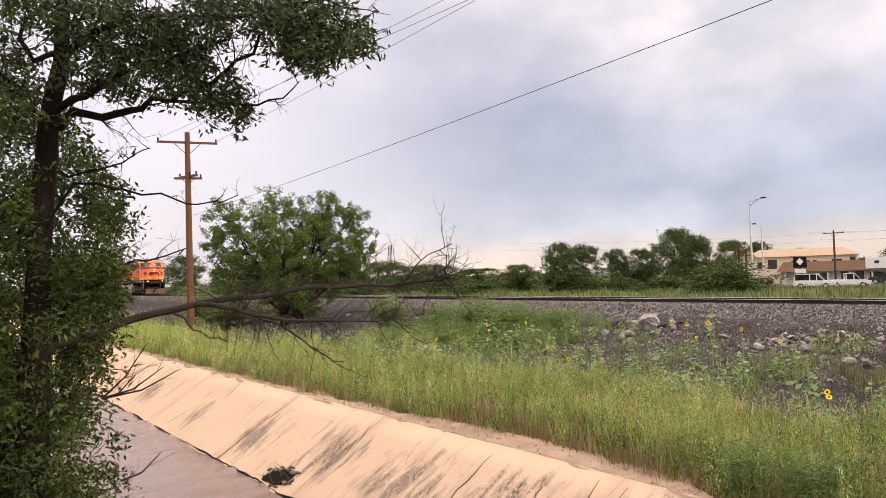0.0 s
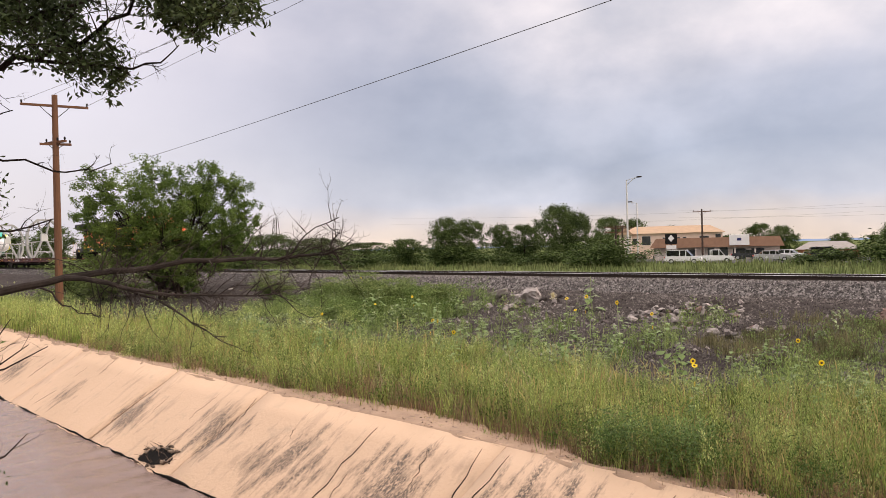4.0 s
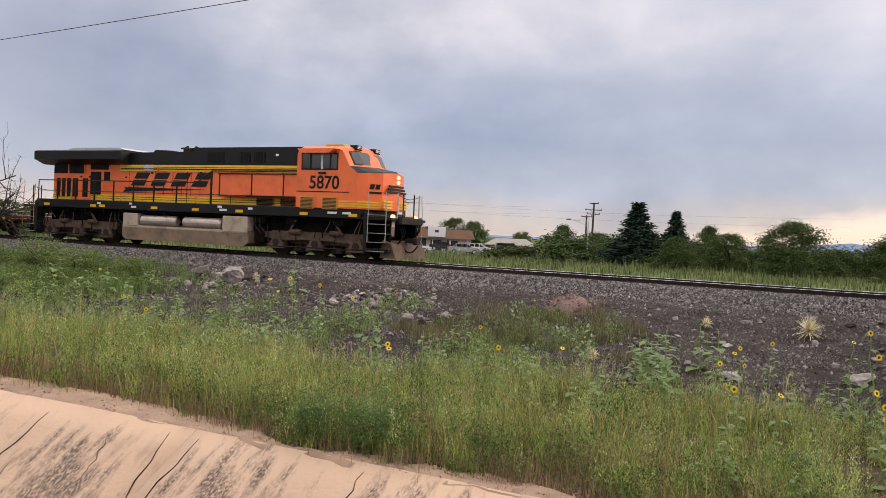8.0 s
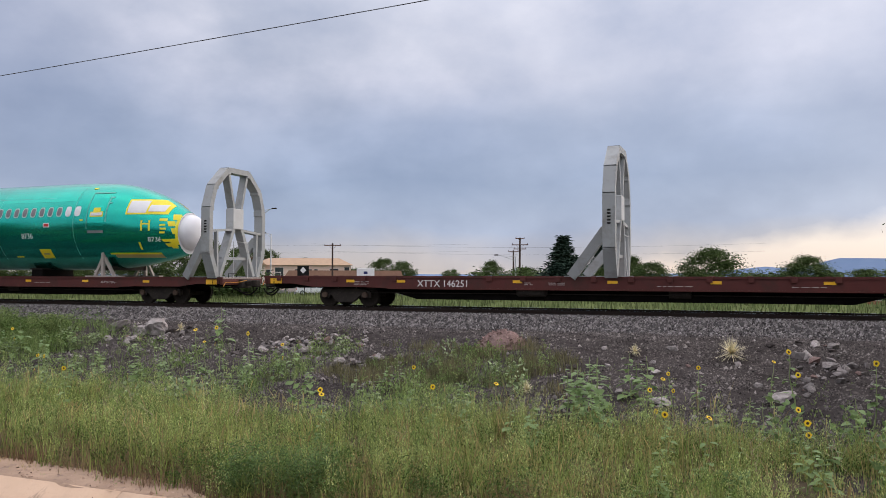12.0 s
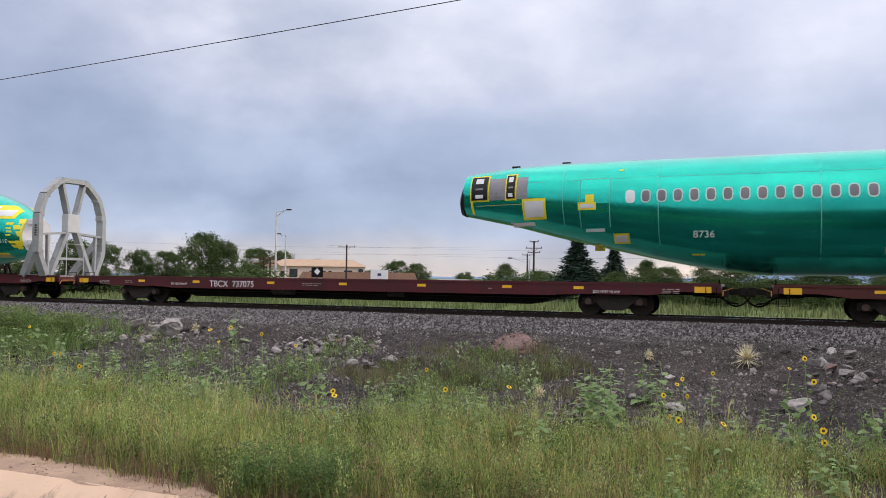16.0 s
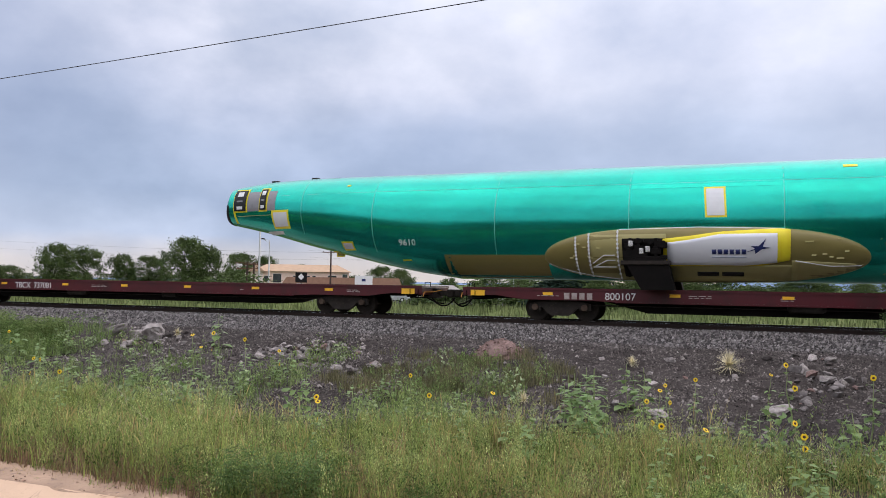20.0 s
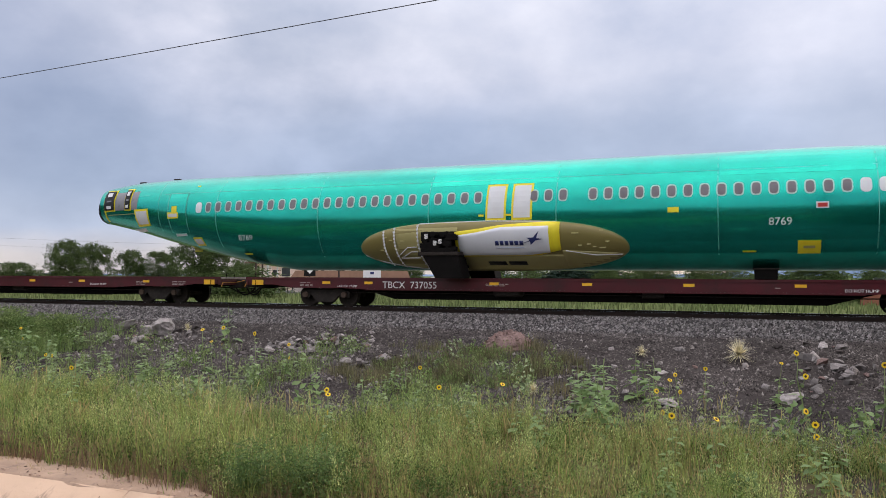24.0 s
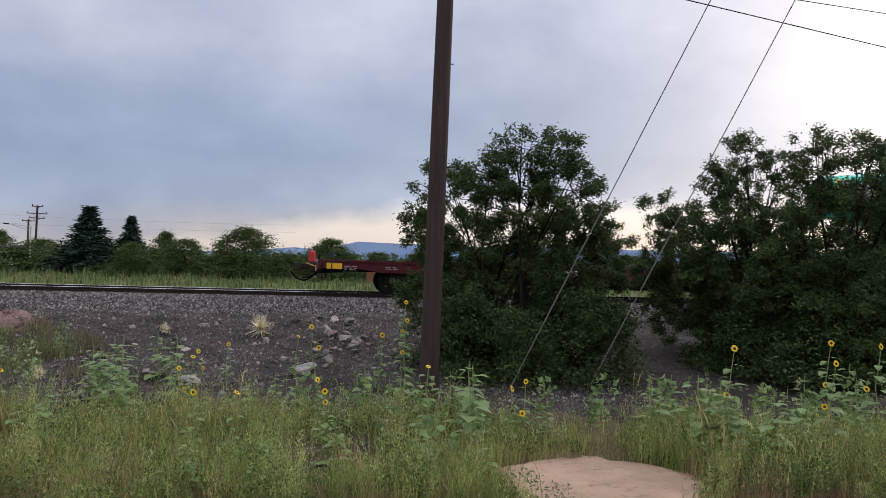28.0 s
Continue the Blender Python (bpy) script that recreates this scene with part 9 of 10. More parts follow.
# ---- rocks ----
def rock_mesh(seed, material, flat=0.8, fine=False):
    """An angular broken rock: the hull of a few corners, its faces roughened when large."""
    r2 = random.Random(seed * 31 + 4)
    bm = B()
    for _ in range(15):
        d = Vector((r2.gauss(0, 1), r2.gauss(0, 1), r2.gauss(0, 1))).normalized()
        bm.verts.new(d * r2.uniform(0.75, 1.15))
    hull = bmesh.ops.convex_hull(bm, input=bm.verts[:])
    bmesh.ops.delete(bm, geom=[e for e in hull["geom_interior"] if isinstance(e, bmesh.types.BMVert)], context="VERTS")
    if fine:
        bmesh.ops.triangulate(bm, faces=bm.faces[:])
        bmesh.ops.subdivide_edges(bm, edges=bm.edges[:], cuts=3, use_grid_fill=True)
        for v in bm.verts:
            v.co += noise.noise_vector(v.co * 2.2 + Vector((seed, 0, 0))) * 0.22 + noise.noise_vector(v.co * 6 + Vector((seed, 3, 0))) * 0.09
    for v in bm.verts:
        v.co.z *= flat
    me = bpy.data.meshes.new("rock")
    bm.to_mesh(me)
    bm.free()
    me.materials.append(material)
    return me


RM = [rock_mesh(k, (ROCK, ROCK, ROCKD, ROCK, ROCKD, ROCKP, ROCK, ROCKD)[k]) for k in range(8)]
BIG = [rock_mesh(20 + k, ROCK, 0.85, True) for k in range(3)]
rnd = random.Random(12)


def rock(x, y, r, me, label="rough angular slag rock on the cinder slope", flat=1.0, lift=0.0):
    ob = new("rock", me)
    z = ground_z(x, y) + lift
    ob.matrix_basis = pose(x, y, z + r * 0.25, rnd.uniform(-30, 30), rnd.uniform(-30, 30), rnd.uniform(0, 360))
    ob.scale = (r * rnd.uniform(0.8, 1.4), r, r * rnd.uniform(0.7, 1.1) * flat)
    return tagged(ob, label, "rock", "rocks on the slope")


# the large outcrop, its neighbours and the pink mound
rock(-18.9, 21.9, 0.62, BIG[0], "large rough pale grey boulder on the cinder slope")
rock(-19.5, 21.8, 0.34, BIG[1])
rock(-19.1, 20.9, 0.24, BIG[2])
rock(-20.9, 22.2, 0.40, BIG[1], "low dusty boulder on the cinder slope", 0.6)
rock(-13.6, 20.3, 0.2, BIG[2])
bm = B()
mound = []
for j in range(9):
    row = []
    for k in range(28):
        t, q = k * math.tau / 28, j / 8
        x, y = -6.5 + 0.78 * q * math.cos(t), 21.75 + 0.5 * q * math.sin(t)
        z = ground_z(x, y) - 0.04 + 0.50 * (1 - q * q) ** 0.9 + 0.26 * noise.noise(Vector((x * 4, y * 4, 2))) * (1 - q) + 0.10 * noise.noise(Vector((x * 14, y * 14, 5))) * (1 - q)
        row.append(bm.verts.new((x, y, z)))
    mound.append(row)
for j in range(8):
    for k in range(28):
        bm.faces.new((mound[j][k], mound[j][(k + 1) % 28], mound[j + 1][(k + 1) % 28], mound[j + 1][k]))
for k in range(420):
    t, q = rnd.uniform(0, math.tau), math.sqrt(rnd.random()) * 1.1
    x, y = -6.5 + 0.78 * q * math.cos(t), 21.75 + 0.5 * q * math.sin(t)
    p = Vector((x, y, ground_z(x, y) - 0.03 + 0.46 * max(0.0, 1 - q * q) ** 0.9))
    r = rnd.uniform(0.02, 0.09)
    v = [bm.verts.new(p + Vector((rnd.uniform(-1, 1), rnd.uniform(-1, 1), rnd.uniform(-0.3, 1.0))) * r) for _ in range(4)]
    for f in ((0, 1, 2), (0, 2, 3), (0, 3, 1), (1, 3, 2)):
        bm.faces.new([v[i] for i in f])
tagged(part("rubble_mound", bm, ROCKP), "low mound of pinkish weathered gravel on the slope", "mound")
heap = B()
for cx, cy, sx, sy, count, big in ((-13.0, 20.8, 0.9, 0.7, 60, 0.125), (-11.0, 19.6, 0.9, 0.4, 24, 0.12), (-16.5, 20.6, 1.6, 0.8, 30, 0.11), (-18.8, 21.4, 0.9, 0.5, 10, 0.12), (2.0, 20.3, 0.7, 0.5, 34, 0.13)):
    for k in range(count):
        x, y, r = cx + rnd.gauss(0, sx), cy + rnd.gauss(0, sy), big * rnd.uniform(0.35, 1.2)
        first = len(heap.verts)
        heap.from_mesh(RM[rnd.choice((0, 1, 3, 6, 2))])
        heap.verts.ensure_lookup_table()
        m = pose(x, y, ground_z(x, y) + r * 0.25, rnd.uniform(-30, 30), rnd.uniform(-30, 30), rnd.uniform(0, 360)) @ Matrix.Diagonal((r * rnd.uniform(0.8, 1.4), r, r * rnd.uniform(0.7, 1.1), 1))
        for v in heap.verts[first:]:
            v.co = m @ v.co
tagged(part("slag_rubble", heap, mat("slag_rubble", (0.25, 0.22, 0.21), (0.10, 0.088, 0.083), 0.9, scale=3.0, bump=1.0, bump_scale=9.0, c3=(0.34, 0.31, 0.29), spot=0.62, island=0.5)), "broken grey slag rubble strewn over the cinder slope", "rubble", kind="stuff")
rock(-10.6, 19.5, 0.26, BIG[2], "low pale rock half sunk in the cinder slope", 0.7)
rock(1.95, 20.7, 0.22, RM[0])
rock(2.2, 20.4, 0.17, RM[3])
rock(1.8, 22.9, 0.17, BIG[2])
rock(2.23, 22.9, 0.15, BIG[1])
rock(-1.77, 22.2, 0.14, BIG[2])
rock(-1.65, 17.4, 0.24, BIG[1], "pale flat stone at the foot of the slope", 0.5)
rock(0.75, 18.0, 0.3, BIG[2], "pale flat stone at the foot of the slope", 0.5)
for cx, cy, n, sx, sy, r0, r1 in ((-12.4, 21.7, 85, 0.62, 0.42, 0.04, 0.15), (-11.8, 20.9, 34, 0.8, 0.4, 0.03, 0.12), (-9.4, 19.9, 22, 0.6, 0.5, 0.05, 0.19), (1.9, 20.9, 18, 0.4, 0.5, 0.06, 0.2), (1.7, 22.6, 7, 0.7, 0.3, 0.06, 0.14), (-18.9, 21.3, 16, 0.9, 0.4, 0.06, 0.2), (-14, 20.4, 14, 1.2, 0.8, 0.05, 0.16),
                                 (-3.4, 19.0, 16, 0.6, 0.8, 0.04, 0.15), (-2.6, 21.4, 9, 0.8, 0.6, 0.04, 0.12), (-5.2, 20.6, 10, 0.6, 0.9, 0.03, 0.1), (-18.6, 21.8, 9, 0.9, 0.5, 0.06, 0.2), (-8.4, 17.6, 9, 0.9, 0.6, 0.04, 0.12), (-21.5, 20.6, 6, 1.2, 0.8, 0.06, 0.2), (1.1, 19.2, 8, 0.5, 0.6, 0.04, 0.14), (-35, 21, 14, 5, 1.0, 0.06, 0.2), (-1.2, 16.9, 8, 0.9, 0.5, 0.03, 0.1)):
    for _ in range(n):
        x, y = cx + rnd.gauss(0, sx), min(23.5, cy + rnd.gauss(0, sy))
        rock(x, y, 0.9 * r0 + 1.0 * (r1 - r0) * rnd.random() ** 1.6, rnd.choice(RM), lift=(0.22 if n > 18 else 0.0) * math.exp(-((x - cx) / sx) ** 2 - ((y - cy) / sy) ** 2))
# loose chips over the whole slope, a fine gravel with some larger bits
def chips(name, label, n, x0, x1, y0, y1, small, large, power, material, patchy):
    xs, ys = np.where(rs.rand(n) < 0.85, rs.uniform(max(x0, -22), min(x1, 8), n), rs.uniform(x0, x1, n)), rs.uniform(y0, y1, n)
    keep = np.array([rs.rand() < 0.7 + patchy * field(x, y, 0.6, 61) for x, y in zip(xs, ys)])
    xs, ys = xs[keep], ys[keep]
    m = len(xs)
    r = small + (large - small) * rs.rand(m) ** power
    base = np.array([(-1, -0.7, -0.3), (1, -0.6, -0.3), (0.1, 1, -0.3), (0.0, 0.0, 0.85)])
    V = base[None] * r[:, None, None] * rs.uniform(0.55, 1.5, (m, 4, 3))
    t = rs.uniform(0, math.tau, m)
    c, q = np.cos(t)[:, None], np.sin(t)[:, None]
    V = np.stack([V[..., 0] * c - V[..., 1] * q, V[..., 0] * q + V[..., 1] * c, V[..., 2]], -1) + np.stack([xs, ys, zmap(xs, ys) + 0.004], -1)[:, None]
    tagged(new(name, indexed_mesh(name, V, [(0, 1, 3), (1, 2, 3), (2, 0, 3)], material)), label, "gravel", kind="stuff")


chips("slope_stones", "small dark slag chips strewn over the slope", 190000, -45, 14, 13.8, 24.9, 0.009, 0.032, 1.6, mat("slag_chips", (0.036, 0.030, 0.028), (0.125, 0.110, 0.104), 0.9, scale=1.2, island=0.9, spec=0.08), 0.5)
chips("pale_chips", "scattered pale stone chips on the dark slope", 7000, -40, 14, 14.5, 24.6, 0.012, 0.07, 3.0, mat("pale_chip", (0.24, 0.215, 0.20), (0.15, 0.135, 0.125), 0.9, scale=2.0, island=0.6, spec=0.08), 1.6)
# trodden pink soil of the path
bm = B()
N, rings_ = 48, 8
disc = []
for j in range(1, rings_ + 1):
    row = []
    for k in range(N):
        a = k * math.tau / N
        q = (1 + 0.2 * noise.noise(Vector((math.cos(a) * 2, math.sin(a) * 2, 3))) + 0.08 * noise.noise(Vector((math.cos(a) * 7, math.sin(a) * 7, 5)))) * j / rings_
        x, y = BARE[0] + math.cos(a) * BARE[2] * 1.12 * q, BARE[1] + math.sin(a) * BARE[3] * 1.15 * q
        row.append(bm.verts.new((x, y, max(ground_z(x, y), ground_z(round(x / 0.4) * 0.4, round(y / 0.4) * 0.4)) + (0.05 if j < rings_ else -0.03) + 0.012 * noise.noise(Vector((x * 4, y * 4, 1))))))
    disc.append(row)
mid = bm.verts.new((BARE[0], BARE[1], ground_z(*BARE[:2]) + 0.05))
for k in range(N):
    bm.faces.new((mid, disc[0][k], disc[0][(k + 1) % N]))
    for j in range(rings_ - 1):
        bm.faces.new((disc[j][k], disc[j + 1][k], disc[j + 1][(k + 1) % N], disc[j][(k + 1) % N])).smooth = True
tagged(part("path_soil", bm, MATS["pink_soil"]), "bare trodden pinkish soil of a footpath", "soil", kind="structure")


# ---- poles and wires ----
def wire(name, label, a, b, sag, r, mids=24):
    a, b = Vector(a), Vector(b)
    pts = [a.lerp(b, k / mids) + Vector((0, 0, -4 * sag * (k / mids) * (1 - k / mids))) for k in range(mids + 1)]
    return tagged(part(name, tube(B(), pts, r, 5), GUY if name == "guy_wire" else WIRE), label, "cable", "overhead wires")


def insulator(bm, p):
    p = Vector(p)
    tube(bm, [p, p + Vector((0, 0, 0.06)), p + Vector((0, 0, 0.12)), p + Vector((0, 0, 0.16))], [0.02, 0.05, 0.045, 0.02], 8)


def utility_pole(x, y, top, r0, r1, material, label, arms, lean=(0, 0)):
    z0 = ground_z(x, y)
    po = thing("utility_pole", label, "utility pole", "utility poles", at=(x, y, z0))
    h = top - z0
    part("pole", tube(B(), [(0, 0, -0.2), (lean[0] * 0.5, lean[1] * 0.5, h * 0.5), (lean[0], lean[1], h)], [r0, (r0 + r1) / 2, r1], 14), material, po)
    for za, half, ang, pins in arms:
        z = za - z0
        k = z / h
        cx, cy = lean[0] * k, lean[1] * k
        dx, dy = math.cos(radians(ang)), math.sin(radians(ang))
        ar = part("crossarm", beam(B(), (cx - dx * half, cy - dy * half, z), (cx + dx * half, cy + dy * half, z), 0.11, 0.1, (0, 0, 1)), POLEM, po)
        for q in pins:
            bm = B()
            insulator(bm, (cx + dx * half * q, cy + dy * half * q, z + 0.06))
            part("insulator", bm, GRILLE, ar)
        for s in (-1, 1):
            part("brace", beam(B(), (cx + dx * half * 0.45 * s, cy + dy * half * 0.45 * s, z - 0.03), (cx, cy, z - 0.75 * half * 0.6), 0.03, 0.02), SOOT, po)
    return po


LP = (-40.8, 12.12)
utility_pole(*LP, 9.15, 0.19, 0.13, POLEM, "brown wooden utility pole with crossarms beside the channel", [(8.62, 1.5, 78, (-0.96, 0.96)), (6.85, 0.75, 20, (-0.9, 0.2, 0.9)), (6.75, 0.7, 70, (0.9,))])
RP = (3.25, 15.45)
utility_pole(RP[0] - 0.12, RP[1], 10.4, 0.20, 0.15, POLED, "dark creosoted wooden utility pole in the weeds", [(9.9, 1.3, 88, (-0.96, 0.96))], (0.14, 0))
bm = B()
for k in range(9):
    a = k * 2.1
    x, z = RP[0] - 0.12 + 0.14 * (1.0 + k * 0.7 + 1.6) / 12.0, 1.0 + k * 0.7
    tube(bm, [(x + 0.03 * math.cos(a), RP[1] + 0.03 * math.sin(a), z), (x + 0.23 * math.cos(a), RP[1] + 0.23 * math.sin(a), z + 0.02)], 0.012, 5)
tagged(part("pole_pegs", bm, SOOT), "short steel pegs in a wooden pole", "pegs", kind="stuff")
LABW = "thin black overhead wire above the grass bench"
wire("overhead_wire", LABW, (LP[0] + 0.3, 13.6, 8.75), (RP[0], RP[1] - 1.2, 10.0), -0.0, 0.008)
wire("overhead_wire", LABW, (LP[0] - 0.3, 10.65, 8.75), (RP[0], RP[1] + 1.2, 10.0), 0.0, 0.008)
wire("overhead_wire", LABW, (LP[0], LP[1], 9.2), (RP[0], RP[1], 10.4), 0.0, 0.008)
wire("overhead_wire", LABW, (LP[0] - 20, 18.4, 6.6), (RP[0], RP[1], 7.60), 0.25, 0.011)
EP = (40.0, 30.0)
utility_pole(*EP, 12.9, 0.20, 0.14, POLED, "wooden utility pole that takes the line on past the elms", [(12.5, 1.2, 120, (-0.9, 0.9))])
wire("overhead_cable", "heavy black overhead cable over the elms", (RP[0], RP[1], 7.67), (EP[0], EP[1], 9.8), 0.0, 0.017)
wire("overhead_cable", "heavy black overhead cable over the elms", (RP[0], RP[1], 7.62), (EP[0], EP[1], 12.4), 0.0, 0.014)
for a, b in (((4.95, 16.1, -1.65), (10.6, 15.9, 9.6)), ((6.9, 16.4, -1.65), (12.8, 16.1, 9.6))):
    w = wire("guy_wire", "taut steel guy wire anchored in the weeds", a, b, 0.0, 0.013, 4)


def far_pole(yaw, dist, top, arms, lean=0.0, label="thin wooden utility pole beyond the track"):
    x, y, z = at(yaw, dist)
    return utility_pole(x, y, EYE + dist * math.tan(radians(top)), 0.16, 0.11, POLED, label, [(EYE + dist * math.tan(radians(top)) - d, h, 15, (-0.9, 0.9)) for d, h in arms], (lean, 0))


far_pole(28.93, 118, 2.25, [(0.35, 1.3)])
far_pole(15.32, 105, 2.67, [(0.1, 0.6), (0.95, 1.1), (1.5, 0.85)], 0.1)
far_pole(15.75, 120, 1.75, [(0.2, 0.8)])
far_pole(34.8, 105, 1.3, [(0.2, 1.6), (0.9, 1.5)])
far_pole(34.35, 106, 1.25, [(0.3, 1.4)])


def lamp(yaw, dist, top, arm):
    x, y, z = at(yaw, dist)
    lp = thing("street_lamp", "galvanised street lamp with a curved arm beyond the track", "street lamp", "street lamps", at=(x, y, z))
    h = EYE + dist * math.tan(radians(top)) - z
    part("post", tube(B(), [(0, 0, 0), (0, 0, h * 0.5), (0, 0, h)], [0.13, 0.11, 0.08], 10), GALV, lp)
    part("arm", tube(B(), [(0, 0, h - 0.6), (arm * 0.45, 0, h - 0.1), (arm * 0.8, 0, h + 0.18), (arm, 0, h + 0.22)], 0.04, 6), GALV, lp)
    part("arm", tube(B(), [(0, 0, h - 0.05), (arm * 0.5, 0, h + 0.12), (arm, 0, h + 0.24)], 0.035, 6), GALV, lp)
    part("luminaire", box(B(), arm - 0.15, arm + 0.5, -0.14, 0.14, h + 0.16, h + 0.32, 0.05), SOOT, lp)


lamp(33.98, 97, 4.5, 1.6)
lamp(33.3, 125, 2.85, -1.4)
lamp(15.6, 110, 1.3, -3.0)
tw = thing("lattice_tower", "thin steel lattice tower far off", "tower", at=at(59.3, 420))
bm = B()
for s in (-1, 1):
    for q in (-1, 1):
        tube(bm, [(s * 2.2, q * 2.2, 0), (s * 0.8, q * 0.8, 22)], 0.16, 4)
for k in range(8):
    z = k * 2.7
    w = 2.2 - 1.4 * z / 22
    tube(bm, [(-w, -w, z), (w, -w, z + 2.4)], 0.09, 4)
    tube(bm, [(w, -w, z), (-w, -w, z + 2.4)], 0.09, 4)
part("lattice", bm, SOOT, tw)
for yw, d, z0, z1 in ((37.0, 100, 4.6, 4.2), (16.5, 98, 4.4, 4.0)):
    a, b = at(yw + 14, d + 8), at(yw - 18, d)
    wire("overhead_wire", "thin grey wire along the far road", (a[0], a[1], z0), (b[0], b[1], z1), 0.5, 0.006)
    wire("overhead_wire", "thin grey wire along the far road", (a[0], a[1], z0 + 0.9), (b[0], b[1], z1 + 0.9), 0.5, 0.006)


# ---- far buildings and cars ----
def building(name, label, yaw0, yaw1, dist, depth, walls, eave, ridge, wall_m, roof_m, windows=(), over=0.5, gable=False, turn=0.0):
    """A house that faces the track: walls, roof, windows with frames. eave and ridge are heights over its ground."""
    ym = (yaw0 + yaw1) / 2
    x, y, z = at(ym, dist)
    w = dist * math.tan(radians(abs(yaw0 - yaw1) / 2)) * 2
    ho = thing(name, label, "building", "buildings beyond the track", at=(x, y, z), rz=ym + turn)
    h = w / 2
    part("wall", box(B(), -h, h, 0, depth, -0.5, eave, 0.02), wall_m, ho)
    bm = B()
    o = over
    if ridge > eave:
        if gable:
            prism(bm, [(-h - o, eave), (h + o, eave), (h + o, eave + 0.12), (0, ridge), (-h - o, eave + 0.12)], -o, depth + o)
        else:
            k = min(depth / 2, h) * 0.9
            b = [bm.verts.new(p) for p in ((-h - o, -o, eave), (h + o, -o, eave), (h + o, depth + o, eave), (-h - o, depth + o, eave))]
            t = [bm.verts.new(p) for p in ((-h + k * 0.5, depth / 2, ridge), (h - k * 0.5, depth / 2, ridge))]
            bm.faces.new(b[::-1])
            bm.faces.new((b[0], b[1], t[1], t[0]))
            bm.faces.new((b[1], b[2], t[1]))
            bm.faces.new((b[2], b[3], t[0], t[1]))
            bm.faces.new((b[3], b[0], t[0]))
        part("roof", bm, roof_m, ho)
    else:
        bm.free()
    for wx, wz, ww, wh in windows:
        fr = part("window", box(B(), wx - ww / 2 - 0.08, wx + ww / 2 + 0.08, -0.05, 0.02, wz - 0.08, wz + wh + 0.08), STUCCOW, ho)
        part("pane", box(B(), wx - ww / 2, wx + ww / 2, -0.07, -0.02, wz, wz + wh), GLASSF, fr)
    return ho


mo = building("motel", "two-storey cream stucco motel with a tan tiled roof", 34.3, 27.6, 150, 9, 0, 5.3, 6.7, STUCCO, TILE, [(-6.6, 3.4, 0.8, 1.0), (-4.6, 3.2, 1.5, 1.6), (-1.2, 3.6, 0.9, 0.9), (0.9, 3.6, 1.0, 0.9), (2.2, 3.2, 0.6, 1.3), (5.6, 3.5, 1.6, 1.1), (-5.0, 0.6, 0.5, 0.5), (-3.2, 0.6, 0.5, 0.5), (8.0, 3.3, 0.9, 1.6)])
part("gable_wing", box(B(), -9.4, -7.2, -1.2, 4, -0.5, 5.25, 0.02), STUCCOW, mo)
part("gable_roof", prism(B(), [(-9.9, 5.2), (-6.8, 5.2), (-8.3, 6.5)], -1.8, 5), TILE, mo)
st = building("store", "single-storey shop with a brown shingled mansard roof", 32.2, 24.0, 126, 8, 0, 2.5, 2.5, STUCCOW, MANSARD, [(-5.6, 0.4, 1.6, 1.6), (-3.6, 0.4, 1.6, 1.6), (-0.5, 0.2, 1.2, 2.0), (1.2, 0.2, 1.2, 2.0), (3.4, 0.4, 1.8, 1.6), (6.0, 0.4, 1.8, 1.6)])
part("mansard", prism(B(), [(-9.6, 2.3), (9.6, 2.3), (9.0, 3.75), (-8.6, 3.75)], -1.2, 8.2), MANSARD, st, "brown shingled mansard")
part("fascia_sign", box(B(), 2.0, 4.8, -1.35, -1.15, 2.5, 4.1, 0.03), WHITE, st, "white fascia sign with a plain blue mark")
part("sign_mark", box(B(), 3.1, 3.7, -1.37, -1.34, 3.2, 3.6), NAVY, st)
for k in range(7):
    part("porch_post", box(B(), -8.5 + k * 2.8, -8.3 + k * 2.8, -1.0, -0.8, -0.4, 2.3), STUCCOW, st)
sg = thing("roadside_sign", "dark square roadside sign with a pale diamond on a post", "sign", at=at(31.02, 118))
part("post", tube(B(), [(0, 0, -0.2), (0, 0, 3.2)], 0.09, 8), SOOT, sg)
part("panel", box(B(), -0.85, 0.85, -0.08, 0.08, 2.25, 3.75, 0.03), GRILLE, sg)
part("diamond", prism(B(), [(-0.45, 3.1), (0, 2.6), (0.45, 3.1), (0, 3.6)], -0.10, -0.085), WHITE, sg)
part("plate", box(B(), -0.7, 0.7, -0.09, 0.05, 1.5, 2.1, 0.02), WHITE, sg)
sg.matrix_basis = pose(*at(31.02, 118), 0, 0, 31) @ Matrix.Translation((0, 0, 0.35))
building("ranch_house", "low brick ranch house with a grey roof", 22.9, 19.3, 135, 7, 0, 1.9, 3.1, BRICKM, mat("grey_shingle", (0.30, 0.28, 0.26), (0.24, 0.22, 0.21), 0.9, scale=1.5), [(-2.6, 0.6, 1.6, 0.9), (2.0, 0.5, 2.2, 1.0)])
building("house", "white house with a brown roof among the trees", 27.0, 23.6, 160, 8, 0, 2.6, 4.0, BRICKM, MANSARD, [(-2.6, 0.8, 1.4, 1.0), (1.6, 0.8, 1.6, 1.0)])
building("barn", "red brick shed with a pale sheet-metal roof", -6.6, -9.6, 84, 6, 0, 1.5, 2.1, BRICKM, WHITE, [(0.4, 0.4, 1.0, 0.6)], 0.2, turn=-16)
part("lot", box(B(), -75, -28, 96, 122, -1.9, -1.56), ASPH).name = "parking_lot"
tagged(bpy.data.objects["parking_lot"], "worn asphalt parking lot beyond the track", "road", kind="structure")


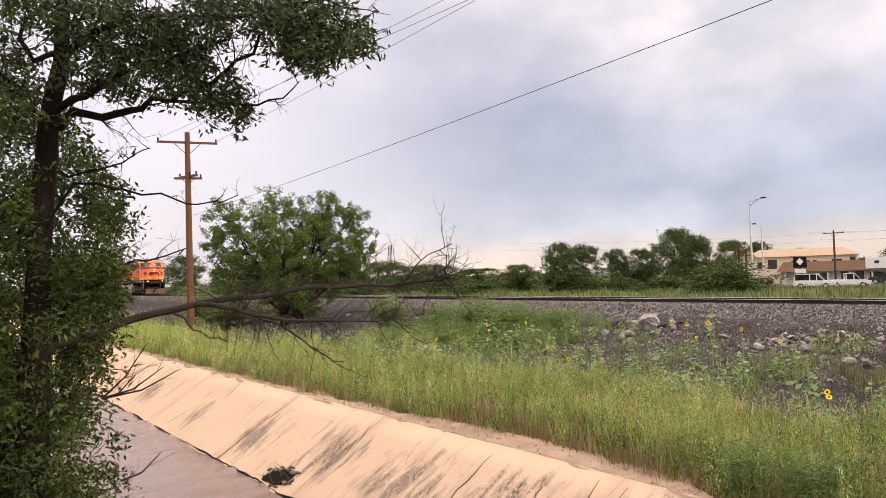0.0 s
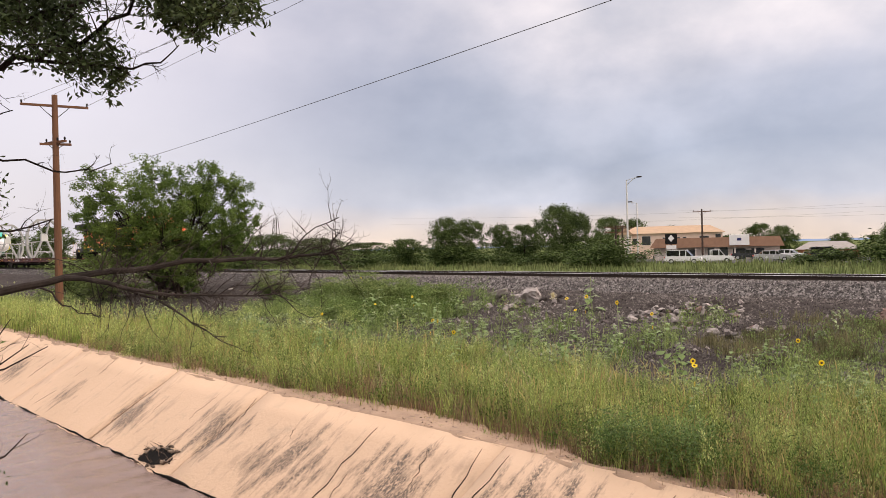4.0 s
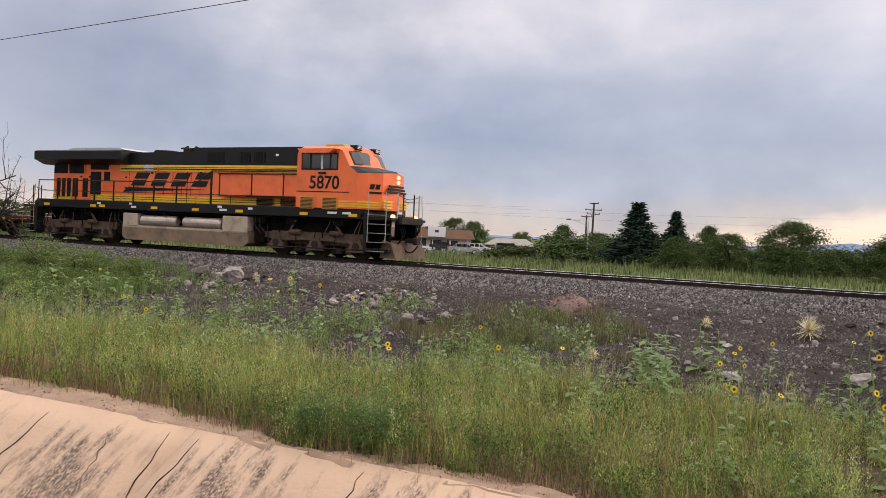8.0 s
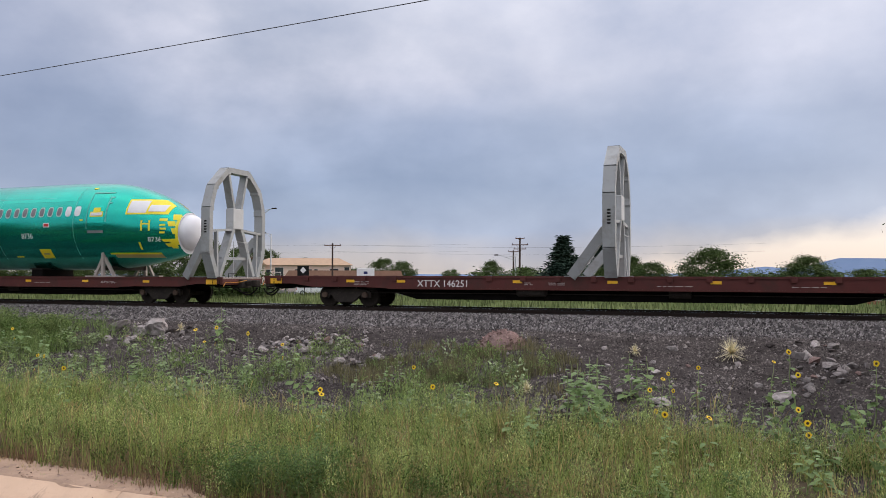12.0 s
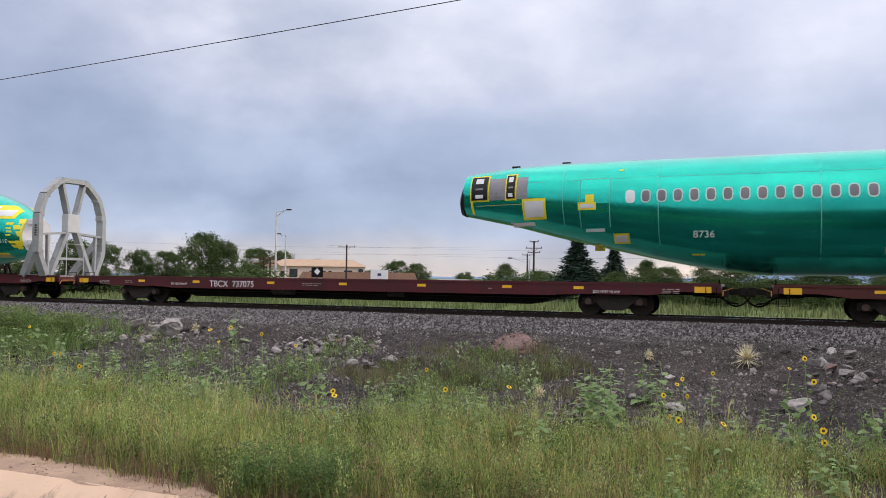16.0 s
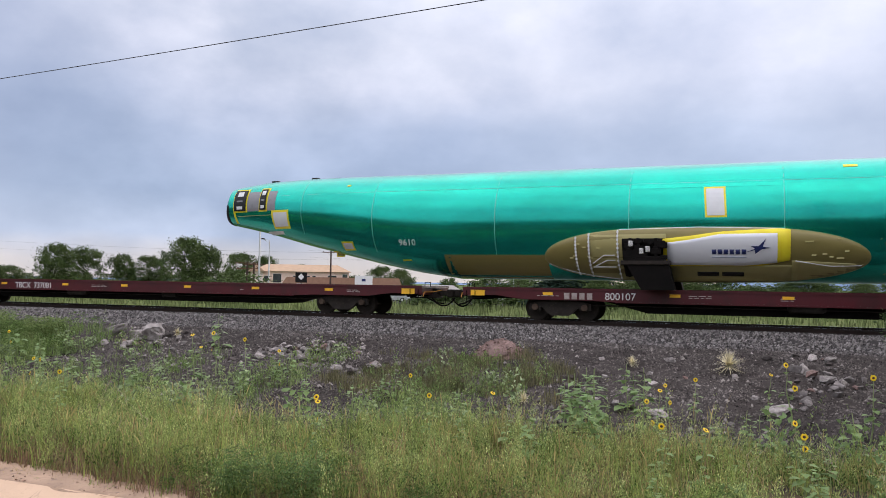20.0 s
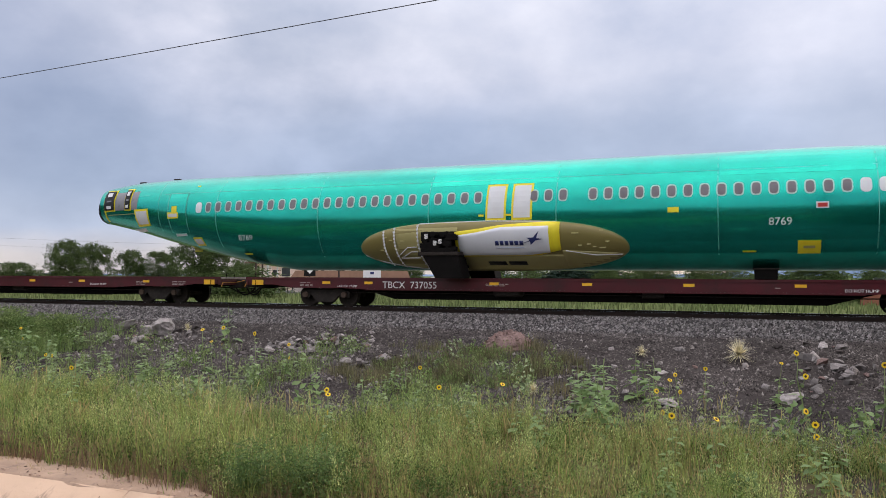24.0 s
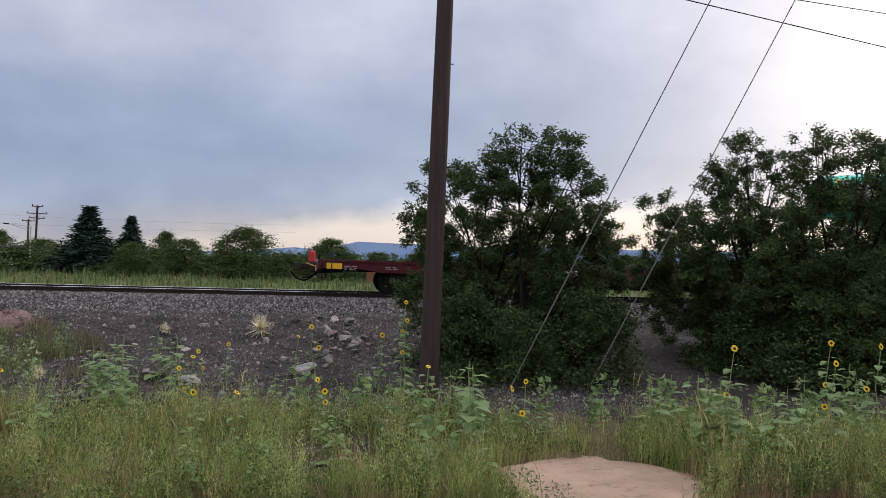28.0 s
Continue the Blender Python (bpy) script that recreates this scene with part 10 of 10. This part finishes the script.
def car(label, yaw, dist, rz, paint, kind="sedan"):
    x, y, z = at(yaw, dist)
    c = thing("car", label, "car", "parked cars beyond the track", at=(x, y, max(z, -1.55) if -75 < x < -28 and 96 < y < 122 else z), rz=rz)
    low = [(-2.2, 0.35), (-2.25, 0.75), (-2.1, 0.98), (-1.2, 1.02), (1.0, 0.98), (2.05, 0.86), (2.25, 0.65), (2.2, 0.35)]
    roof = {"sedan": [(-1.55, 1.0), (-1.0, 1.42), (0.35, 1.45), (1.05, 0.98)], "suv": [(-2.1, 1.0), (-1.95, 1.72), (0.4, 1.75), (1.1, 1.0)], "pickup": [(-0.6, 1.0), (-0.5, 1.7), (0.5, 1.72), (1.1, 1.0)]}[kind]
    bm = prism(B(), low, -0.88, 0.88)
    bmesh.ops.bevel(bm, geom=list(bm.edges), offset=0.05, segments=2, affect="EDGES")
    part("body", bm, paint, c)
    bm = prism(B(), roof, -0.76, 0.76)
    part("glasshouse", bm, GLASSD, c)
    part("roof", prism(B(), [(roof[1][0] - 0.03, roof[1][1] - 0.04), (roof[1][0], roof[1][1] + 0.03), (roof[2][0], roof[2][1] + 0.03), (roof[2][0] + 0.05, roof[2][1] - 0.04)], -0.79, 0.79), paint, c)
    for px in (roof[0][0] * 0.2 + roof[1][0] * 0.8 - 0.05, -0.35, roof[2][0] * 0.75 + 0.1):
        part("pillar", box(B(), px - 0.05, px + 0.05, -0.785, 0.785, 0.95, roof[1][1]), paint, c)
    for wx in (-1.4, 1.4):
        for s in (-1, 1):
            w = part("wheel", disc_y(B(), wx, min(s * 0.72, s * 0.92), max(s * 0.72, s * 0.92), 0.33, 0.33, 18), TYRE, c)
            part("rim", disc_y(B(), wx, s * 0.925 - 0.01, s * 0.925 + 0.01, 0.33, 0.2, 12), GALV, w)
    for s in (-1, 1):
        part("headlight", box(B(), 2.1, 2.27, s * 0.7 - 0.15, s * 0.7 + 0.15, 0.68, 0.8, 0.02), GALV, c)
        part("tail_light", box(B(), -2.27, -2.15, s * 0.72 - 0.12, s * 0.72 + 0.12, 0.75, 0.92, 0.02), REDM, c)
    return c


CARW = mat("white_car_paint", (0.75, 0.75, 0.76), (0.72, 0.72, 0.73), 0.25, scale=1.0, coat=0.5)
CARS_ = mat("silver_car_paint", (0.50, 0.51, 0.52), (0.47, 0.48, 0.49), 0.25, 0.4, scale=1.0, coat=0.5)
CARK = mat("dark_car_paint", (0.03, 0.032, 0.035), (0.025, 0.027, 0.03), 0.25, scale=1.0, coat=0.5)
car("white sport-utility car parked beyond the track", 30.2, 104, 20, CARW, "suv")
car("white sedan parked beyond the track", 23.45, 115, 8, CARW, "sedan")
car("white pickup parked beyond the track", 28.1, 106, 24, CARW, "pickup")
car("dark sport-utility car parked beyond the track", 21.1, 112, 30, CARK, "suv")
car("white pickup parked beyond the track", 16.3, 112, 12, CARW, "pickup")
car("silver sedan parked beyond the track", 24.5, 108, 30, CARS_, "sedan")
car("dark sedan parked beyond the track", 26.0, 122, 25, CARK, "sedan")
car("white sedan parked beyond the track", 2.2, 92, 5, CARW, "sedan")

# ---- mountains ----
bm = B()
pts = []
for k in range(161):
    yaw = 60 - k * 0.75
    n1 = noise.noise(Vector((yaw * 0.16, 3, 1))) + 0.5 * noise.noise(Vector((yaw * 0.45, 1, 5))) + 0.2 * noise.noise(Vector((yaw * 1.4, 2, 2)))
    el = float(np.interp(yaw, [-60, -20, -8.7, -5.8, -4.6, -3.5, -1.4, 2.5, 6, 20, 60], [1.3, 1.1, 1.0, 1.12, 0.75, 0.4, 0.55, 0.1, 0.05, 0.0, 0.0])) + 0.10 * n1
    pts.append((yaw, el))
a = [bm.verts.new(at(y, 4200, -20.0)) for y, e in pts]
b = [bm.verts.new(at(y, 4300, EYE + 4300 * math.tan(radians(max(e, -0.1))))) for y, e in pts]
for k in range(len(pts) - 1):
    bm.faces.new((a[k + 1], a[k], b[k], b[k + 1]))
tagged(part("mountain_backdrop", bm, MOUNT), "hazy blue mountain ridge on the horizon", "mountain", kind="structure")


def motions():
    """The train rolls through at a nearly even pace, wheels and all."""
    times = [k * 0.5 for k in range(57)]
    for ob, s in TRAIN:
        walk(ob, [(t, pose(s + run(t), TRACK, 0)) for t in times])
    ticks = [k / 30 for k in range(841)]
    for ob, m, r in WHEELS:
        walk(ob, [(t, m @ pose(0, 0, 0, 0, math.degrees(run(t) / r) % 360, 0)) for t in ticks])


motions()
